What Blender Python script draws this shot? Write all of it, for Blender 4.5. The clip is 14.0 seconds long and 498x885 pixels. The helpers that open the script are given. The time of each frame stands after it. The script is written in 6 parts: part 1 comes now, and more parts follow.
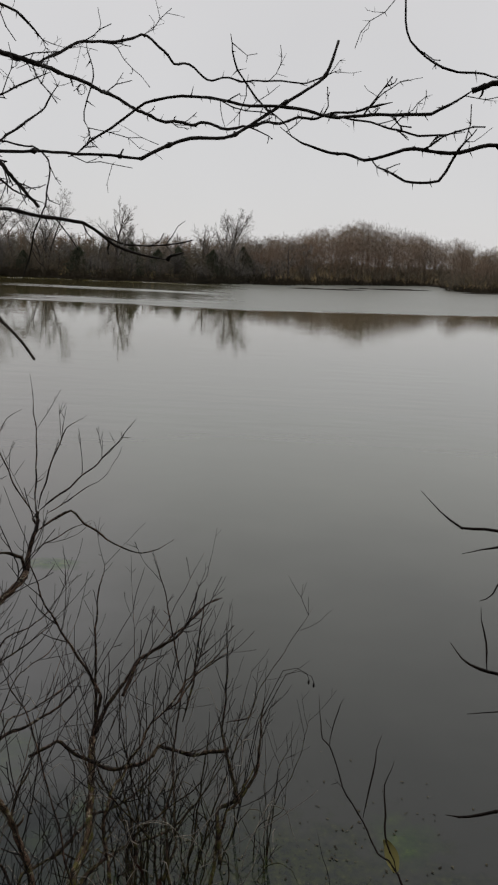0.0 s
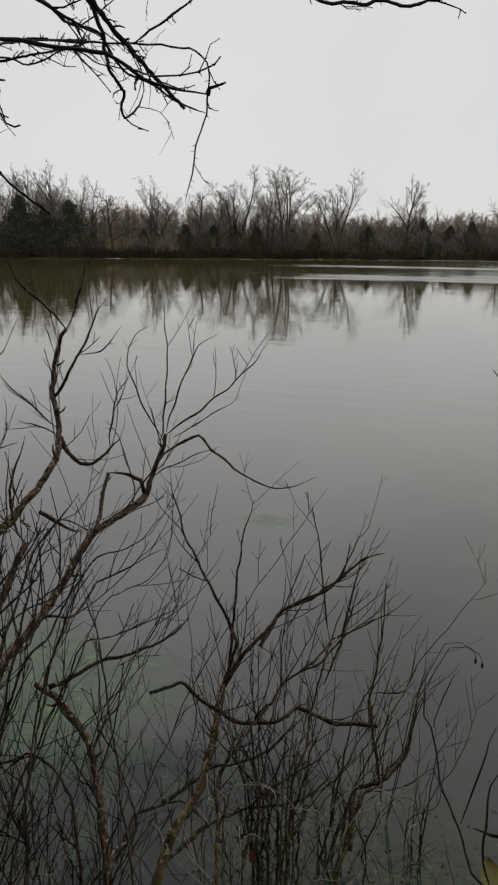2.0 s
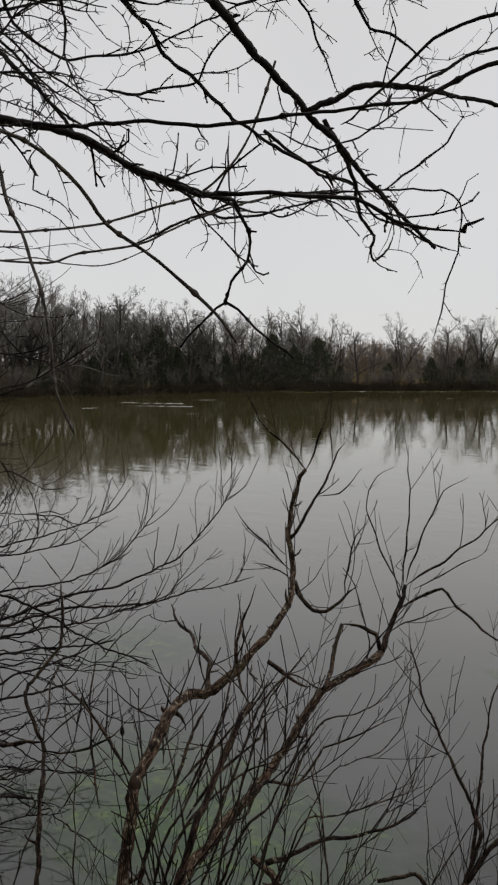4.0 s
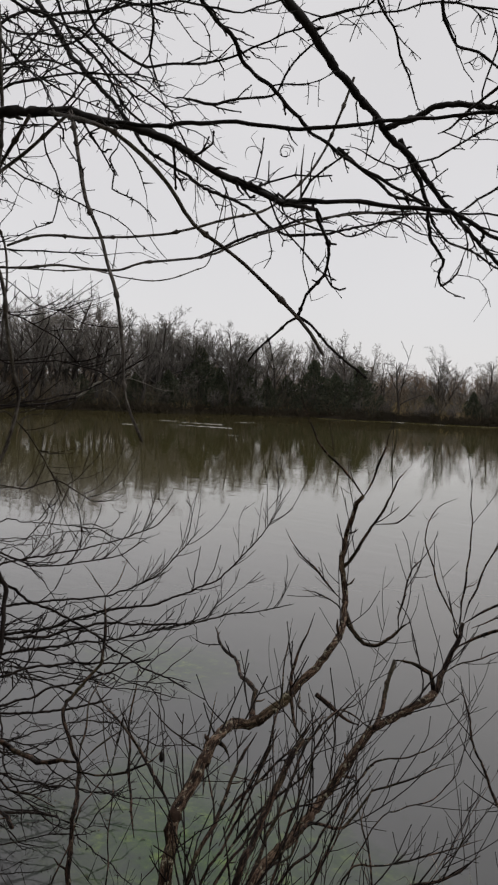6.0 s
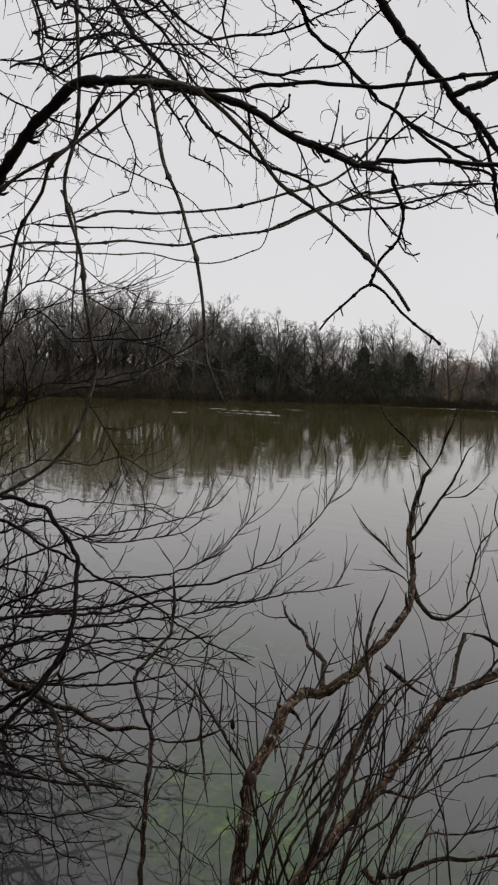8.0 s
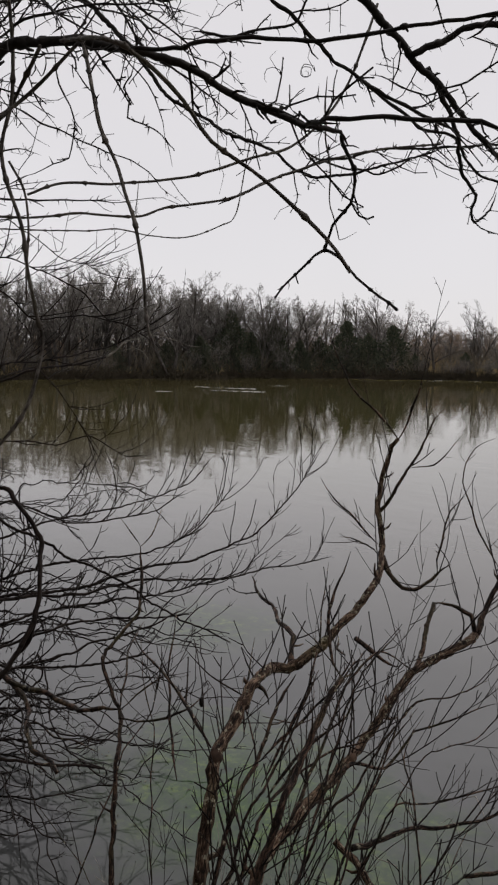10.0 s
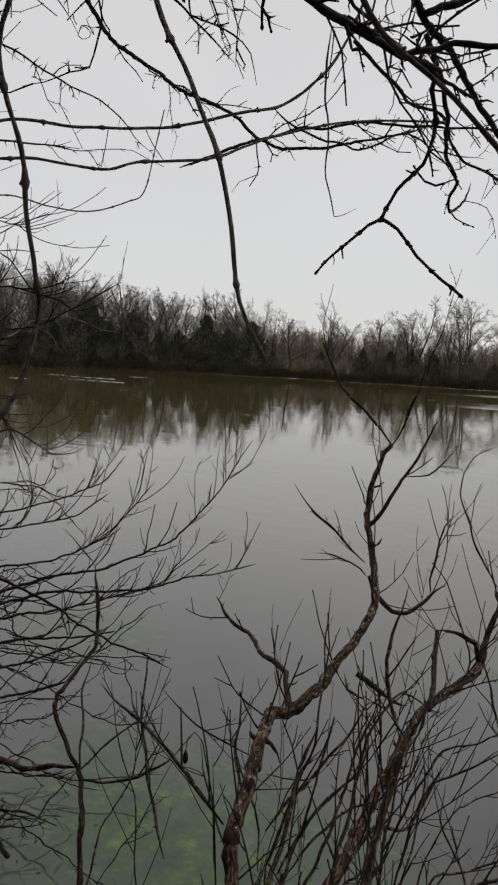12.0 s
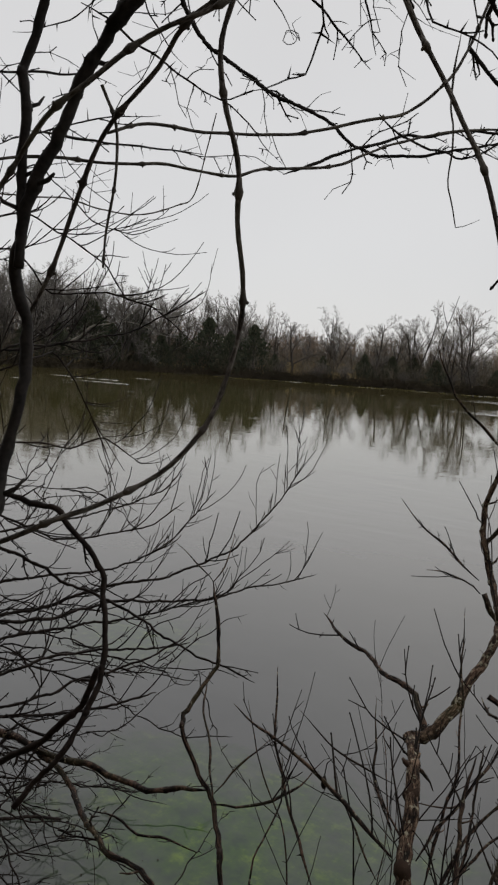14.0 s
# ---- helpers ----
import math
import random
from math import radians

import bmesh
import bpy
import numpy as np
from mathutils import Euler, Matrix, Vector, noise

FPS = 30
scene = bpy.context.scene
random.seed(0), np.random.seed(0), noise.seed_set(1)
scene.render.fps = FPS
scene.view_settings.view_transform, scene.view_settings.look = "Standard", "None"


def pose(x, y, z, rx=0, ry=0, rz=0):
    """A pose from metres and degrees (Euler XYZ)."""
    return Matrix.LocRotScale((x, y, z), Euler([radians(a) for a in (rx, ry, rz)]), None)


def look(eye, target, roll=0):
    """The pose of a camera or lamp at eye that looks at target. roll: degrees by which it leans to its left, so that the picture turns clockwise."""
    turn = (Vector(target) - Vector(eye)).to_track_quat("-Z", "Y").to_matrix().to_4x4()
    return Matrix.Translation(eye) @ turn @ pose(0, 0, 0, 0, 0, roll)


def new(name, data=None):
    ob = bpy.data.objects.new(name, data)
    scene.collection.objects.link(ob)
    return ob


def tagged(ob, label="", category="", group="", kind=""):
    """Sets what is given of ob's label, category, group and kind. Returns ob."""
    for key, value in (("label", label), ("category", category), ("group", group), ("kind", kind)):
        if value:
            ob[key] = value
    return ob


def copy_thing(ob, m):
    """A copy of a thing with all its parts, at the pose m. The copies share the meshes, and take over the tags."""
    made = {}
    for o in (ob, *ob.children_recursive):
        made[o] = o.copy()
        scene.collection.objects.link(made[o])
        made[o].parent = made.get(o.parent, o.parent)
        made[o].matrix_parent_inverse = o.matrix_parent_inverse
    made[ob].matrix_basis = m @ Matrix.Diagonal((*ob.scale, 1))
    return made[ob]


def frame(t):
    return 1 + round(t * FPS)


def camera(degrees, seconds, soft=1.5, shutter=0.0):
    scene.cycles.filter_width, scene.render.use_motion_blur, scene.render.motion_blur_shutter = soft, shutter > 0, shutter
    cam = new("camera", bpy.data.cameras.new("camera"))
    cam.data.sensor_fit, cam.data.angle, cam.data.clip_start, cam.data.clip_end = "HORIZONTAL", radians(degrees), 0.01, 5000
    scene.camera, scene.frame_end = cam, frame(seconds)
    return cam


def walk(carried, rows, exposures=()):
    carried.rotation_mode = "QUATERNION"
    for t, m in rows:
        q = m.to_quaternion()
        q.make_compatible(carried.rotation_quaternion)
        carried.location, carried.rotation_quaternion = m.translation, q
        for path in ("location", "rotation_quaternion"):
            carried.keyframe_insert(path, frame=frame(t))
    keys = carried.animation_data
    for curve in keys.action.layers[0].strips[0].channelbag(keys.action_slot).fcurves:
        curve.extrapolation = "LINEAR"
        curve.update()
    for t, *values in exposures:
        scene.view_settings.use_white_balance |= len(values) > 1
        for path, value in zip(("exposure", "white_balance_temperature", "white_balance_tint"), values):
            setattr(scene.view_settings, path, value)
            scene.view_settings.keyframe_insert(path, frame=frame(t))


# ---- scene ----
cam = camera(34.4, 14.0, soft=2.25)
PATH = [
    (0, (-0.138, -0.227, 2.719), (-0.151, 1.723, 2.278), 2.8),
    (0.5, (-0.055, -0.146, 2.64), (-0.206, 1.794, 2.178), 3.0),
    (1, (-0.022, -0.001, 2.566), (-0.305, 1.926, 2.11), 2.0),
    (1.5, (0.156, 0.139, 2.414), (-0.351, 2.011, 1.928), 0.3),
    (2, (0.35, 0.221, 2.43), (-0.348, 2.027, 1.929), 0.4),
    (2.5, (0.405, 0.278, 2.439), (-0.432, 2.034, 1.974), 0.2),
    (3, (0.339, 0.361, 2.379), (-0.583, 2.082, 1.946), 0.2),
    (3.5, (0.274, 0.392, 2.382), (-0.773, 2.063, 2.046), 0.4),
    (4, (0.271, 0.367, 2.452), (-0.964, 1.93, 2.268), -0.4),
    (4.2, (0.255, 0.376, 2.461), (-1.04, 1.893, 2.318), -0.4),
    (6.3, (0.161, 0.393, 2.429), (-1.14, 1.906, 2.3), 2.9),
    (6.5, (0.161, 0.399, 2.431), (-1.135, 1.915, 2.295), 2.9),
    (7, (0.181, 0.388, 2.442), (-1.122, 1.9, 2.314), 2.8),
    (7.5, (0.173, 0.364, 2.428), (-1.203, 1.807, 2.271), 2.3),
    (7.7, (0.129, 0.338, 2.39), (-1.267, 1.762, 2.236), 2.2),
    (9.8, (0.119, 0.419, 2.361), (-1.222, 1.883, 2.12), 1.1),
    (10, (0.149, 0.422, 2.367), (-1.216, 1.868, 2.151), 0.6),
    (10.5, (0.087, 0.398, 2.351), (-1.325, 1.805, 2.184), -0.3),
    (11, (-0.09, 0.461, 2.281), (-1.354, 2.001, 2.099), 0.9),
    (11.5, (-0.322, 0.495, 2.324), (-1.415, 2.158, 2.121), 3.1),
    (12, (-0.382, 0.471, 2.342), (-1.46, 2.141, 2.121), 3.3),
    (12.5, (-0.373, 0.388, 2.362), (-1.485, 2.032, 2.118), 3.3),
    (13, (-0.493, 0.405, 2.371), (-1.621, 2.039, 2.127), 3.5),
    (13.5, (-0.676, 0.439, 2.382), (-1.789, 2.087, 2.17), 3.5),
    (14, (-0.696, 0.33, 2.345), (-1.77, 2.003, 2.131), 4.1),
]
walk(cam, [(t, look(eye, target, roll)) for t, eye, target, roll in PATH], [
    (0, -0.12, 6500, 11), (0.5, -0.1, 6500, 11), (1, -0.06, 6500, 10), (2, 0, 6500, 10), (3.5, 0, 6500, 10), (4.1, -0.07, 6500, 10), (5.5, 0, 6500, 12),
    (7.5, 0.01, 6500, 12), (9.8, 0.07, 6500, 14), (10.8, 0.07, 6500, 14), (11.5, -0.04, 6500, 12), (12.2, -0.06, 6500, 10), (13, 0, 6500, 10), (14, -0.03, 6500, 10),
])


# ---------------------------------------------------------------- world and light
world = bpy.data.worlds.new("overcast_sky")
scene.world = world
world.use_nodes = True
wn, wl = world.node_tree.nodes, world.node_tree.links
sky = wn.new("ShaderNodeTexSky")
sky.sky_type, sky.sun_disc = "NISHITA", False
sky.sun_elevation, sky.sun_rotation = radians(48), radians(150)
dim = wn.new("ShaderNodeMix")
dim.data_type, dim.blend_type = "RGBA", "MULTIPLY"
dim.inputs[0].default_value = 1.0
wl.new(sky.outputs[0], dim.inputs[6])
dim.inputs[7].default_value = (0.1, 0.1, 0.1, 1)
cloud = wn.new("ShaderNodeMix")
cloud.data_type = "RGBA"
cloud.inputs[0].default_value = 0.93
wl.new(dim.outputs[2], cloud.inputs[6])
# faint mottling of the cloud layer
where = wn.new("ShaderNodeTexCoord")
veil = wn.new("ShaderNodeTexNoise")
veil.inputs["Scale"].default_value, veil.inputs["Detail"].default_value = 2.2, 3.0
wl.new(where.outputs["Generated"], veil.inputs["Vector"])
tone = wn.new("ShaderNodeValToRGB")
tone.color_ramp.elements[0].position, tone.color_ramp.elements[0].color = 0.3, (0.712, 0.706, 0.704, 1)
tone.color_ramp.elements[1].position, tone.color_ramp.elements[1].color = 0.7, (0.77, 0.763, 0.76, 1)
wl.new(veil.outputs["Fac"], tone.inputs[0])
wl.new(tone.outputs[0], cloud.inputs[7])
wl.new(cloud.outputs[2], wn["Background"].inputs[0])
wn["Background"].inputs[1].default_value = 1.0
sun = new("sun", bpy.data.lights.new("sun", "SUN"))
sun.data.energy, sun.data.angle, sun.data.color = 0.5, radians(40), (1.0, 0.97, 0.93)
sun.matrix_world = look((0, 0, 30), (-8, -14, 0))


# ---------------------------------------------------------------- materials
def rgb(r, g, b):
    return (r, g, b, 1.0)


class Mat:
    """A node material with a few shortcuts."""

    def __init__(self, name, rough=0.8, spec=0.3):
        self.m = bpy.data.materials.new(name)
        self.m.use_nodes = True
        self.n, self.l = self.m.node_tree.nodes, self.m.node_tree.links
        self.b = self.n["Principled BSDF"]
        self.b.inputs["Roughness"].default_value = rough
        self.b.inputs["Specular IOR Level"].default_value = spec
        self.co = self.n.new("ShaderNodeTexCoord")

    def noise(self, scale, detail=4, rough=0.55, space="Object", stretch=None):
        t = self.n.new("ShaderNodeTexNoise")
        t.inputs["Scale"].default_value, t.inputs["Detail"].default_value, t.inputs["Roughness"].default_value = scale, detail, rough
        if stretch:
            mp = self.n.new("ShaderNodeMapping")
            mp.inputs["Scale"].default_value = stretch
            self.l.new(self.co.outputs[space], mp.inputs["Vector"])
            self.l.new(mp.outputs[0], t.inputs["Vector"])
        else:
            self.l.new(self.co.outputs[space], t.inputs["Vector"])
        return t.outputs["Fac"]

    def ramp(self, fac, *stops):
        r = self.n.new("ShaderNodeValToRGB")
        e = r.color_ramp.elements
        while len(e) < len(stops):
            e.new(0.5)
        for k, (p, c) in zip(e, stops):
            k.position, k.color = p, c
        self.l.new(fac, r.inputs[0])
        return r.outputs[0]

    def mix(self, fac, a, b, how="MIX"):
        x = self.n.new("ShaderNodeMix")
        x.data_type, x.blend_type = "RGBA", how
        for v, s in ((fac, 0), (a, 6), (b, 7)):
            if isinstance(v, (int, float)):
                x.inputs[s].default_value = v
            elif isinstance(v, tuple):
                x.inputs[s].default_value = v
            else:
                self.l.new(v, x.inputs[s])
        return x.outputs[2]

    def math(self, op, a, b=0.0, c=None):
        x = self.n.new("ShaderNodeMath")
        x.operation = op
        for v, s in ((a, 0), (b, 1), (c, 2)):
            if v is None:
                continue
            if isinstance(v, (int, float)):
                x.inputs[s].default_value = v
            else:
                self.l.new(v, x.inputs[s])
        return x.outputs[0]

    def random(self):
        return self.n.new("ShaderNodeObjectInfo").outputs["Random"]

    def island(self):
        return self.n.new("ShaderNodeNewGeometry").outputs["Random Per Island"]

    def colour(self, c):
        self.l.new(c, self.b.inputs["Base Color"]) if not isinstance(c, tuple) else setattr(self.b.inputs["Base Color"], "default_value", c)
        return self

    def bump(self, h, strength, distance):
        x = self.n.new("ShaderNodeBump")
        x.inputs["Strength"].default_value, x.inputs["Distance"].default_value = strength, distance
        self.l.new(h, x.inputs["Height"])
        self.l.new(x.outputs[0], self.b.inputs["Normal"])
        return self


def bark(name, dark, mid, pale, lichen, much, rough=0.75, moss=0.0):
    """Flaking bark in three tones, with crusts of lichen and a film of olive algae."""
    k = Mat(name, rough, 0.15)
    lay = k.n.new("ShaderNodeAttribute")
    lay.attribute_name = "grain"
    shift = k.n.new("ShaderNodeVectorMath")
    shift.operation = "ADD"
    k.l.new(lay.outputs["Vector"], shift.inputs[0])
    k.l.new(k.random(), shift.inputs[1])

    def along(scale, detail, squeeze):
        x, t = k.n.new("ShaderNodeMapping"), k.n.new("ShaderNodeTexNoise")
        x.inputs["Scale"].default_value = (1, 1, squeeze)
        k.l.new(shift.outputs[0], x.inputs["Vector"])
        k.l.new(x.outputs[0], t.inputs["Vector"])
        t.inputs["Scale"].default_value, t.inputs["Detail"].default_value, t.inputs["Roughness"].default_value = scale, detail, 0.68
        return t.outputs["Fac"]

    big, fine = along(75, 5, 0.22), along(230, 4, 0.3)
    c = k.ramp(k.mix(0.5, big, fine), (0.42, dark), (0.5, mid), (0.585, pale))
    blotch = k.ramp(k.noise(26, 5, 0.7), (0.35, rgb(0.45, 0.45, 0.45)), (0.66, rgb(1.25, 1.25, 1.25)))
    c = k.mix(0.8, c, blotch, "MULTIPLY")
    film = k.ramp(k.noise(7, 3), (0.52, rgb(0, 0, 0)), (0.75, rgb(0.35, 0.35, 0.35)))
    c = k.mix(film, c, rgb(0.085, 0.08, 0.028))
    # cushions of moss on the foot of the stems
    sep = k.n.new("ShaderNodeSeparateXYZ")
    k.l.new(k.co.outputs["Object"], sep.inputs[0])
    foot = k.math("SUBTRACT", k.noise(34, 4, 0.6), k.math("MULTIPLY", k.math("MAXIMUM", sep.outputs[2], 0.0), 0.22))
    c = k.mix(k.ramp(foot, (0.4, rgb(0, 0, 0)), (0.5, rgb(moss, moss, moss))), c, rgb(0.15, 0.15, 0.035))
    spots = k.ramp(k.noise(60, 4, 0.65), (0.6 - much, rgb(0, 0, 0)), (0.65 - much, rgb(0.85, 0.85, 0.85)))
    k.colour(k.mix(spots, c, lichen))
    return k.bump(k.mix(0.55, big, fine), 1.0, 0.01).m


def plain_bark(name, dark, pale, rough=0.85, spec=0.08):
    k = Mat(name, rough, spec)
    tone = k.mix(0.4, k.noise(14, 4), k.noise(110, 3))
    return k.colour(k.ramp(tone, (0.36, dark), (0.64, pale))).bump(k.noise(120, 3), 0.4, 0.002).m


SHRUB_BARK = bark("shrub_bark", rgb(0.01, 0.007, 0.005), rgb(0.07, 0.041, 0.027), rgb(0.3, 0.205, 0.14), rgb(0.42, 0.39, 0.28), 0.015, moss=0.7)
SLIM_BARK = bark("slim_branch_bark", rgb(0.006, 0.0045, 0.004), rgb(0.026, 0.017, 0.013), rgb(0.14, 0.085, 0.06), rgb(0.3, 0.27, 0.19), -0.02, 0.6, 0.35)
TWIG_BARK = plain_bark("twig_bark", rgb(0.005, 0.004, 0.0035), rgb(0.032, 0.022, 0.017), 0.6, 0.1)
TREE_BARK = plain_bark("dark_wet_bark", rgb(0.008, 0.007, 0.0065), rgb(0.036, 0.03, 0.026), 0.7, 0.2)
VINE_BARK = bark("vine_bark", rgb(0.05, 0.043, 0.038), rgb(0.12, 0.105, 0.092), rgb(0.21, 0.185, 0.16), rgb(0.25, 0.23, 0.2), -0.06)
THORN_BARK = plain_bark("thorn_bush_bark", rgb(0.005, 0.004, 0.0035), rgb(0.03, 0.021, 0.017), 0.6, 0.1)
PALE_TWIG = plain_bark("dead_twig", rgb(0.16, 0.14, 0.12), rgb(0.42, 0.38, 0.32))
FAR_BARK = plain_bark("far_bark", rgb(0.04, 0.036, 0.032), rgb(0.12, 0.108, 0.097))


def hazed_twigs():
    k = Mat("hazed_twigs", 0.9, 0.1)
    # greys raised so that the colour carries the haze of the air
    return k.colour(k.ramp(k.random(), (0.0, rgb(0.1, 0.092, 0.084)), (0.35, rgb(0.16, 0.148, 0.134)), (0.7, rgb(0.23, 0.212, 0.192)), (1.0, rgb(0.17, 0.145, 0.124)))).m


def brush_mat(name, *cols):
    k = Mat(name, 0.95, 0.1)
    return k.colour(k.mix(0.35, k.ramp(k.noise(0.09, 3), *[(0.3 + 0.4 * i / (len(cols) - 1), c) for i, c in enumerate(cols)]), k.ramp(k.island(), (0, cols[0]), (1, cols[-1])))).m


FAR_TWIGS = hazed_twigs()
FAR_BRUSH = brush_mat("brush_twigs", rgb(0.085, 0.077, 0.06), rgb(0.17, 0.138, 0.098), rgb(0.125, 0.112, 0.088))
SHORE_BRUSH = brush_mat("dark_shore_brush", rgb(0.03, 0.027, 0.02), rgb(0.06, 0.048, 0.032), rgb(0.045, 0.039, 0.027))
FAR_WOODS = brush_mat("distant_woods", rgb(0.13, 0.122, 0.1), rgb(0.24, 0.15, 0.095), rgb(0.22, 0.2, 0.175))
STRAW = brush_mat("straw", rgb(0.26, 0.2, 0.1), rgb(0.5, 0.38, 0.19), rgb(0.34, 0.25, 0.12))


def cedar_mat():
    k = Mat("cedar_green", 0.9, 0.15)
    return k.colour(k.ramp(k.island(), (0, rgb(0.04, 0.05, 0.034)), (0.6, rgb(0.075, 0.083, 0.056)), (1, rgb(0.1, 0.096, 0.066)))).m


CEDAR = cedar_mat()


def earth():
    k = Mat("leaf_litter_and_dry_grass", 0.95, 0.1)
    c = k.ramp(k.mix(0.4, k.noise(0.25, 4), k.noise(6, 4)), (0.32, rgb(0.055, 0.042, 0.028)), (0.5, rgb(0.14, 0.105, 0.06)), (0.68, rgb(0.27, 0.21, 0.115)))
    # mud along the waterline, darkened to carry the shade of the bank's edge
    sep = k.n.new("ShaderNodeSeparateXYZ")
    k.l.new(k.co.outputs["Object"], sep.inputs[0])
    mud_shade = k.ramp(k.math("ADD", sep.outputs[2], k.math("MULTIPLY", k.noise(0.8, 3), 0.3)), (0.3, rgb(1, 1, 1)), (0.75, rgb(0, 0, 0)))
    c = k.mix(mud_shade, c, rgb(0.028, 0.023, 0.017))
    return k.colour(c).bump(k.noise(20, 4), 0.6, 0.03).m


EARTH = earth()


def water_mat():
    """Turbid pond water: murky body with some sheen and shade tinted in, green algae in the shallows, gloss of real
    water, fine ripples and a wind-ruffled stretch.
    """
    k = Mat("pond_water", 0.0, 0.5)
    k.b.inputs["IOR"].default_value = 1.46
    sep = k.n.new("ShaderNodeSeparateXYZ")
    k.l.new(k.co.outputs["Object"], sep.inputs[0])
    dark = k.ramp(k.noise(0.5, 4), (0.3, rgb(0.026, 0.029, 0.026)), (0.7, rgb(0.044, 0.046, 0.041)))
    pale_shallow = k.ramp(k.noise(0.5, 4), (0.3, rgb(0.083, 0.085, 0.086)), (0.7, rgb(0.111, 0.113, 0.113)))
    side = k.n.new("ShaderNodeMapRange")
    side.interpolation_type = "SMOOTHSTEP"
    # darker towards the near bank: its shade is put into the water colour
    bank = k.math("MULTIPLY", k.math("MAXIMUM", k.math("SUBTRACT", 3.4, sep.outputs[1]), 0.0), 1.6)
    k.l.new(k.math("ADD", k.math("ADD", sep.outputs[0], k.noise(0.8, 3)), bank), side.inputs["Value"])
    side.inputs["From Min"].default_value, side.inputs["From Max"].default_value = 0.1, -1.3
    shallow = k.mix(side.outputs[0], dark, pale_shallow)
    # turbid open water, its colour lightened to stand in for sky sheen
    muddy_sheen = k.ramp(k.noise(0.05, 4), (0.3, rgb(0.14, 0.131, 0.117)), (0.7, rgb(0.175, 0.165, 0.148)))
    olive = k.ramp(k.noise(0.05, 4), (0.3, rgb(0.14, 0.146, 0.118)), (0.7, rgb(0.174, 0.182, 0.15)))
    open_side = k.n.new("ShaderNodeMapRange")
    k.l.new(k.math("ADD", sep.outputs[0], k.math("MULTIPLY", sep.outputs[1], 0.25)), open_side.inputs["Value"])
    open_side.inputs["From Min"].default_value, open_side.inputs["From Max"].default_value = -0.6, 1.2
    muddy_sheen = k.mix(open_side.outputs[0], muddy_sheen, olive)
    offshore = k.n.new("ShaderNodeMapRange")
    offshore.interpolation_type = "SMOOTHSTEP"
    k.l.new(k.math("ADD", sep.outputs[1], k.math("MULTIPLY", k.noise(0.3, 3), 3.0)), offshore.inputs["Value"])
    offshore.inputs["From Min"].default_value, offshore.inputs["From Max"].default_value = 4.0, 13.0
    # wind-ruffled water: streaks that run out into one wide band towards the open end of the pond
    def step(v, a, b):
        x = k.n.new("ShaderNodeMapRange")
        x.interpolation_type = "SMOOTHSTEP"
        k.l.new(v, x.inputs["Value"])
        x.inputs["From Min"].default_value, x.inputs["From Max"].default_value = a, b
        return x.outputs[0]

    def both(a, *others):
        for b in others:
            a = k.math("MULTIPLY", a, b)
        return a

    def less(v, a, b):
        return k.math("SUBTRACT", 1.0, step(v, a, b))

    wob = k.math("SUBTRACT", k.noise(1.0, 4, 0.6, stretch=(0.05, 0.3, 1)), 0.5)
    X = k.math("ADD", sep.outputs[0], k.math("MULTIPLY", wob, 9.0))
    Y = k.math("ADD", sep.outputs[1], k.math("MULTIPLY", wob, 5.0))
    front = step(k.math("SUBTRACT", Y, k.math("MULTIPLY", k.math("MAXIMUM", sep.outputs[0], 0.0), 0.42)), 44.6, 46.4)
    open_end = both(front, step(X, -8.0, -1.5))
    streak = both(front, less(Y, 49.5, 52.5), step(X, -17.0, -12.0))
    thin = both(step(Y, 62.0, 63.5), less(Y, 65.5, 68.0), step(X, -24.0, -17.0))
    fringe = both(front, step(X, -16.0, -7.0), 0.3)
    wind = k.math("MAXIMUM", k.math("MAXIMUM", open_end, streak), k.math("MAXIMUM", thin, fringe))
    # brown silt and the tint of the mirrored trees, coloured into the far half
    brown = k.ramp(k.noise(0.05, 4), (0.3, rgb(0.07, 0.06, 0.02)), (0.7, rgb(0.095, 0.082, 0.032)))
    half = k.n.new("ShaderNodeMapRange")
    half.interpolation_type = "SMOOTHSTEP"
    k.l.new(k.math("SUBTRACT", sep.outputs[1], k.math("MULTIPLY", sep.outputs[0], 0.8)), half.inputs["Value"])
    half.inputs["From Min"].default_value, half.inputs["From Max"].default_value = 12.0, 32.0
    murk = k.mix(offshore.outputs[0], shallow, k.mix(k.math("MULTIPLY", half.outputs[0], k.math("SUBTRACT", 1.0, wind)), muddy_sheen, brown))
    # algae mats under the surface, a few metres off the bank
    dx = k.math("DIVIDE", k.math("ADD", sep.outputs[0], ALGAE[0]), ALGAE[2])
    dy = k.math("DIVIDE", k.math("SUBTRACT", sep.outputs[1], ALGAE[1]), ALGAE[3])
    r = k.math("SQRT", k.math("ADD", k.math("MULTIPLY", dx, dx), k.math("MULTIPLY", dy, dy)))
    edge = k.math("ADD", k.math("SUBTRACT", 1.0, r), k.math("MULTIPLY", k.math("SUBTRACT", k.noise(1.6, 5, 0.65), 0.5), 1.6))
    alg = k.ramp(edge, (0.0, rgb(0, 0, 0)), (0.9, rgb(0.9, 0.9, 0.9)))
    ex = k.math("DIVIDE", k.math("ADD", sep.outputs[0], 4.9), 1.1)
    ey = k.math("DIVIDE", k.math("SUBTRACT", sep.outputs[1], 5.2), 0.9)
    er = k.math("SQRT", k.math("ADD", k.math("MULTIPLY", ex, ex), k.math("MULTIPLY", ey, ey)))
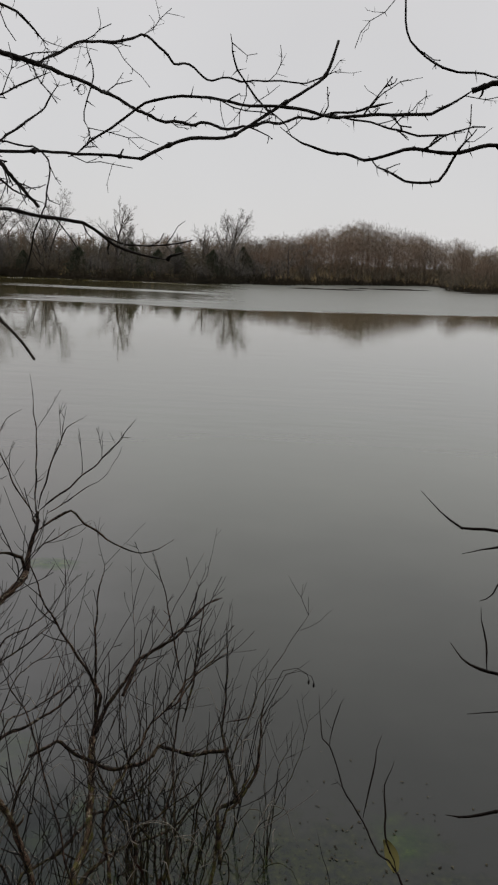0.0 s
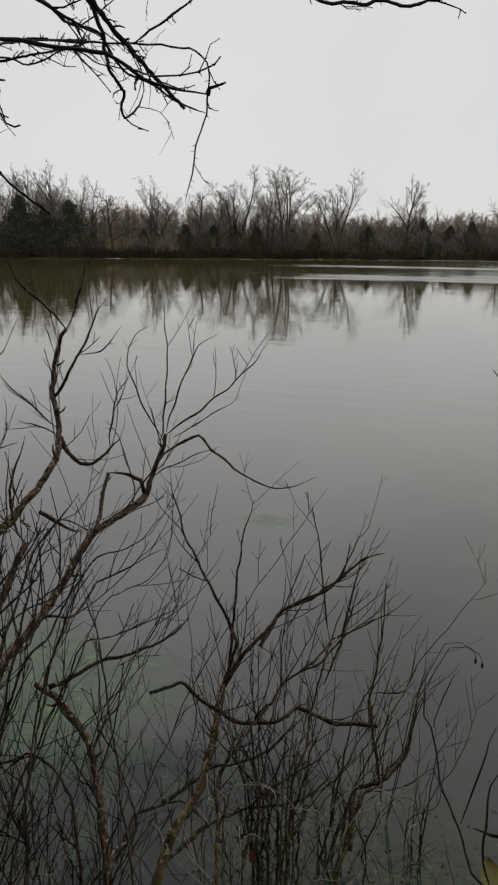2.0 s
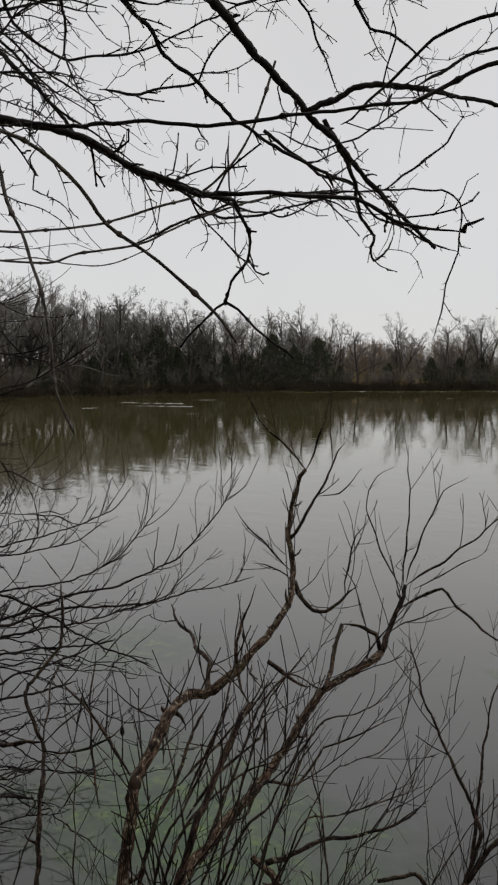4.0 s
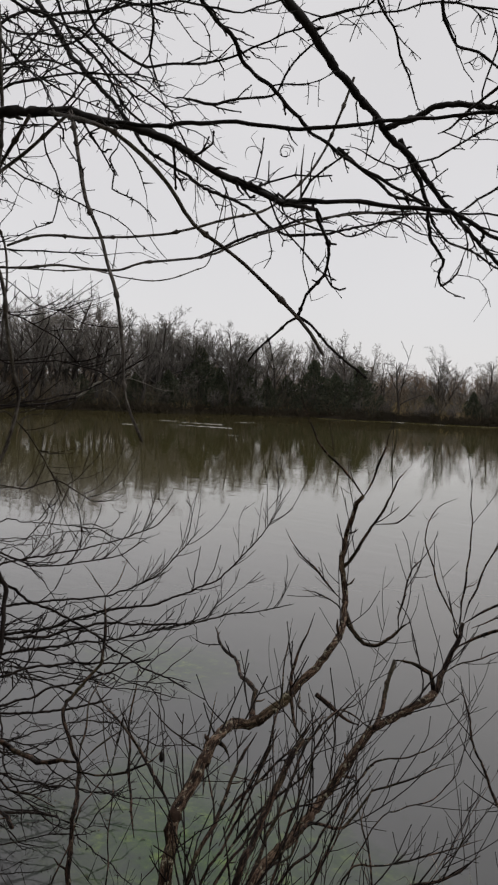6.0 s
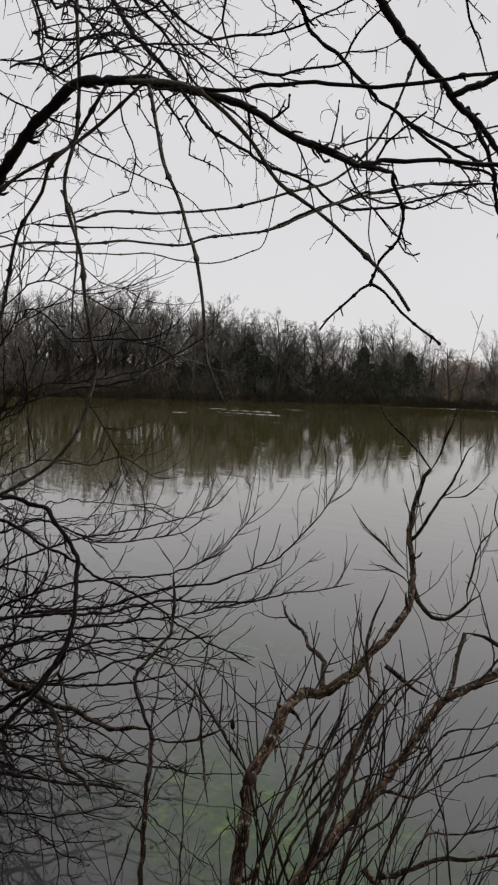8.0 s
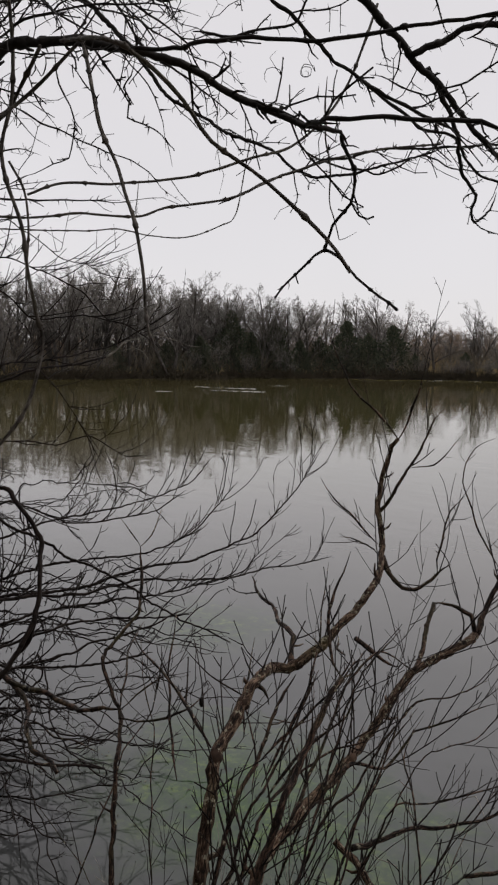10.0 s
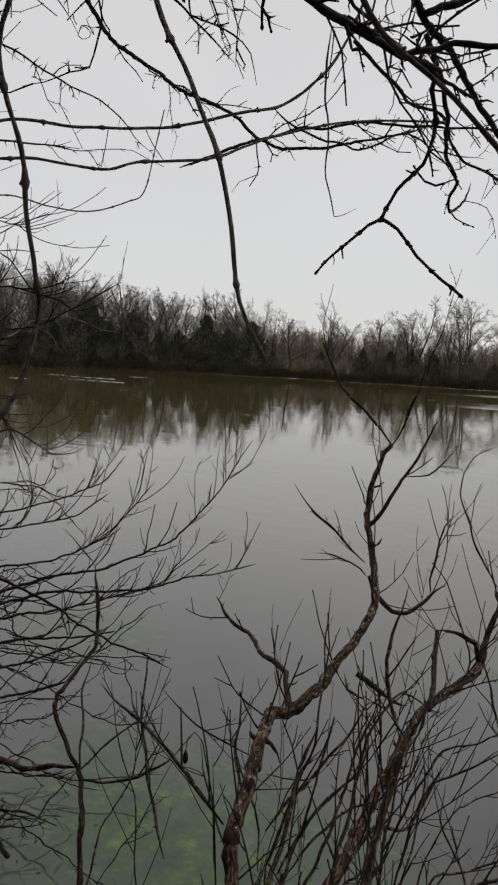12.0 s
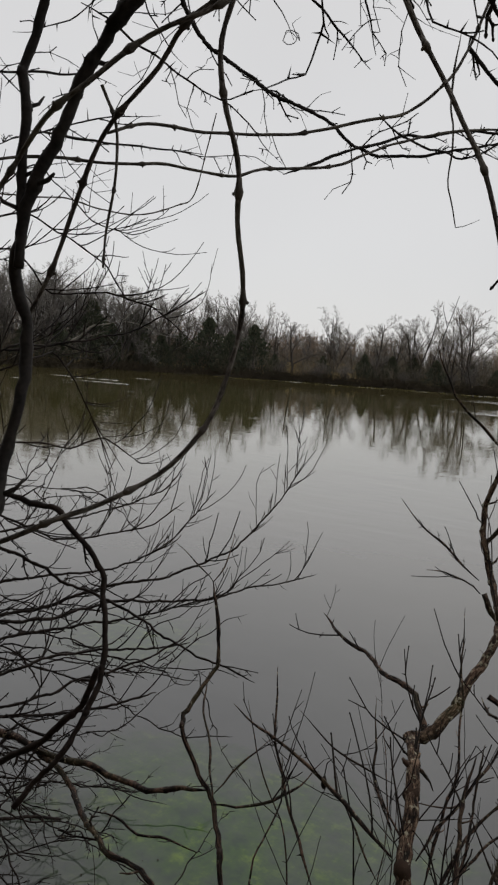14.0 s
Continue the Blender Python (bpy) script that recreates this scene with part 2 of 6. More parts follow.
    alg = k.math("MAXIMUM", alg, k.ramp(k.math("ADD", k.math("SUBTRACT", 1.0, er), k.math("SUBTRACT", k.noise(1.4, 4, 0.6), 0.5)), (0.1, rgb(0, 0, 0)), (0.9, rgb(0.4, 0.4, 0.4))))
    gx = k.math("DIVIDE", k.math("SUBTRACT", sep.outputs[0], 0.68), 0.2)
    gy = k.math("DIVIDE", k.math("SUBTRACT", sep.outputs[1], 3.2), 0.26)
    gr = k.math("SQRT", k.math("ADD", k.math("MULTIPLY", gx, gx), k.math("MULTIPLY", gy, gy)))
    alg = k.math("MAXIMUM", alg, k.ramp(k.math("ADD", k.math("SUBTRACT", 1.0, gr), k.math("MULTIPLY", k.math("SUBTRACT", k.noise(4, 4, 0.6), 0.5), 1.6)), (0.1, rgb(0, 0, 0)), (0.9, rgb(0.45, 0.45, 0.45))))
    hx = k.math("DIVIDE", k.math("ADD", sep.outputs[0], 1.88), 0.34)
    hy = k.math("DIVIDE", k.math("SUBTRACT", sep.outputs[1], 6.5), 0.2)
    hr = k.math("SQRT", k.math("ADD", k.math("MULTIPLY", hx, hx), k.math("MULTIPLY", hy, hy)))
    alg = k.math("MAXIMUM", alg, k.ramp(k.math("ADD", k.math("SUBTRACT", 1.0, hr), k.math("SUBTRACT", k.noise(9, 4, 0.6), 0.5)), (0.1, rgb(0, 0, 0)), (0.9, rgb(0.8, 0.8, 0.8))))
    green = k.ramp(k.noise(7, 5, 0.7), (0.36, rgb(0.018, 0.046, 0.018)), (0.54, rgb(0.036, 0.085, 0.012)), (0.71, rgb(0.13, 0.21, 0.012)))
    # leaf litter lying in the shallows by the shrubs
    lx = k.math("DIVIDE", k.math("SUBTRACT", sep.outputs[0], 0.05), 1.3)
    ly = k.math("DIVIDE", k.math("SUBTRACT", sep.outputs[1], 2.75), 0.75)
    lr = k.math("SQRT", k.math("ADD", k.math("MULTIPLY", lx, lx), k.math("MULTIPLY", ly, ly)))
    lm = k.ramp(k.math("ADD", k.math("SUBTRACT", 1.0, lr), k.math("MULTIPLY", k.math("SUBTRACT", k.noise(3.2, 5, 0.7), 0.5), 2.2)), (0.1, rgb(0, 0, 0)), (0.7, rgb(1, 1, 1)))
    # dark teal patch: shade at the foot of the shrubs, painted into the water
    tx = k.math("DIVIDE", k.math("ADD", sep.outputs[0], 0.85), 1.25)
    ty = k.math("DIVIDE", k.math("SUBTRACT", sep.outputs[1], 2.55), 0.85)
    tr = k.math("ADD", k.math("MULTIPLY", tx, tx), k.math("MULTIPLY", ty, ty))
    shrub_shade = less(k.math("ADD", tr, k.math("MULTIPLY", k.math("SUBTRACT", k.noise(2.2, 4, 0.6), 0.5), 1.2)), 0.55, 1.35)
    murk = k.mix(shrub_shade, murk, k.ramp(k.noise(4, 4, 0.6), (0.42, rgb(0.006, 0.011, 0.011)), (0.58, rgb(0.014, 0.024, 0.018)), (0.7, rgb(0.03, 0.048, 0.016))))
    litter = k.ramp(k.noise(22, 4, 0.7), (0.4, rgb(0.01, 0.017, 0.012)), (0.6, rgb(0.035, 0.044, 0.016)), (0.78, rgb(0.11, 0.11, 0.04)))
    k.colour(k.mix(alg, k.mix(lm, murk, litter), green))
    # ripples, stretched across the line of sight
    r0, r1, r2 = k.noise(0.5, 2, 0.5), k.noise(1.7, 3, 0.5), k.noise(5.5, 2, 0.5)
    h = k.math("ADD", k.math("ADD", k.math("MULTIPLY", r0, 1.2), k.math("MULTIPLY", r1, 0.8)), k.math("MULTIPLY", r2, 0.16))
    turn = k.n.new("ShaderNodeMapping")
    turn.inputs["Rotation"].default_value, turn.inputs["Scale"].default_value = (0, 0, radians(-32)), (0.5, 2.4, 1)
    k.l.new(k.co.outputs["Object"], turn.inputs["Vector"])
    crest = k.n.new("ShaderNodeTexNoise")
    crest.inputs["Scale"].default_value, crest.inputs["Detail"].default_value = 1.0, 1.0
    k.l.new(turn.outputs[0], crest.inputs["Vector"])
    h = k.math("ADD", h, k.math("MULTIPLY", crest.outputs["Fac"], 1.1))
    x = k.n.new("ShaderNodeBump")
    k.l.new(h, x.inputs["Height"])
    x.inputs["Distance"].default_value = 0.02
    k.l.new(k.math("ADD", RIPPLE, k.math("MULTIPLY", wind, 1.6)), x.inputs["Strength"])
    k.l.new(x.outputs[0], k.b.inputs["Normal"])
    k.l.new(k.math("ADD", 0.02, k.math("MULTIPLY", wind, 0.28)), k.b.inputs["Roughness"])
    return k.m


ALGAE = (2.6, 3.4, 1.5, 0.95)
RIPPLE = 0.12
WATER = water_mat()


# ---------------------------------------------------------------- building blocks
class Tubes:
    """Gathers tapered tubes, leaves and clumps into one mesh."""

    def __init__(self):
        self.v, self.f = [], []
        self.grain = {}

    def tube(self, pts, radii, sides=5):
        n, v0, run = len(pts), len(self.v), 0.0
        t = (pts[1] - pts[0]).normalized()
        u = t.orthogonal().normalized()
        for i, p in enumerate(pts):
            t = (pts[min(i + 1, n - 1)] - pts[max(i - 1, 0)])
            if t.length < 1e-9:
                t = Vector((0, 0, 1))
            t.normalize()
            u = (u - t * u.dot(t))
            u = u.normalized() if u.length > 1e-6 else t.orthogonal().normalized()
            w = t.cross(u)
            if i:
                run += (p - pts[i - 1]).length
            for k in range(sides):
                a = 2 * math.pi * k / sides
                if sides > 6:
                    self.grain[len(self.v)] = (math.cos(a) * radii[0] + v0, math.sin(a) * radii[0], run)
                self.v.append(p + (u * math.cos(a) + w * math.sin(a)) * radii[i])
        for i in range(n - 1):
            for k in range(sides):
                a, b = v0 + i * sides + k, v0 + i * sides + (k + 1) % sides
                self.f.append((a, b, b + sides, a + sides))
        if sides > 3:
            self.f.append(tuple(range(v0 + sides - 1, v0 - 1, -1)))
            self.f.append(tuple(range(v0 + (n - 1) * sides, v0 + n * sides)))

    def spike(self, p, e, r):
        """A thin pointed twig or thorn: three sides that meet at the tip."""
        t = (e - p).normalized()
        u = t.orthogonal().normalized()
        w, i = t.cross(u), len(self.v)
        self.v += [p + u * r, p + (w * 0.87 - u * 0.5) * r, p - (w * 0.87 + u * 0.5) * r, e]
        self.f += [(i, i + 1, i + 3), (i + 1, i + 2, i + 3), (i + 2, i, i + 3)]

    def knob(self, p, r, axis):
        """A small swollen bud or node: a stubby double cone."""
        self.tube([p - axis * r * 1.3, p - axis * r * 0.4, p + axis * r * 0.5, p + axis * r * 1.3], [r * 0.55, r, r * 0.9, r * 0.4], 5)

    def mesh(self, name, material, smooth=True):
        me = bpy.data.meshes.new(name)
        me.from_pydata([tuple(v) for v in self.v], [], self.f)
        if smooth:
            me.polygons.foreach_set("use_smooth", [True] * len(me.polygons))
        if self.grain:
            # place round and along the limb, for the run of the bark
            lay = me.attributes.new("grain", "FLOAT_VECTOR", "POINT")
            for i, g in self.grain.items():
                lay.data[i].vector = g
        me.materials.append(material)
        return me


def thing(name, at, label, category, group="", kind=""):
    ob = new(name)
    ob.empty_display_size = 0.1
    ob.location = at
    return tagged(ob, label, category, group, kind)


def under(ob, parent):
    ob.parent = parent
    base = parent
    off = Vector((0, 0, 0))
    while base is not None:
        off += base.location
        base = base.parent
    ob.location = -off
    return ob


def smooth_line(pts, step, angular=0.0):
    """A Catmull-Rom line through the points, sampled about every step metres; angular keeps that share of the straight pieces."""
    P = [Vector(p) for p in pts]
    P = [P[0] * 2 - P[1]] + P + [P[-1] * 2 - P[-2]]
    res = []
    for i in range(1, len(P) - 2):
        a, b, c, d = P[i - 1 : i + 3]
        n = max(2, int((c - b).length / step))
        for k in range(n):
            t = k / n
            bent = 0.5 * ((2 * b) + (c - a) * t + (2 * a - 5 * b + 4 * c - d) * t * t + (3 * b - a - 3 * c + d) * t ** 3)
            res.append(bent.lerp(b.lerp(c, t), angular))
    res.append(P[-2])
    return res


UP = Vector((0, 0, 1))
rng = random.Random(11)


def rand_dir(r):
    while True:
        v = Vector((r.uniform(-1, 1), r.uniform(-1, 1), r.uniform(-1, 1)))
        if 0.1 < v.length < 1:
            return v.normalized()


def twig(T, r, p, d, length, rad, lift, depth, sides=3):
    """A crooked side twig with buds and smaller twigs of its own."""
    n = max(3, int(length / 0.034))
    pts, q, way = [p], p.copy(), d.normalized()
    bend = rand_dir(r) * 0.05
    for i in range(n):
        kick = (0.75 if r.random() < 0.4 else 0.12) if lift < 0.4 else (0.3 if r.random() < 0.2 else 0.07)
        way = (way + bend + UP * lift * 0.12 + rand_dir(r) * kick).normalized()
        q = q + way * (length / n) * r.uniform(0.6, 1.4)
        pts.append(q.copy())
    T.tube(pts, [rad * (1 - (0.42 if lift < 0.4 else 0.4) * (i / n) ** 1.3) for i in range(n + 1)], sides)
    if lift < 0.4:
        for i in range(1, n):
            if r.random() < 0.38:
                thorn(T, r, pts[i], (pts[i + 1] - pts[i - 1]).normalized(), r.uniform(0.01, 0.026), rad * 0.9)
        T.knob(pts[-1], rad * 0.85, (pts[-1] - pts[-2]).normalized())
    if lift > 0.4:
        T.knob(pts[-1], rad * 0.75, (pts[-1] - pts[-2]).normalized())
        for i in range(2, n, 2):
            if r.random() < 0.4:
                thorn(T, r, pts[i], (pts[i + 1] - pts[i - 1]).normalized(), r.uniform(0.005, 0.011), rad * 0.8)
    if rad > 0.0016:
        for i in range(1, n, 2):
            if r.random() < 0.5:
                T.knob(pts[i], rad * (1.25 - 0.6 * i / n), (pts[i + 1] - pts[i]).normalized())
    if depth > 0:
        for k in range(r.randint(0 if lift > 0.4 else 1, 1 + int(length / 0.12))):
            i = r.randint(1, n - 1)
            tan = (pts[i + 1] - pts[i - 1]).normalized()
            side = (rand_dir(r) + UP * lift * 0.5)
            side = (side - tan * side.dot(tan)).normalized()
            twig(T, r, pts[i], tan * 0.75 + side * r.uniform(0.5, 1.0), length * r.uniform(0.25, 0.6) * (1 - 0.5 * i / n), max(0.0011, rad * 0.75), lift, depth - 1, sides)


def thorn(T, r, p, tan, length, rad):
    side = rand_dir(r)
    side = (side - tan * side.dot(tan)).normalized()
    T.spike(p, p + (side + tan * 0.25) * length, rad * 1.1)


def rooted(pts):
    """Carries a stem on from its lowest bend down to the foot of its clump, in the lean that it has there."""
    low, nxt = Vector(pts[2]), Vector(pts[3])
    way = nxt - low
    lean = Vector((way.x, way.y, 0)) / max(way.z, 0.4 * way.length)
    if lean.length > 0.75:
        lean *= 0.75 / lean.length
    knee = low - lean * low.z * 0.42
    foot = low - lean * low.z * 0.6
    return [(foot.x, foot.y, -0.25), (knee.x, knee.y, low.z * 0.45)] + list(pts[2:])


# kind of growth: twigs a metre, shortest, longest, lift, depth, thorns a metre
GROWTH = {
    "": (0.8, 0.02, 0.06, 0.2, 0, 0),
    "few": (7, 0.05, 0.26, 0.8, 1, 0),
    "mid": (11, 0.08, 0.36, 0.9, 1, 0),
    "thorn": (4.5, 0.03, 0.15, 0.05, 1, 12),
    "over": (7, 0.03, 0.13, -0.1, 1, 22),
    "node": (0.0, 0, 0, 0, 0, 0),
    "spur": (7, 0.02, 0.06, -0.1, 0, 9),
}


def limb(owner, name, pts, r0, r1, growth=""):
    """One limb of a shrub, tree or vine as a part, its side twigs under it. Radii in millimetres."""
    r = random.Random(rng.random())
    ob_thing, wood, twig_wood, fuller = owner
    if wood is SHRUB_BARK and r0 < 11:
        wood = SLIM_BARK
    stout = 1.45 if twig_wood is THORN_BARK else 1.3 if twig_wood is TREE_BARK else 1.0
    if name == "stem" and pts[0][2] == -0.25:
        pts = rooted(pts)
    line = smooth_line(pts, 0.016 if r0 > 6 and growth != "node" else 0.022, 0.0 if growth == "node" else 0.55)
    n = len(line) - 1
    total = sum((line[i + 1] - line[i]).length for i in range(n))
    rough = 0.0 if growth == "node" else min(0.0022, r0 * 0.0002)
    kink = 0.003 if growth == "node" else 0.02 if growth == "thorn" else 0.011
    ends = [min(1.0, 6 * i / n, 6 * (n - i) / n) for i in range(n + 1)]
    line = [p + rand_dir(r) * rough + noise.noise_vector(p * 11 + Vector((r0, r1, 0))) * kink * e for p, e in zip(line, ends)]
    swell = 1.18 if name == "vine" and r0 < 3.6 else 1.0
    rad = [swell * (r0 + (r1 - r0) * i / n) / 1000 for i in range(n + 1)]
    rad = [q * (1 + 0.2 * noise.noise(Vector(line[i]) * 55) + 0.12 * noise.noise(Vector(line[i]) * 17)) for i, q in enumerate(rad)]
    bare_end = growth == "" and name == "branch" and wood is TREE_BARK and r1 < 5
    if growth != "node" and not bare_end:
        for j, q in enumerate((0.3, 0.5, 0.68, 0.85)):
            if r1 < 6:
                rad[n - j] *= q
            if r0 < 6:
                rad[j] *= q
    T = Tubes()
    T.tube(line, rad, 10 if r0 > 6 else 7 if r0 > 3 else 6)
    if r0 > 6 and growth != "node":
        # flaking, furrowed bark
        furrow = 0.2 if wood in (SHRUB_BARK, SLIM_BARK) else 0.1
        for j in range(len(T.v)):
            c = line[j // 10]
            T.v[j] = c + (T.v[j] - c) * (1 + furrow * noise.noise(Vector((T.v[j].x, T.v[j].y, T.v[j].z * 0.5)) * 95) + 0.1 * noise.noise(T.v[j] * 190))
    if bare_end and total > 0.12:
        T.knob(line[n], rad[n] * 1.5, (line[n] - line[n - 1]).normalized())
        for u in (r.uniform(0.3, 0.5), r.uniform(0.6, 0.85), 0.97):
            i = min(n - 1, int(n * u))
            axis = (line[i + 1] - line[i - 1]).normalized()
            side = rand_dir(r)
            side = (side - axis * side.dot(axis)).normalized()
            T.knob(line[i], rad[i] * 1.7, axis)
            out = line[i] + (side + axis * 0.4) * r.uniform(0.008, 0.024)
            T.tube([line[i], out], [rad[i] * 0.75, rad[i] * 0.5], 5)
    if growth == "node":
        gap, s = r.uniform(0.03, 0.08), 0.0
        for i in range(1, n):
            s += (line[i] - line[i - 1]).length
            if s > gap:
                s, gap = 0.0, r.uniform(0.11, 0.24)
                axis = (line[i + 1] - line[i - 1]).normalized()
                T.tube([line[i] + axis * rad[i] * q for q in (-4.5, -1.6, 0, 1.4, 3)], [rad[i] * q for q in (0.9, 1.25, 1.7, 1.45, 0.9)], 6)
                side = rand_dir(r)
                side = (side - axis * side.dot(axis)).normalized()
                T.tube([line[i], line[i] + side * rad[i] * 2.2 + axis * rad[i] * 0.8], [rad[i], rad[i] * 0.6], 5)
    else:
        for i in range(2, n - 1, 3):
            axis = (line[i + 1] - line[i - 1]).normalized()
            if r.random() < 0.3:
                T.knob(line[i], rad[i] * 1.25, axis)
            if r0 > 3 and r.random() < 0.16:
                side = rand_dir(r)
                side = (side - axis * side.dot(axis)).normalized()
                long = r.uniform(0.012, 0.035)
                T.tube([line[i], line[i] + side * (rad[i] + long * 0.6) + axis * long * 0.4, line[i] + side * (rad[i] + long) + axis * long * 0.9], [rad[i] * 0.5, rad[i] * 0.38, rad[i] * 0.2], 5)
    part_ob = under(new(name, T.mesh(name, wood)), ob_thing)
    if wood is TREE_BARK and growth == "few":
        growth = "thorn"
    dens, lo, hi, lift, depth, thorns = GROWTH[growth]
    S = Tubes()
    for k in range(int(total * dens * fuller + r.random())):
        i = min(n - 1, max(1, int(n * (r.random() ** 0.75))))
        tan = (line[i + 1] - line[i - 1]).normalized()
        side = rand_dir(r) + UP * lift * 0.7
        side = (side - tan * side.dot(tan)).normalized()
        long = r.uniform(lo, hi)
        own = Tubes() if long > 0.13 else S
        twig(own, r, line[i], tan * r.uniform(0.6, 1.1) + side * r.uniform(0.45, 0.9), long, max(0.0013, min(rad[i] * 0.6, r.uniform(0.0017, 0.0032))) * stout, lift, depth)
        if own is not S:
            new("twig", own.mesh("twig", twig_wood)).parent = part_ob
    if growth == "over" or (wood is TREE_BARK and growth == "thorn"):
        for k in range(int(total * (4 if growth == "over" else 3) + r.random())):
            i = r.randint(1, n - 1)
            tan = (line[i + 1] - line[i - 1]).normalized()
            side = rand_dir(r) + Vector((0, 0, -0.1))
            side = (side - tan * side.dot(tan)).normalized()
            way, q, run = (tan * 0.7 + side * r.uniform(0.5, 1.0)).normalized(), line[i].copy(), [line[i].copy()]
            for j in range(r.randint(3, 5)):
                way = (way + rand_dir(r) * 0.42).normalized()
                q = q + way * r.uniform(0.03, 0.062)
                run.append(q.copy())
            w = max(0.0013, min(rad[i] * 0.55, r.uniform(0.0018, 0.0032)))
            own = Tubes()
            own.tube(run, [w * (1 - 0.35 * j / len(run)) for j in range(len(run))], 5)
            for j in range(1, len(run) - 1):
                t2 = (run[j + 1] - run[j - 1]).normalized()
                own.knob(run[j], w * 1.25, t2)
                for m in range(r.randint(0, 2)):
                    thorn(own, r, run[j], t2, r.uniform(0.01, 0.03), w * 0.8)
                if r.random() < 0.55:
                    s2 = rand_dir(r)
                    twig(own, r, run[j], t2 * 0.6 + s2, r.uniform(0.04, 0.13), w * 0.7, -0.1, 0)
            new("twig", own.mesh("twig", twig_wood)).parent = part_ob
    if wood is TREE_BARK:
        thorns *= 1.5
    for k in range(int(total * thorns)):
        i = r.randint(1, n - 1)
        thorn(S, r, line[i], (line[i + 1] - line[i - 1]).normalized(), r.uniform(0.012, 0.036), 0.0021)
    if growth in ("few", "mid"):
        for k in range(int(total * 9)):
            i = r.randint(1, n - 1)
            thorn(S, r, line[i], (line[i + 1] - line[i - 1]).normalized(), rad[i] + r.uniform(0.003, 0.016), min(rad[i] * 0.7, r.uniform(0.0018, 0.0028)))
    if S.v:
        tw = new("spray", S.mesh("spray", twig_wood))
        tagged(tw, kind="stuff")
        tw.parent = part_ob
    return part_ob


# ---------------------------------------------------------------- ground and water
SHORE = [(-180, 60), (-75, 95), (-30, 118), (-18, 116), (-14, 110), (-13, 108), (-12.2, 138), (-9.6, 130), (-7.3, 119), (-4.6, 108), (-1.3, 98), (2, 91), (5, 88), (10, 85), (20, 84), (30, 84), (40, 83), (50, 77), (60, 72), (75, 66), (180, 55)]


def shore(az):
    """Distance of the far shore, by degrees to the left of straight ahead."""
    return float(np.interp(az, [a for a, _ in SHORE], [d for _, d in SHORE])) + 0.9 * math.sin(az * 0.9) + 0.5 * math.sin(az * 2.3 + 1)


def spot(az, d, z=0.0):
    return Vector((-d * math.sin(radians(az)), d * math.cos(radians(az)), z))


def height(x, y):
    az, r = math.degrees(math.atan2(-x, y)), math.hypot(x, y)
    far = r - shore(az)
    near = 1.35 + 0.12 * math.sin(x * 1.7) - y
    rough = 0.12 * noise.noise(Vector((x * 0.35, y * 0.35, 3)))
    if near > -30 and near > far:
        # unseen slope added behind the path, which blocks the low sky there
        rise = min(4.0, max(0.0, near - 3.6) * 0.35)
        return rise + (min(0.9, near * 0.62) if near > 0 else -min(1.3, -near * 0.4)) + rough * 0.4
    if far > 0:
        return min(0.25, far * 0.25) + 0.05 * max(0, min(far, 32) - 3) + 0.01 * min(far, 90) + rough * 1.5
    return -min(1.3, -far * 0.3) + rough * 0.3


def build_ground():
    radii = [0.0, 0.5, 0.9, 1.2, 1.5, 1.8, 2.2, 2.7, 3.4, 4.5, 6, 9, 14, 22, 35, 48] + [55 + 1.25 * i for i in range(76)] + [156, 175, 210, 280, 420, 700, 1200, 2200, 3500]
    N = 288
    v, f = [(0, 0, height(0, 0.0001))], []
    for rr in radii[1:]:
        for k in range(N):
            x, y, _ = spot(360 * k / N - 180, rr)
            v.append((x, y, height(x, y)))
    for k in range(N):
        f.append((0, 1 + k, 1 + (k + 1) % N))
    for i in range(len(radii) - 2):
        for k in range(N):
            a, b = 1 + i * N + k, 1 + i * N + (k + 1) % N
            f.append((a, a + N, b + N, b))
    me = bpy.data.meshes.new("ground")
    me.from_pydata(v, [], f)
    me.polygons.foreach_set("use_smooth", [True] * len(me.polygons))
    me.materials.append(EARTH)
    tagged(new("ground", me), "brown earth banks with leaf litter and dry grass round the pond", "ground", kind="structure")


def build_water():
    me = bpy.data.meshes.new("water")
    me.from_pydata([(-120, -2, 0), (120, -2, 0), (120, 165, 0), (-120, 165, 0)], [], [(0, 1, 2, 3)])
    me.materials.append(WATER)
    tagged(new("water", me), "still grey pond water mirroring bare trees and overcast sky", "water", kind="structure")


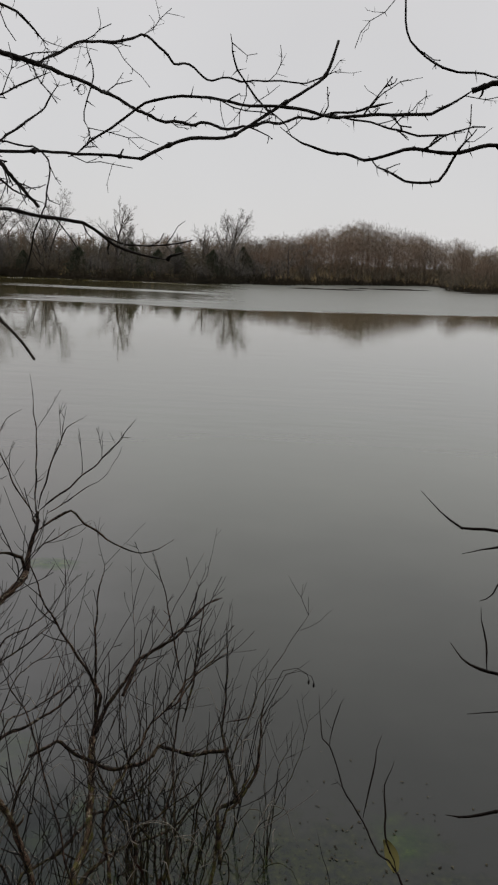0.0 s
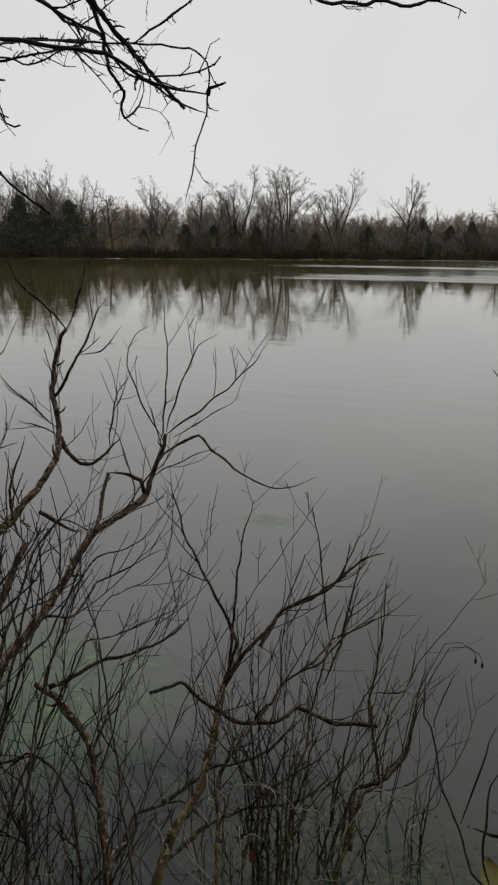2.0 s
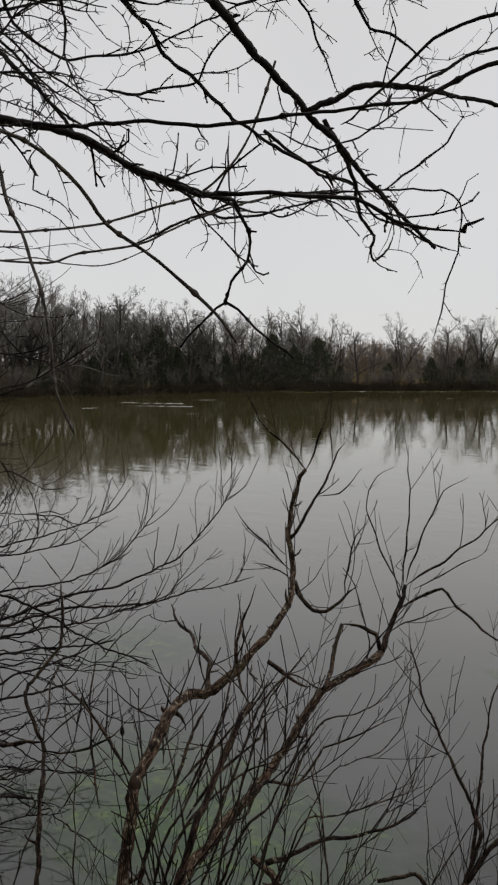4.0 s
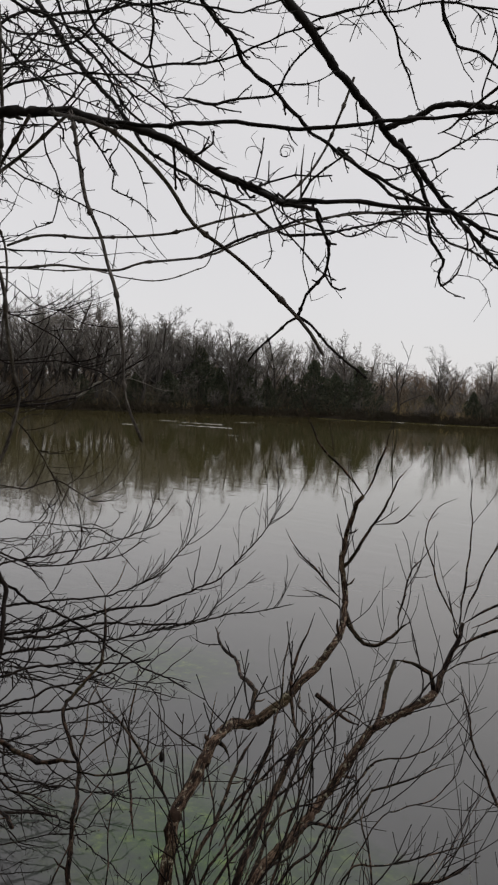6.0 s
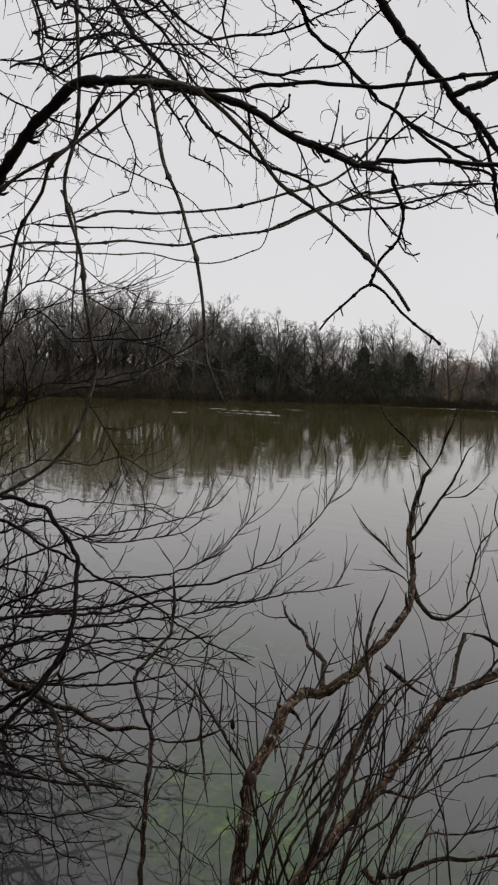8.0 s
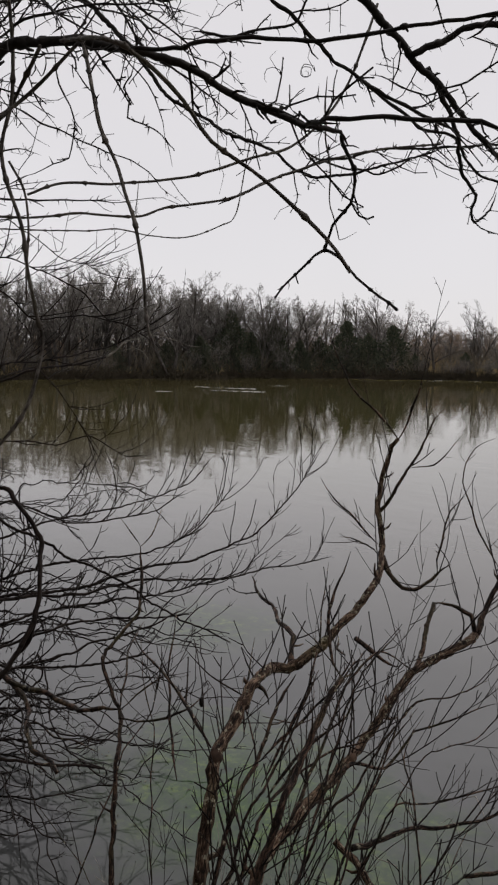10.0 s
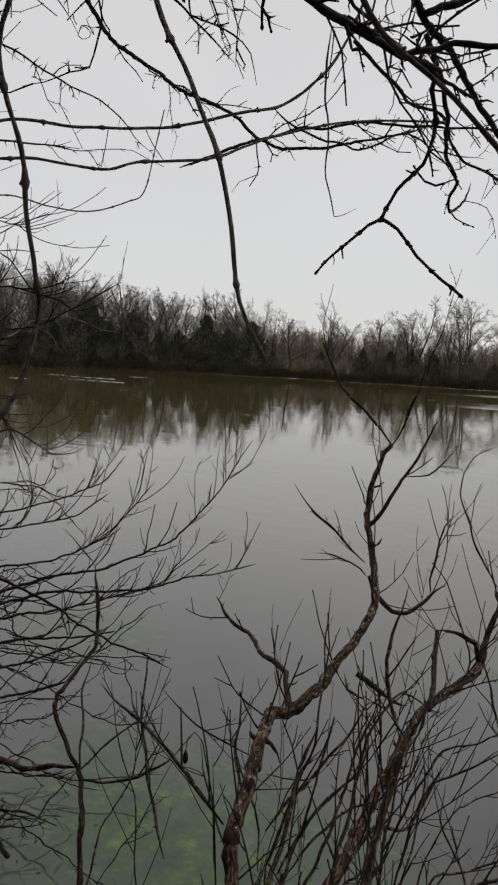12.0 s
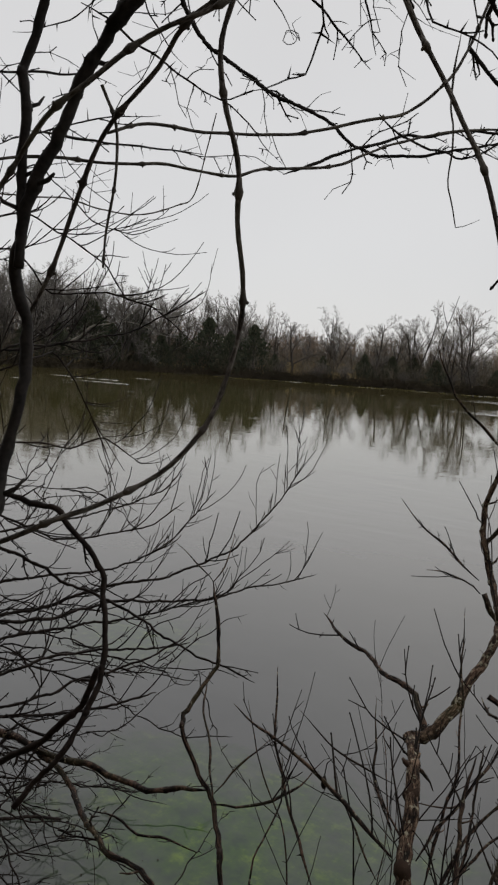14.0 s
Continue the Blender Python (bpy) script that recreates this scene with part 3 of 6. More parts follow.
def build_ripples():
    """Low swells that run along the far shore and catch the sky."""
    r, v, f = random.Random(44), [], []

    def swell(az, d, long, wide, high):
        n = 14
        i0, tilt = len(v), r.uniform(-0.02, 0.02)
        for i in range(n + 1):
            u = i / n * 2 - 1
            c = spot(az + math.degrees(u * long / d), d + tilt * u * long + 0.08 * math.sin(u * 9 + az), 0)
            out = c.normalized()
            top = high * (1 - u * u) ** 0.5 * (0.75 + 0.25 * math.sin(u * 17 + az))
            for k, z in ((-1, -0.003), (-0.4, top * 0.7 - 0.003), (0, top), (0.4, top * 0.7 - 0.003), (1, -0.003)):
                p = c + out * wide * k
                v.append((p.x, p.y, z))
        for i in range(n):
            for k in range(4):
                a = i0 + i * 5 + k
                f.append((a, a + 1, a + 6, a + 5))

    def wake(a, b, wide, high):
        a, b, n, i0 = Vector(a), Vector(b), 30, len(v)
        out = a.lerp(b, 0.5).normalized()
        for i in range(n + 1):
            u = i / n
            c = a.lerp(b, u) + out * 0.06 * math.sin(u * 23)
            top = high * (0.25 + 0.75 * u) * (0.7 + 0.3 * math.sin(u * 41 + a.x)) if i < n else 0.0
            for k, z in ((-1, -0.003), (-0.4, top * 0.7 - 0.003), (0, top), (0.4, top * 0.7 - 0.003), (1, -0.003)):
                q = c + out * wide * k
                v.append((q.x, q.y, z))
        for i in range(n):
            for k in range(4):
                q = i0 + i * 5 + k
                f.append((q, q + 1, q + 6, q + 5))

    wake((-44.1, 40.0, 0), (-38.4, 42.0, 0), 0.15, 0.045)
    wake((-39.7, 37.5, 0), (-34.8, 39.0, 0), 0.15, 0.05)
    for k in range(54):
        az = r.uniform(-4, 66)
        swell(az, shore(az) - r.uniform(0.5, 1.6), r.uniform(1.5, 6.0), 0.2, 0.055 if az < 36 else 0.03)
    for az, d, long in ((46.4, 60, 0.9), (41.0, 63, 0.9), (49.0, 52, 0.7)):
        swell(az, d, long, 0.16, 0.034)
    for k in range(15):
        az = r.uniform(5, 58)
        swell(az, r.uniform(30, 66), r.uniform(0.2, 0.6), 0.1, 0.01)
    me = bpy.data.meshes.new("ripples")
    me.from_pydata(v, [], f)
    me.polygons.foreach_set("use_smooth", [True] * len(me.polygons))
    me.materials.append(WATER)
    tagged(new("ripples", me), "faint pale ripples on the still pond water", "water", kind="stuff")


def mud_bar(a, b, wide, high, seed):
    """A low bar of dark mud, just out of the water."""
    r, v, f, n = random.Random(seed), [], [], 26
    a, b = Vector(a), Vector(b)
    side = Vector((-(b - a).y, (b - a).x, 0)).normalized()
    for i in range(n + 1):
        u = i / n
        c = a.lerp(b, u) + side * (0.5 * math.sin(u * 7 + seed) + r.gauss(0, 0.12))
        w = wide * (1 - abs(2 * u - 1) ** 3) * r.uniform(0.6, 1.2) + 0.03
        h = high * (1 - abs(2 * u - 1) ** 4) * r.uniform(0.5, 1.1)
        for m, z in ((-1, -0.06), (-0.6, h * 0.8), (0, h), (0.6, h * 0.7), (1, -0.06)):
            q = c + side * w * m
            v.append((q.x, q.y, z))
    for i in range(n):
        for m in range(4):
            q = i * 5 + m
            f.append((q, q + 1, q + 6, q + 5))
    me = bpy.data.meshes.new("mud_bar")
    me.from_pydata(v, [], f)
    me.materials.append(EARTH)
    tagged(new("mud_bar", me), "low dark mud bar in the shallow end of the pond", "mud bar", "mud bars")


build_ground()
build_water()
build_ripples()
mud_bar((2.8, 88, 0), (12, 92.5, 0), 0.9, 0.13, 1)
mud_bar((10, 98, 0), (22, 105, 0), 1.0, 0.14, 2)
mud_bar((24, 101, 0), (33, 106, 0), 0.8, 0.14, 3)


# ---------------------------------------------------------------- far bank trees
def grow_bare(r, H, spread, stems, fine, lean=0.0, full=(10, 6)):
    """Trunk and crown of a bare tree, base at the origin: a short trunk forks into limbs that rise like a vase and end in fine twigs."""
    trunk, crown = Tubes(), Tubes()

    def shoot(p, way, length, rad, level):
        if level == 3:
            crown.spike(p, p + (way.normalized() + rand_dir(r) * 0.2).normalized() * length, rad * 1.3)
            return
        n = (5, 3, 2)[level]
        pts, q, w = [p], p.copy(), way.normalized()
        for i in range(n):
            w = (w + rand_dir(r) * (0.2 + 0.05 * level) + UP * 0.045).normalized()
            q = q + w * (length / n)
            pts.append(q.copy())
        (trunk if level == 0 else crown).tube(pts, [rad * (1 - 0.72 * i / n) for i in range(n + 1)], 5 if level == 0 else 3)
        kids = (*full, fine)[level]
        for k in range(kids):
            u = 0.18 + 0.82 * (k + r.random()) / kids
            i = min(n - 1, int(n * u))
            b = pts[i].lerp(pts[i + 1], n * u - i)
            tan = (pts[i + 1] - pts[i]).normalized()
            side = rand_dir(r)
            side = (side - tan * side.dot(tan)).normalized()
            long = length * r.uniform(0.3, 0.55) * (1.15 - 0.55 * u)
            shoot(b, tan * r.uniform(0.6, 1.0) + side * (spread + 0.15) * r.uniform(0.6, 1.25) + UP * 0.08, long, max(rad * (1 - 0.6 * u) * r.uniform(0.38, 0.55), 0.008), level + 1)

    for s in range(stems):
        a = 2 * math.pi * (s + r.random() * 0.6) / max(1, stems)
        out = 0.0 if stems == 1 else r.uniform(0.12, 0.25)
        base, rad = Vector((0.12 * math.cos(a), 0.12 * math.sin(a), -0.15)), H * 0.023 / stems ** 0.4
        way = Vector((out * math.cos(a) + lean, out * math.sin(a), 1)).normalized()
        tall = H * (r.uniform(0.8, 0.9) if stems == 1 else r.uniform(0.68, 0.92))
        line, q, w, n = [base], base.copy(), way.copy(), 9
        for i in range(n):
            w = (w + rand_dir(r) * 0.13 + UP * 0.05).normalized()
            q = q + w * tall / n
            line.append(q.copy())
        trunk.tube(line, [rad * (1.2 - 1.02 * (i / n) ** 0.8) for i in range(n + 1)], 7)
        limbs = r.randint(9, 12) if stems == 1 else r.randint(6, 8)
        for m in range(limbs):
            u = 0.2 + 0.72 * (m + r.random() * 0.8) / limbs
            i = min(n - 1, int(n * u))
            start = line[i].lerp(line[i + 1], n * u - i)
            b = 2.4 * m + r.uniform(-0.6, 0.6)
            o = (spread + 0.25) * r.uniform(0.7, 1.2)
            shoot(start, w * 0.55 + Vector((o * math.cos(b), o * math.sin(b), 0.45)), H * (0.62 - 0.42 * u) * r.uniform(0.75, 1.1), rad * (1.0 - 0.75 * u) * r.uniform(0.45, 0.65), 0)
    return trunk, crown


def bare_tree(name, seed, H, spread, stems, fine, label, lean=0.0, full=(10, 6)):
    r = random.Random(seed)
    trunk, crown = grow_bare(r, H, spread, stems, fine, lean, full)
    ob = thing(name, (0, 0, 0), label, "tree", "bare trees on the far bank")
    under(new("trunk", trunk.mesh("trunk", FAR_BARK)), ob)
    under(new("crown", crown.mesh("crown", FAR_TWIGS)), ob)
    return ob


def cedar(seed, H):
    """A dense dark evergreen: trunk and a ragged cone of short sprays."""
    r = random.Random(seed)
    trunk, crown = Tubes(), Tubes()
    trunk.tube([Vector((0, 0, -0.2)), Vector((0.05, 0, H * 0.5)), Vector((0, 0.03, H * 0.97))], [0.12, 0.07, 0.015], 6)
    for k in range(int(420 * H)):
        z = r.random() ** 1.15
        lobe = 1 + 0.5 * noise.noise(Vector((z * 7, seed, 0)))
        a = r.uniform(0, 2 * math.pi)
        wide = H * 0.5 * (1 - z ** 1.2) ** 0.9 * lobe * (1 + 1.0 * noise.noise(Vector((math.cos(a) * 2, math.sin(a) * 2, z * 5 + seed)))) + 0.06
        q = wide * r.uniform(0.45, 1.0)
        p = Vector((q * math.cos(a), q * math.sin(a), 0.25 + z * (H - 0.3)))
        d = (Vector((math.cos(a), math.sin(a), 0.75)) + rand_dir(r) * 0.6).normalized()
        s, l = d.orthogonal().normalized(), r.uniform(0.14, 0.36)
        i = len(crown.v)
        w = d.cross(s)
        crown.v += [p - d * l * 0.4, p + s * l * 0.3, p + w * l * 0.3, p - (s + w) * l * 0.25, p + d * l * 0.8]
        crown.f += [(i, i + 1, i + 2), (i, i + 2, i + 3), (i, i + 3, i + 1), (i + 4, i + 2, i + 1), (i + 4, i + 3, i + 2), (i + 4, i + 1, i + 3)]
    ob = thing("cedar_tree", (0, 0, 0), "dense dark green evergreen cedar at the water's edge", "tree", "evergreens on the far bank")
    under(new("trunk", trunk.mesh("trunk", FAR_BARK)), ob)
    under(new("crown", crown.mesh("crown", CEDAR, False)), ob)
    return ob


def stand(ob, az, d, scale=1.0, turn=0.0, first=False):
    """Sets a tree, or a copy of it, on the ground at an azimuth and a distance beyond the shoreline."""
    p = spot(az, shore(az) + d)
    p.z = height(p.x, p.y) - 0.05
    if first:
        ob.location, ob.rotation_euler, ob.scale = p, (0, 0, turn), (scale,) * 3
        return ob
    c = copy_thing(ob, pose(p.x, p.y, p.z, 0, 0, math.degrees(turn)))
    c.scale = (scale,) * 3
    return c


SLIM = "slim bare grey tree with fine upright twigs on the far bank"
WIDE = "broad bare tree with spreading forked limbs on the far bank"
BUSH = "tangled bare bush under the trees on the far bank"
kinds = [
    bare_tree("bare_tree", 3, 8.0, 0.6, 1, 6, SLIM),
    bare_tree("bare_tree", 5, 8.0, 0.8, 2, 5, WIDE),
    bare_tree("bare_tree", 8, 8.0, 0.6, 3, 5, "bare many-stemmed tree with thin upright limbs on the far bank"),
    bare_tree("bare_tree", 13, 8.0, 0.75, 1, 6, WIDE),
    bare_tree("bare_tree", 21, 8.0, 0.6, 2, 5, SLIM),
    bare_tree("bare_tree", 34, 8.0, 0.95, 1, 7, WIDE),
    bare_tree("bare_tree", 55, 8.0, 0.8, 3, 5, "large bare tree forking low into three leaning limbs", 0.12),
]
bushes = [bare_tree("bare_bush", 61 + i, 3.2, 1.0, 4, 4, BUSH, 0.0, (4, 3)) for i in range(4)]
for ob in bushes:
    tagged(ob, category="bush", group="bushes on the far bank")
cedars = [cedar(i, 6.0) for i in (2, 7, 9, 14, 23)]
fr = random.Random(77)
used = set()


def put(ob, az, d, h, nominal):
    first = ob.name not in used
    used.add(ob.name)
    stand(ob, az, d, h / nominal, fr.uniform(0, 6.28), first)


# heights of the wood's upper edge, by azimuth
EDGE = [(-20, 6.0), (-2, 6.5), (3, 7.0), (8, 6.5), (14, 7.5), (22, 8.2), (26, 6.5), (30, 7.0), (35, 7.6), (42, 8.8), (48, 9.4), (55, 9.5), (62, 9.0), (75, 9.0)]
# trees that stand out: kind, azimuth, distance behind the shore, height
for i, az, d, h in ((6, 18.5, 4, 9.8), (2, 21.8, 5, 9.2), (2, 14.9, 6, 8.8), (0, 10.4, 6, 8.2), (4, 2.8, 8, 8.6), (3, 53.2, 9, 12.4), (0, 34.0, 8, 9.0), (2, 27.5, 9, 8.2), (5, 30.2, 4, 7.2), (5, 24.6, 5, 7.6)):
    put(kinds[i], az, d, h, 8.0)
az = 66.0
while az > -3:
    dense = 0.32 if az > 42 else 0.5 if az > 33 else 1.25
    h = float(np.interp(az, [a for a, _ in EDGE], [v for _, v in EDGE])) * (fr.uniform(0.8, 1.15) if az > 33 else fr.uniform(0.5, 0.95))
    put(fr.choice(kinds[:6]), az, fr.uniform(2.5, 17), h, 8.0)
    az -= fr.uniform(0.7, 1.9) * dense
for k in range(140):
    az = fr.uniform(-3, 67)
    gap = 26 < az < 32.6
    put(fr.choice(bushes), az, fr.uniform(0.6, 2.5) if gap else fr.uniform(0.8, 11), fr.uniform(1.3, 2.8) if gap else fr.uniform(1.8, 3.9), 3.2)
# evergreens
for az, d, h in ((41.4, 3.0, 6.9), (44.4, 4.5, 6.2), (43.0, 3.0, 4.8), (39.6, 3, 5.0), (38.2, 4, 5.6), (36.3, 2.5, 6.0), (34.8, 2.8, 5.2), (33.1, 2.6, 6.0), (40.4, 2.0, 3.4), (46.6, 4, 4.6), (48.8, 3, 3.4), (12.8, 3, 3.8), (9.2, 3, 4.4), (7.4, 5, 4.0), (6.0, 4, 4.8), (3.6, 5, 4.4), (23.4, 3, 3.4), (20.4, 3, 2.8), (16.4, 3, 3.2), (1.5, 5, 4.4), (52.6, 3, 3.0), (31.6, 3, 3.2), (28.2, 3, 3.6), (25.3, 3, 3.4), (22.0, 4, 3.6), (18.0, 5, 3.4)):
    put(fr.choice(cedars), az, d + 0.6, h * fr.uniform(0.72, 1.08), 6.0)


def build_brush():
    """Low tangled growth along the far shore and under the trees."""
    r, T, R = random.Random(4), Tubes(), Tubes()
    for k in range(2200):
        az = r.uniform(-19, 70)
        gap = 26 < az < 32.6
        pick = r.random()
        rim, back = pick < 0.4, pick > 0.7
        d = r.uniform(-0.05, 1.6) if rim else r.uniform(14, 42) if back else r.uniform(2, 14)
        if gap and not rim and not back and r.random() < 0.55:
            continue
        p = spot(az, shore(az) + d)
        p.z = max(height(p.x, p.y), -0.1) - 0.05
        h = r.uniform(0.5, 1.4) if rim else r.uniform(1.8, 3.8) if back else r.uniform(1.2, 3.5)
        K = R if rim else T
        for k in range(11 if rim else 13):
            w = (UP + rand_dir(r) * (1.0 if rim else 0.85)).normalized()
            q = p + Vector((r.uniform(-0.6, 0.6), r.uniform(-0.6, 0.6), 0))
            m = q + w * h * r.uniform(0.35, 0.6)
            e = m + (w + rand_dir(r) * 0.6 + UP * 0.2).normalized() * h * r.uniform(0.3, 0.55)
            K.tube([q, m, e], [0.035, 0.024, 0.01], 3)
            for j in range(3):
                s = q.lerp(e, r.uniform(0.3, 0.95))
                K.spike(s, s + (w * 0.6 + rand_dir(r)).normalized() * h * r.uniform(0.12, 0.3), 0.026)
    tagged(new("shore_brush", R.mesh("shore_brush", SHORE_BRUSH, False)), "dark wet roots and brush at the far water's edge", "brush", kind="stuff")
    tagged(new("brush", T.mesh("brush", FAR_BRUSH, False)), "tangled brown brush and saplings along the far shore", "brush", kind="stuff")


def build_straw():
    """Dry pale grass on the far bank, seen between the trunks."""
    r, v, f = random.Random(6), [], []
    for k in range(16000):
        az = r.uniform(-19, 66)
        field = r.random() < 0.45
        if field:
            az = r.uniform(24.5, 33)
        d = r.uniform(2.2, 24) if field else 2.5 + 24 * r.random() ** 1.3
        p = spot(az, shore(az) + d)
        z = height(p.x, p.y)
        h, a = r.uniform(0.3, 0.9), r.uniform(0, 6.28)
        i = len(v)
        dx, dy = 0.06 * math.cos(a), 0.06 * math.sin(a)
        lx, ly = r.uniform(-0.25, 0.25), r.uniform(-0.25, 0.25)
        v += [(p.x - dx, p.y - dy, z - 0.03), (p.x + dx, p.y + dy, z - 0.03), (p.x + lx * 0.5 + dx * 0.7, p.y + ly * 0.5 + dy * 0.7, z + h * 0.6), (p.x + lx, p.y + ly, z + h)]
        f += [(i, i + 1, i + 2), (i, i + 2, i + 3)]
    me = bpy.data.meshes.new("dry_grass")
    me.from_pydata(v, [], f)
    me.materials.append(STRAW)
    tagged(new("dry_grass", me), "pale dry straw-coloured grass on the far bank", "grass", kind="stuff")


def build_far_woods():
    """Rows of bare wood beyond the open end of the pond and behind the far bank, too far to count."""
    r, T = random.Random(15), Tubes()
    for k in range(1270):
        open_end = k < 420
        az = r.uniform(-21, 3.5) if open_end else r.uniform(3, 66) if k < 1150 else r.uniform(22, 35)
        d = r.uniform(3, 45) if open_end else r.uniform(16, 70)
        p = spot(az, shore(az) + d)
        p.z = height(p.x, p.y) - 0.1
        h = 5.0 + 2.7 * math.exp(-(((az + 6.5) / 4) ** 2)) + 1.6 * noise.noise(Vector((az * 1.1, 2, 0))) + r.uniform(-1.3, 0.4) if open_end else r.uniform(3.2, 6.2) if az > 33 else r.uniform(2.2, 4.4) if k < 1150 else r.uniform(3.4, 5.6)
        if open_end:
            h *= shore(az) / 106
        w = (UP + rand_dir(r) * 0.1).normalized()
        T.tube([p, p + w * h * 0.5, p + w * h * 0.92], [0.07, 0.05, 0.015], 3)
        if open_end:
            # a full rounded crown of fine twigs
            wide, mid = h * r.uniform(0.26, 0.4), p + w * h * 0.58
            for j in range(200):
                o = rand_dir(r) * r.random() ** 0.4
                s = mid + Vector((o.x * wide, o.y * wide, o.z * h * 0.42))
                T.spike(s, s + (o * 0.5 + UP * 0.15 + rand_dir(r)).normalized() * h * r.uniform(0.05, 0.11), 0.028)
            continue
        for j in range(18):
            s = p + w * h * r.uniform(0.08, 0.85)
            e = s + (w * 0.5 + rand_dir(r) * 0.9).normalized() * h * r.uniform(0.12, 0.3)
            T.spike(s, e, 0.034)
            for i in range(7):
                b = s.lerp(e, r.uniform(0.3, 1))
                T.spike(b, b + (w * 0.5 + rand_dir(r)).normalized() * h * r.uniform(0.07, 0.2), 0.015)
    tagged(new("woods", T.mesh("woods", FAR_WOODS, False)), "distant reddish-brown leafless woods behind the pond", "woods", kind="stuff")


def build_shading_woods():
    """Unseen wood added on the slope behind the path, to shade the near stems."""
    r, T = random.Random(31), Tubes()
    for k in range(62):
        x, y = r.uniform(-15, 15), -2.6 - 11 * r.random() ** 1.3
        c = copy_thing(r.choice(kinds[:6]), pose(x, y, height(x, y) - 0.05, 0, 0, r.uniform(0, 360)))
        c.scale = (r.uniform(7.5, 11) / 8.0,) * 3
        tagged(c, "bare grey tree on the slope behind the path", "tree", "bare trees behind the path")
    for k in range(520):
        x, y = r.uniform(-14, 14), r.uniform(-12, -2.4)
        p = Vector((x, y, height(x, y) - 0.05))
        h = r.uniform(1.5, 4.2)
        for j in range(9):
            w = (UP + rand_dir(r) * 0.7).normalized()
            q = p + Vector((r.uniform(-0.5, 0.5), r.uniform(-0.4, 0.4), 0))
            e = q + w * h * r.uniform(0.6, 1.0)
            T.tube([q, q.lerp(e, 0.5) + rand_dir(r) * 0.1, e], [0.02, 0.015, 0.006], 3)
            for m in range(5):
                b = q.lerp(e, r.uniform(0.3, 0.95))
                T.spike(b, b + (w * 0.6 + rand_dir(r)).normalized() * h * r.uniform(0.12, 0.3), 0.014)
    tagged(new("thicket", T.mesh("thicket", FAR_BRUSH, False)), "tangled brown brush on the slope behind the path", "brush", kind="stuff")


build_shading_woods()
build_brush()
build_straw()
build_far_woods()

# ---------------------------------------------------------------- shrubs, tree and vines at the near bank
A_ = (thing("shrub", (-1.25, 1.6, -0.1), "lakeside shrub with rough lichen-spotted bark, one stem bent over the water", "shrub", "bare shrubs at the bank"), SHRUB_BARK, TWIG_BARK, 1.0)
S_ = (thing("shrub", (-0.9, 1.55, -0.1), "thin dark upright bare stem forked near its top", "shrub", "bare shrubs at the bank"), SLIM_BARK, TWIG_BARK, 1.0)
B_ = (thing("shrub", (-0.85, 1.5, -0.1), "bare shrub leaning over the pond with flaking lichened stems", "shrub", "bare shrubs at the bank"), SHRUB_BARK, TWIG_BARK, 1.0)
D_ = (thing("shrub", (-0.8, 1.9, -0.1), "low bare shrub with crooked brown stems in the shallows", "shrub", "bare shrubs at the bank"), SHRUB_BARK, TWIG_BARK, 1.0)
C_ = (thing("shrub", (-0.5, 2.3, -0.1), "bushy bare shrub with many fine whips in the shallow water", "shrub", "bare shrubs at the bank"), SHRUB_BARK, TWIG_BARK, 1.2)
X_ = (thing("sapling", (-1.4, 1.6, -0.1), "slender bare sapling with star-like forks and long thorns", "sapling"), SHRUB_BARK, TWIG_BARK, 1.0)
L_ = (thing("thorn_bush", (-3.2, 1.9, 0.1), "dense bare thorn bush with dark branches arching low over the water", "bush"), THORN_BARK, THORN_BARK, 1.0)
T_ = (thing("tree", (-2.0, 1.1, 0.2), "dark bare thorny tree with branches hanging over the bank", "tree"), TREE_BARK, TREE_BARK, 1.0)
O_ = (thing("tree", (-1.2, 0.9, 0.3), "dark bare spurred branches of a tree reaching over the water", "tree"), TREE_BARK, TREE_BARK, 1.0)
VINE = "woody vine with swollen joints hanging free over the water"
WIRE = "thin tendril vine strung sideways between branches"
V_, V0_, V2_, V3_, V4_, V5_ = [(thing("hanging_vine", at, VINE, "vine", "hanging vines"), VINE_BARK, VINE_BARK, 1.0) for at in ((-1.1, 1.4, 2.9), (-1.4, 1.3, 2.9), (-1.0, 1.3, 2.9), (-2.0, 1.7, 2.9), (-1.5, 1.4, 2.9), (-1.4, 1.2, 2.85))]
W1_, W2_, W3_, W4_ = [(thing("tendril", at, WIRE, "vine", "thin tendrils"), VINE_BARK, VINE_BARK, 1.0) for at in ((-2.2, 1.8, 2.9), (-2.0, 1.6, 2.75), (-2.7, 2.1, 2.8), (-1.5, 2.5, 3.2))]
G_ = (thing("twig_clump", (0.35, 1.8, -0.1), "thin dead stems standing in the shallow water", "twigs"), TWIG_BARK, TWIG_BARK, 1.0)
H_ = (thing("shrub", (0.6, 1.4, 0.3), "bare shrub at the path's edge with a few pale twig ends", "shrub", "bare shrubs at the bank"), TWIG_BARK, TWIG_BARK, 1.0)

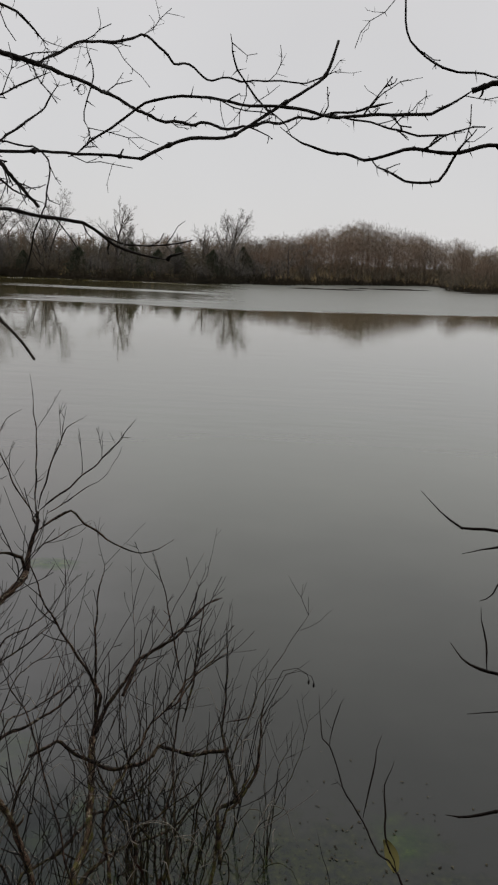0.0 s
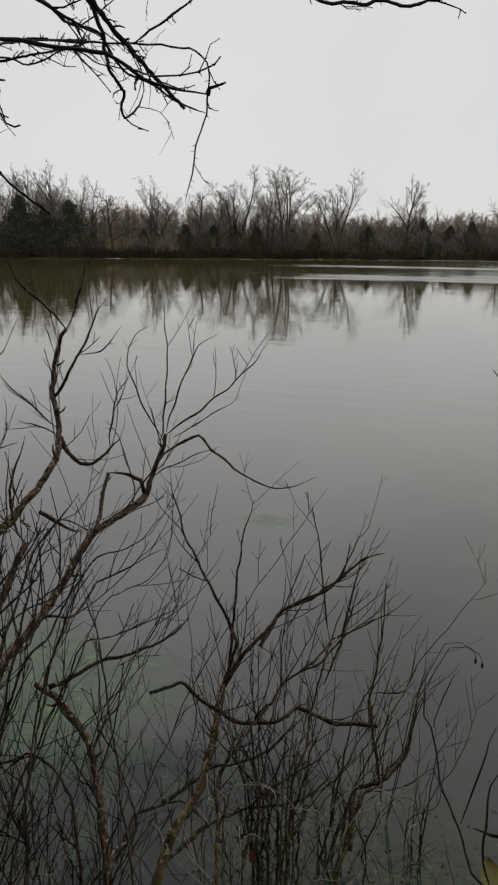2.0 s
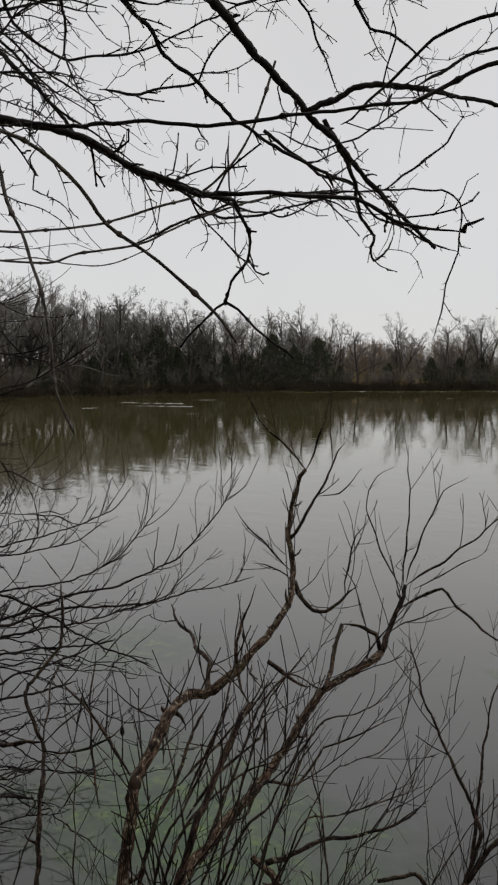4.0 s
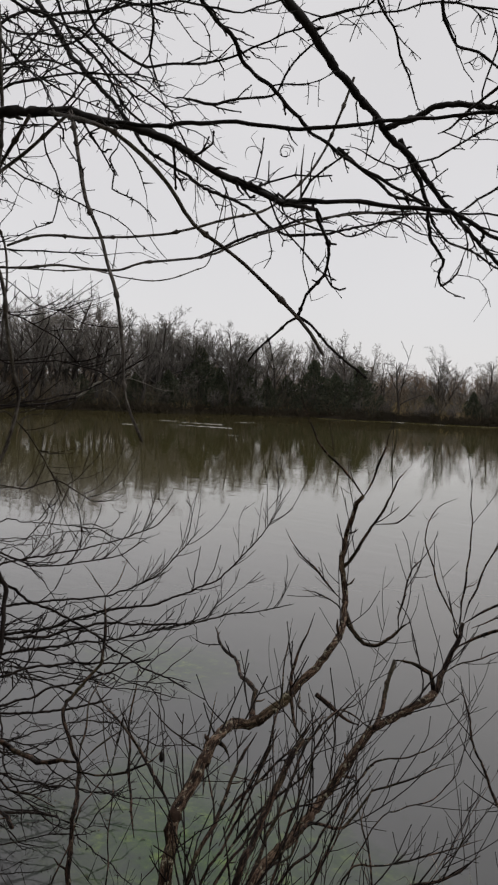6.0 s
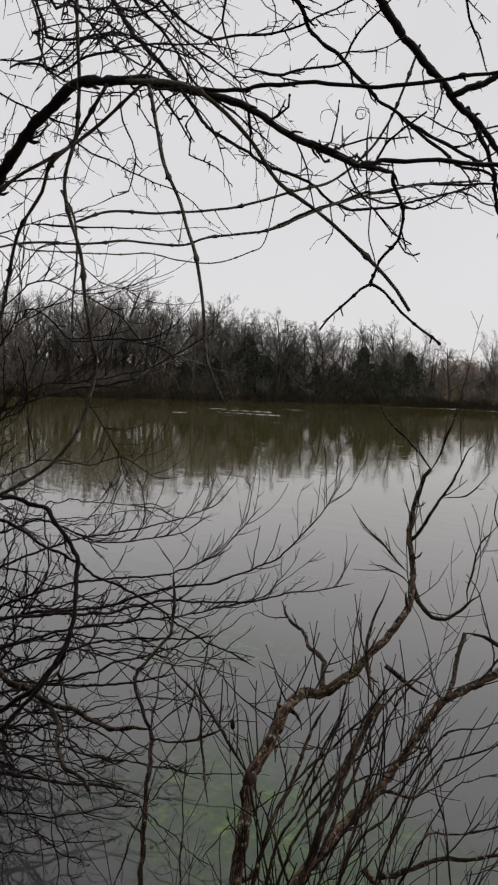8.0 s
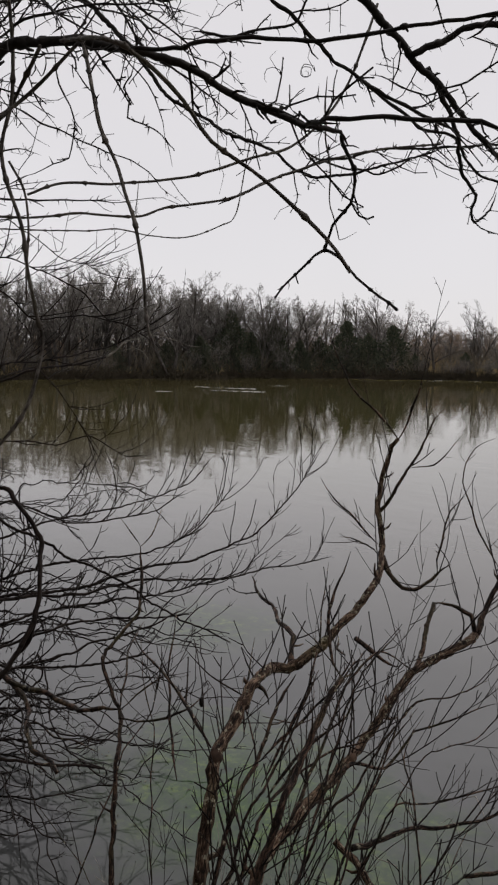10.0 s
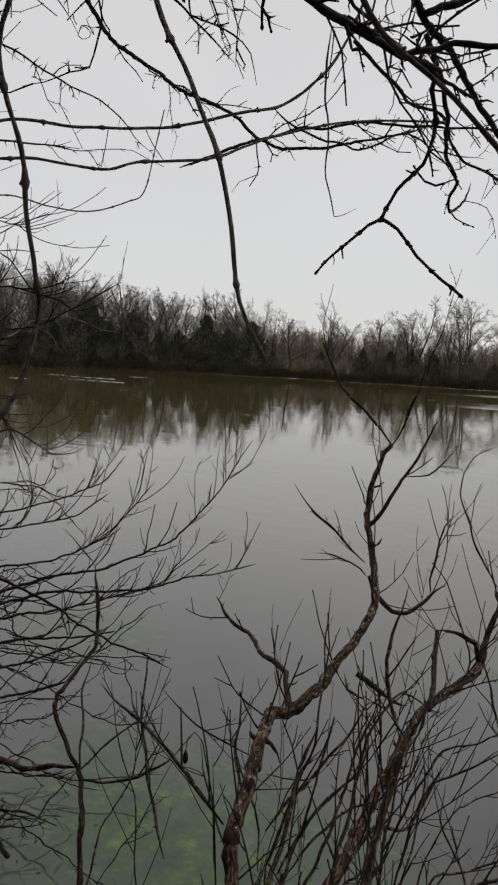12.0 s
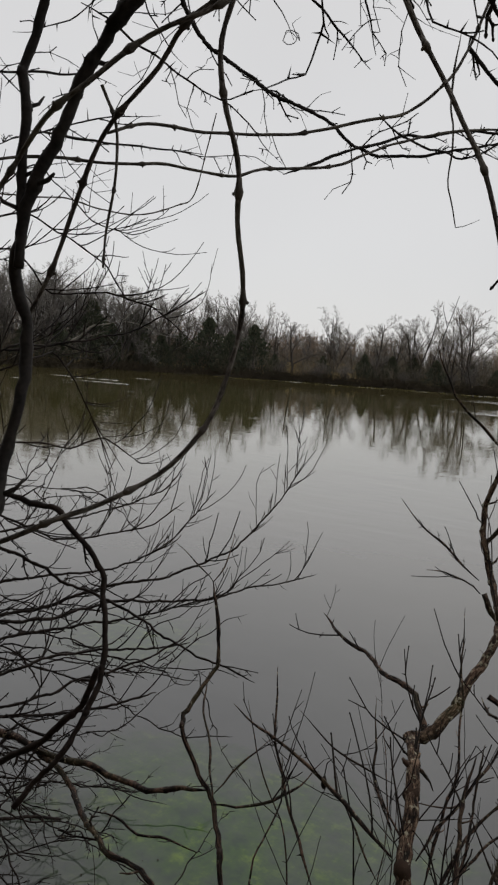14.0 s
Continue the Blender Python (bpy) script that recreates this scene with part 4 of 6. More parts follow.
limb(A_, "stem", [(-1.109, 1.622, -0.250), (-1.089, 1.602, 0.525), (-1.109, 1.622, 1.300), (-1.144, 1.677, 1.354), (-1.185, 1.735, 1.414), (-1.202, 1.814, 1.452), (-1.238, 1.908, 1.499), (-1.274, 2.001, 1.503), (-1.313, 2.076, 1.482)], 18.8, 13.8, "few")
limb(A_, "branch", [(-1.313, 2.076, 1.482), (-1.295, 2.122, 1.476), (-1.273, 2.183, 1.496), (-1.257, 2.240, 1.520), (-1.261, 2.284, 1.542), (-1.243, 2.355, 1.591), (-1.231, 2.422, 1.650), (-1.242, 2.489, 1.679), (-1.272, 2.542, 1.708), (-1.308, 2.599, 1.766), (-1.329, 2.625, 1.835), (-1.354, 2.642, 1.886), (-1.359, 2.672, 1.940), (-1.343, 2.682, 2.020), (-1.330, 2.684, 2.070), (-1.308, 2.686, 2.096)], 14.6, 6.8, "mid")
limb(A_, "branch", [(-1.308, 2.686, 2.096), (-1.343, 2.680, 2.137), (-1.412, 2.654, 2.208), (-1.471, 2.630, 2.272), (-1.533, 2.602, 2.425)], 5.8, 2.0, "few")
limb(A_, "branch", [(-1.308, 2.686, 2.096), (-1.280, 2.696, 2.153), (-1.254, 2.706, 2.241), (-1.227, 2.713, 2.347)], 5.8, 2.4, "few")
limb(A_, "branch", [(-1.349, 2.632, 1.849), (-1.316, 2.648, 1.888), (-1.286, 2.667, 1.956), (-1.252, 2.683, 2.010), (-1.227, 2.694, 2.075), (-1.195, 2.708, 2.152), (-1.159, 2.720, 2.210)], 6.8, 1.9, "few")
limb(A_, "branch", [(-1.284, 2.733, 2.000), (-1.215, 2.758, 2.016), (-1.172, 2.772, 2.065), (-1.136, 2.779, 2.107)], 3.9, 1.9, "")
limb(A_, "branch", [(-1.342, 2.643, 1.703), (-1.398, 2.647, 1.729), (-1.458, 2.643, 1.747), (-1.509, 2.638, 1.742)], 4.9, 2.5, "few")
limb(A_, "branch", [(-1.352, 2.648, 1.739), (-1.430, 2.651, 1.792), (-1.517, 2.646, 1.857), (-1.580, 2.651, 1.903), (-1.621, 2.669, 1.940)], 4.5, 2.1, "few")
limb(A_, "branch", [(-1.334, 2.649, 1.703), (-1.308, 2.646, 1.657), (-1.284, 2.650, 1.631), (-1.257, 2.656, 1.609), (-1.215, 2.678, 1.607), (-1.180, 2.707, 1.640), (-1.154, 2.731, 1.677), (-1.130, 2.747, 1.694)], 8.9, 3.9, "mid")
limb(A_, "branch", [(-1.165, 2.716, 1.661), (-1.169, 2.746, 1.767), (-1.160, 2.776, 1.860), (-1.124, 2.808, 1.915)], 4.4, 2.0, "few")
limb(A_, "branch", [(-1.296, 2.130, 1.476), (-1.357, 2.230, 1.528), (-1.456, 2.272, 1.535), (-1.535, 2.337, 1.539), (-1.650, 2.387, 1.564), (-1.747, 2.452, 1.592)], 7.8, 4.1, "few")
limb(A_, "branch", [(-1.520, 1.910, 1.546), (-1.417, 1.985, 1.426), (-1.338, 2.069, 1.364)], 1.8, 3.0, "few")
limb(A_, "branch", [(-1.388, 1.783, 1.231), (-1.496, 1.853, 1.342), (-1.577, 1.917, 1.441), (-1.641, 2.006, 1.587)], 4.2, 2.2, "few")
limb(A_, "branch", [(-1.282, 1.865, 1.255), (-1.393, 1.939, 1.332), (-1.468, 2.010, 1.387)], 3.5, 1.5, "few")
limb(A_, "branch", [(-1.280, 1.927, 1.339), (-1.319, 1.971, 1.358), (-1.371, 2.024, 1.404), (-1.420, 2.119, 1.535)], 4.2, 1.9, "few")
limb(A_, "branch", [(-1.219, 1.925, 1.293), (-1.182, 2.033, 1.372), (-1.143, 2.126, 1.444), (-1.118, 2.209, 1.520), (-1.092, 2.254, 1.524)], 4.9, 1.9, "few")
limb(A_, "branch", [(-1.192, 1.903, 1.244), (-1.196, 1.999, 1.329), (-1.197, 2.100, 1.435), (-1.228, 2.172, 1.531), (-1.274, 2.279, 1.760)], 4.2, 1.5, "few")
limb(A_, "branch", [(-1.254, 1.974, 1.392), (-1.195, 2.061, 1.366), (-1.171, 2.152, 1.379)], 2.8, 1.5, "few")
limb(A_, "branch", [(-1.168, 1.899, 1.225), (-1.151, 2.022, 1.316), (-1.099, 2.137, 1.390), (-1.088, 2.228, 1.467)], 5.6, 2.2, "few")
limb(A_, "branch", [(-1.098, 2.132, 1.564), (-1.158, 2.175, 1.552), (-1.200, 2.234, 1.564)], 5.6, 3.7, "few")
limb(A_, "branch", [(-1.206, 1.882, 1.226), (-1.271, 1.962, 1.306), (-1.346, 2.007, 1.354), (-1.416, 2.062, 1.423)], 3.5, 1.5, "few")
limb(A_, "branch", [(-1.151, 1.908, 1.227), (-1.133, 2.003, 1.276), (-1.094, 2.094, 1.316), (-1.010, 2.188, 1.347)], 4.2, 1.9, "few")

limb(S_, "stem", [(-0.844, 1.564, -0.250), (-0.824, 1.544, 0.599), (-0.844, 1.564, 1.447), (-0.852, 1.621, 1.500), (-0.860, 1.672, 1.551), (-0.863, 1.719, 1.595), (-0.865, 1.766, 1.642), (-0.864, 1.799, 1.666)], 9.1, 6.9, "few")
limb(S_, "branch", [(-0.864, 1.799, 1.666), (-0.887, 1.801, 1.688), (-0.909, 1.813, 1.731), (-0.927, 1.832, 1.787), (-0.932, 1.856, 1.834), (-0.928, 1.883, 1.876), (-0.926, 1.906, 1.920)], 4.8, 2.3, "few")
limb(S_, "branch", [(-0.864, 1.799, 1.666), (-0.854, 1.825, 1.675), (-0.854, 1.847, 1.692), (-0.857, 1.867, 1.708)], 3.9, 2.9, "")

limb(B_, "stem", [(-0.875, 1.492, -0.250), (-0.855, 1.472, 0.373), (-0.875, 1.492, 0.996), (-0.917, 1.551, 1.068), (-0.959, 1.610, 1.137), (-1.011, 1.704, 1.204), (-1.031, 1.801, 1.226), (-1.047, 1.935, 1.255), (-1.064, 2.056, 1.264), (-1.078, 2.199, 1.300), (-1.052, 2.382, 1.451), (-1.025, 2.474, 1.478), (-0.981, 2.582, 1.512), (-0.985, 2.649, 1.518)], 18.3, 11.5, "mid")
limb(B_, "branch", [(-0.985, 2.649, 1.518), (-0.999, 2.644, 1.552), (-1.006, 2.641, 1.582), (-1.035, 2.617, 1.600), (-1.062, 2.589, 1.607), (-1.084, 2.563, 1.617)], 8.2, 5.6, "few")
limb(B_, "branch", [(-1.084, 2.563, 1.617), (-1.063, 2.501, 1.581), (-1.039, 2.437, 1.536), (-1.020, 2.360, 1.477)], 6.4, 6.8, "")
limb(B_, "branch", [(-0.985, 2.649, 1.518), (-0.986, 2.699, 1.569), (-0.983, 2.759, 1.649), (-0.983, 2.808, 1.712)], 9.8, 6.7, "mid")
limb(B_, "branch", [(-0.992, 2.800, 1.699), (-1.057, 2.794, 1.802), (-1.100, 2.793, 1.894), (-1.125, 2.795, 1.963), (-1.127, 2.807, 2.026), (-1.105, 2.831, 2.077), (-1.056, 2.866, 2.106)], 3.8, 1.4, "few")
limb(B_, "branch", [(-0.988, 2.805, 1.708), (-0.997, 2.839, 1.845), (-1.001, 2.858, 1.923), (-1.009, 2.876, 2.021), (-1.021, 2.893, 2.189)], 4.2, 1.4, "few")
limb(B_, "branch", [(-0.980, 2.811, 1.718), (-0.951, 2.849, 1.847), (-0.920, 2.876, 1.947), (-0.887, 2.896, 2.027), (-0.814, 2.929, 2.083)], 4.2, 1.3, "few")
limb(B_, "branch", [(-0.976, 2.812, 1.712), (-0.906, 2.851, 1.770), (-0.836, 2.887, 1.827), (-0.765, 2.921, 1.889), (-0.712, 2.943, 1.954), (-0.668, 2.959, 2.014), (-0.632, 2.968, 2.062)], 5.1, 1.3, "few")
limb(B_, "branch", [(-0.980, 2.753, 1.638), (-0.917, 2.786, 1.684), (-0.850, 2.815, 1.718), (-0.798, 2.811, 1.669), (-0.713, 2.816, 1.608), (-0.644, 2.855, 1.553), (-0.577, 2.899, 1.525), (-0.513, 2.950, 1.527), (-0.454, 3.004, 1.553)], 5.8, 1.7, "")
limb(B_, "branch", [(-0.943, 2.793, 1.706), (-0.853, 2.833, 1.759), (-0.780, 2.861, 1.811), (-0.714, 2.882, 1.864)], 3.3, 1.3, "few")
limb(B_, "branch", [(-0.969, 2.657, 1.583), (-0.918, 2.705, 1.618), (-0.857, 2.756, 1.654), (-0.767, 2.815, 1.682)], 3.3, 1.3, "few")
limb(B_, "branch", [(-1.029, 1.952, 1.277), (-1.021, 2.070, 1.313), (-0.972, 2.167, 1.274), (-0.960, 2.272, 1.343), (-0.894, 2.364, 1.378), (-0.807, 2.462, 1.416)], 5.6, 1.5, "mid")
limb(B_, "branch", [(-1.011, 1.791, 1.245), (-1.032, 1.913, 1.354), (-1.046, 2.006, 1.430), (-1.065, 2.084, 1.500), (-1.028, 2.201, 1.572), (-0.958, 2.274, 1.508)], 5.4, 2.2, "mid")
limb(B_, "stem", [(-0.756, 1.441, -0.250), (-0.736, 1.421, 0.418), (-0.756, 1.441, 1.085), (-0.816, 1.530, 1.165), (-0.858, 1.662, 1.290), (-0.892, 1.795, 1.441), (-0.907, 1.877, 1.558), (-0.905, 1.937, 1.629), (-0.862, 2.030, 1.717)], 8.2, 1.9, "mid")
limb(B_, "stem", [(-0.813, 1.645, -0.250), (-0.793, 1.625, 0.327), (-0.813, 1.645, 0.903), (-0.873, 1.745, 0.999), (-0.912, 1.844, 1.089), (-0.938, 1.997, 1.254), (-0.943, 2.103, 1.361), (-0.916, 2.210, 1.449)], 6.9, 1.8, "mid")
limb(B_, "stem", [(-1.061, 1.654, -0.250), (-1.041, 1.634, 0.534), (-1.061, 1.654, 1.317), (-1.078, 1.721, 1.359), (-1.097, 1.793, 1.415), (-1.117, 1.869, 1.484), (-1.123, 1.950, 1.555)], 10.0, 3.9, "few")
limb(B_, "stem", [(-1.092, 1.741, -0.250), (-1.072, 1.721, 0.507), (-1.092, 1.741, 1.264), (-1.103, 1.822, 1.317), (-1.112, 1.917, 1.395), (-1.126, 1.993, 1.463), (-1.136, 2.066, 1.531)], 6.7, 2.7, "few")
limb(B_, "stem", [(-1.039, 1.727, -0.250), (-1.019, 1.707, 0.517), (-1.039, 1.727, 1.285), (-1.037, 1.830, 1.351), (-1.040, 1.934, 1.440), (-1.052, 2.011, 1.514), (-1.046, 2.094, 1.583)], 8.0, 2.7, "few")
limb(B_, "stem", [(-1.019, 1.859, -0.250), (-0.999, 1.839, 0.492), (-1.019, 1.859, 1.235), (-0.997, 1.953, 1.276), (-1.022, 2.045, 1.372), (-0.976, 2.141, 1.411), (-0.978, 2.216, 1.476)], 6.1, 2.1, "few")
limb(B_, "stem", [(-1.002, 1.928, -0.250), (-0.982, 1.908, 0.480), (-1.002, 1.928, 1.211), (-0.978, 2.029, 1.275), (-0.968, 2.134, 1.372), (-0.934, 2.232, 1.451), (-0.874, 2.302, 1.461), (-0.810, 2.385, 1.502)], 7.8, 2.1, "few")
limb(B_, "stem", [(-0.884, 2.027, -0.250), (-0.864, 2.007, 0.490), (-0.884, 2.027, 1.231), (-0.843, 2.111, 1.255), (-0.790, 2.183, 1.258), (-0.738, 2.258, 1.271), (-0.668, 2.344, 1.298)], 5.5, 1.8, "few")
limb(B_, "stem", [(-0.780, 1.992, -0.250), (-0.760, 1.972, 0.517), (-0.780, 1.992, 1.283), (-0.832, 2.047, 1.329), (-0.883, 2.093, 1.365), (-0.900, 2.163, 1.411)], 4.5, 2.1, "few")
limb(B_, "stem", [(-0.910, 2.190, -0.250), (-0.890, 2.170, 0.521), (-0.910, 2.190, 1.292), (-0.876, 2.268, 1.323), (-0.819, 2.352, 1.349), (-0.789, 2.431, 1.401), (-0.802, 2.486, 1.451)], 3.7, 1.5, "few")
limb(B_, "stem", [(-0.912, 1.947, -0.250), (-0.892, 1.927, 0.497), (-0.912, 1.947, 1.244), (-0.924, 2.052, 1.323), (-0.941, 2.145, 1.402), (-0.975, 2.210, 1.462)], 4.6, 2.1, "few")

limb(A_, "branch", [(-1.206, 2.326, 1.535), (-1.173, 2.337, 1.510), (-1.128, 2.352, 1.477), (-1.084, 2.375, 1.465)], 7.2, 4.5, "")
limb(A_, "branch", [(-1.278, 1.962, 1.485), (-1.240, 1.956, 1.480), (-1.200, 1.939, 1.454)], 6.6, 4.0, "")

limb(D_, "stem", [(-0.750, 1.915, -0.250), (-0.730, 1.895, 0.235), (-0.750, 1.915, 0.721), (-0.809, 1.992, 0.819), (-0.860, 2.044, 0.895), (-0.925, 2.075, 0.965), (-1.018, 2.079, 1.037), (-1.076, 2.073, 1.066)], 17.3, 9.1, "mid")
limb(D_, "branch", [(-1.039, 2.094, 1.054), (-1.017, 2.133, 1.051), (-0.955, 2.225, 1.082), (-0.894, 2.292, 1.088), (-0.818, 2.372, 1.104), (-0.770, 2.433, 1.127), (-0.737, 2.493, 1.163)], 8.1, 2.8, "mid")
limb(D_, "branch", [(-0.881, 2.065, 0.874), (-0.878, 2.136, 0.926), (-0.861, 2.204, 0.967), (-0.857, 2.264, 1.013)], 6.3, 1.8, "mid")
limb(D_, "stem", [(-0.794, 1.842, -0.250), (-0.774, 1.822, 0.254), (-0.794, 1.842, 0.759), (-0.856, 1.918, 0.835), (-0.938, 1.952, 0.890), (-1.025, 1.948, 0.917), (-1.082, 1.889, 0.862)], 9.0, 3.6, "mid")

limb(C_, "stem", [(-0.741, 2.322, -0.250), (-0.721, 2.302, 0.081), (-0.741, 2.322, 0.412), (-0.712, 2.486, 0.484), (-0.721, 2.597, 0.528), (-0.749, 2.730, 0.610), (-0.768, 2.858, 0.692)], 20.4, 13.5, "mid")
limb(C_, "branch", [(-0.768, 2.858, 0.692), (-0.759, 2.962, 0.835), (-0.803, 2.994, 0.904), (-0.869, 3.013, 0.975), (-0.944, 3.041, 1.078), (-1.051, 3.075, 1.248), (-1.124, 3.115, 1.427)], 9.0, 2.1, "few")
limb(C_, "branch", [(-0.761, 2.892, 0.739), (-0.779, 2.969, 0.850), (-0.805, 3.083, 1.056), (-0.808, 3.167, 1.214), (-0.793, 3.238, 1.344)], 6.8, 2.3, "few")
limb(C_, "branch", [(-0.764, 2.864, 0.699), (-0.721, 2.959, 0.787), (-0.680, 3.024, 0.837), (-0.627, 3.108, 0.919), (-0.523, 3.181, 0.959), (-0.426, 3.259, 1.025), (-0.341, 3.333, 1.104), (-0.254, 3.382, 1.137)], 10.1, 2.1, "mid")
limb(C_, "branch", [(-0.428, 3.269, 1.020), (-0.391, 3.321, 1.098), (-0.365, 3.373, 1.191), (-0.320, 3.411, 1.246)], 4.6, 1.9, "few")
limb(C_, "branch", [(-0.427, 3.141, 0.859), (-0.482, 3.240, 1.039), (-0.538, 3.321, 1.212), (-0.584, 3.375, 1.337)], 4.6, 1.9, "few")
limb(C_, "branch", [(-0.977, 2.625, 0.739), (-0.883, 2.710, 0.755), (-0.810, 2.728, 0.698), (-0.726, 2.744, 0.635), (-0.640, 2.779, 0.595), (-0.564, 2.836, 0.581), (-0.511, 2.899, 0.589), (-0.485, 2.950, 0.595), (-0.417, 2.977, 0.567), (-0.336, 2.999, 0.538), (-0.240, 3.036, 0.529), (-0.184, 3.063, 0.522)], 6.5, 9.3, "few")
limb(C_, "stem", [(-0.612, 2.439, -0.250), (-0.592, 2.419, 0.062), (-0.612, 2.439, 0.374), (-0.668, 2.576, 0.511), (-0.634, 2.688, 0.585), (-0.589, 2.785, 0.643), (-0.526, 2.898, 0.724), (-0.454, 2.993, 0.785), (-0.387, 3.083, 0.851), (-0.312, 3.152, 0.884), (-0.211, 3.244, 0.959)], 11.0, 2.3, "mid")
limb(C_, "branch", [(-0.840, 2.445, 0.426), (-0.794, 2.523, 0.445), (-0.730, 2.615, 0.474), (-0.635, 2.697, 0.483), (-0.542, 2.786, 0.509), (-0.442, 2.917, 0.600)], 7.6, 2.3, "mid")
limb(C_, "stem", [(-0.203, 2.753, -0.250), (-0.183, 2.733, 0.029), (-0.203, 2.753, 0.308), (-0.179, 2.833, 0.378), (-0.131, 2.873, 0.395), (-0.092, 2.940, 0.454), (-0.035, 3.022, 0.534)], 11.7, 3.4, "mid")
limb(C_, "branch", [(-0.135, 2.892, 0.380), (-0.177, 2.971, 0.494), (-0.221, 3.058, 0.634), (-0.251, 3.102, 0.716)], 4.6, 1.8, "few")
limb(C_, "stem", [(-0.410, 2.621, -0.250), (-0.390, 2.601, 0.033), (-0.410, 2.621, 0.317), (-0.435, 2.734, 0.422), (-0.418, 2.854, 0.531), (-0.424, 2.985, 0.683), (-0.398, 3.120, 0.853), (-0.374, 3.208, 0.959)], 8.9, 2.3, "mid")
limb(C_, "branch", [(-0.661, 2.975, 0.821), (-0.607, 3.082, 0.943), (-0.451, 3.186, 1.012), (-0.334, 3.289, 1.131), (-0.252, 3.334, 1.152)], 8.2, 3.6, "few")
limb(C_, "branch", [(-0.396, 2.992, 0.701), (-0.359, 3.099, 0.833), (-0.352, 3.184, 0.953), (-0.341, 3.258, 1.064), (-0.328, 3.335, 1.196)], 5.8, 2.4, "few")
limb(C_, "branch", [(-0.488, 2.986, 0.739), (-0.415, 3.044, 0.766), (-0.366, 3.120, 0.840), (-0.275, 3.188, 0.891), (-0.184, 3.250, 0.941)], 5.8, 2.4, "few")
limb(C_, "branch", [(-0.196, 2.951, 0.564), (-0.215, 3.039, 0.664), (-0.209, 3.209, 0.915), (-0.228, 3.295, 1.052)], 5.2, 2.4, "few")
limb(C_, "branch", [(-0.120, 2.849, 0.405), (-0.183, 2.972, 0.536), (-0.237, 3.087, 0.672)], 7.0, 3.6, "few")
limb(C_, "branch", [(-0.205, 3.030, 0.684), (-0.113, 3.082, 0.680), (-0.057, 3.145, 0.708)], 4.7, 2.4, "few")
limb(C_, "branch", [(-0.559, 2.539, 0.206), (-0.544, 2.668, 0.307), (-0.624, 2.809, 0.483), (-0.696, 2.905, 0.618)], 7.0, 3.0, "few")
limb(C_, "branch", [(-0.812, 2.416, 0.209), (-0.721, 2.553, 0.276), (-0.589, 2.667, 0.311), (-0.403, 2.770, 0.327), (-0.325, 2.862, 0.386)], 9.3, 3.6, "few")
limb(C_, "branch", [(-0.425, 2.598, 0.213), (-0.384, 2.718, 0.299), (-0.413, 2.851, 0.439), (-0.386, 2.965, 0.547)], 7.0, 3.0, "few")
limb(C_, "branch", [(-0.972, 2.327, 0.219), (-0.962, 2.472, 0.323), (-0.833, 2.586, 0.334), (-0.717, 2.593, 0.247)], 7.0, 3.6, "few")
limb(C_, "branch", [(-0.194, 2.685, 0.231), (-0.211, 2.788, 0.338), (-0.210, 2.837, 0.382), (-0.107, 2.897, 0.414), (-0.047, 2.991, 0.508), (-0.042, 3.094, 0.642), (-0.029, 3.169, 0.741)], 10.5, 3.6, "few")

limb(X_, "stem", [(-1.583, 1.727, -0.250), (-1.563, 1.707, 0.468), (-1.583, 1.727, 1.186), (-1.630, 1.773, 1.233), (-1.681, 1.821, 1.294), (-1.745, 1.838, 1.355), (-1.799, 1.851, 1.418), (-1.822, 1.877, 1.452), (-1.818, 1.933, 1.494), (-1.810, 1.995, 1.548), (-1.852, 2.038, 1.644), (-1.896, 2.071, 1.735)], 10.6, 4.6, "")
limb(X_, "branch", [(-1.896, 2.071, 1.735), (-1.893, 2.114, 1.767), (-1.899, 2.167, 1.852)], 3.9, 2.0, "")
limb(X_, "branch", [(-1.896, 2.071, 1.735), (-1.975, 2.090, 1.770), (-2.059, 2.104, 1.808)], 3.1, 1.6, "")
limb(X_, "branch", [(-1.670, 1.804, 1.306), (-1.628, 1.842, 1.297), (-1.571, 1.899, 1.307), (-1.531, 1.958, 1.339), (-1.499, 2.019, 1.389)], 5.0, 2.2, "few")
limb(X_, "branch", [(-1.670, 1.804, 1.306), (-1.773, 1.913, 1.404), (-1.847, 1.995, 1.442), (-1.899, 2.088, 1.476)], 3.6, 2.4, "")
limb(X_, "branch", [(-1.676, 1.815, 1.326), (-1.665, 1.866, 1.358), (-1.638, 1.930, 1.399), (-1.624, 1.970, 1.417)], 4.3, 2.2, "few")
limb(X_, "branch", [(-1.708, 1.850, 1.307), (-1.797, 1.824, 1.285), (-1.873, 1.809, 1.268), (-1.935, 1.817, 1.260), (-2.030, 1.817, 1.256), (-2.149, 1.792, 1.255), (-2.247, 1.784, 1.257), (-2.361, 1.764, 1.275), (-2.501, 1.723, 1.319)], 5.9, 12.3, "thorn")
limb(X_, "branch", [(-1.670, 1.592, 1.221), (-1.711, 1.603, 1.227), (-1.773, 1.599, 1.235), (-1.894, 1.646, 1.230), (-2.001, 1.708, 1.231), (-2.117, 1.762, 1.240), (-2.255, 1.791, 1.251)], 6.2, 7.6, "thorn")
limb(X_, "branch", [(-1.641, 1.710, 1.247), (-1.689, 1.689, 1.264), (-1.717, 1.674, 1.271), (-1.758, 1.644, 1.275), (-1.795, 1.628, 1.292), (-1.869, 1.587, 1.322)], 3.5, 2.8, "")
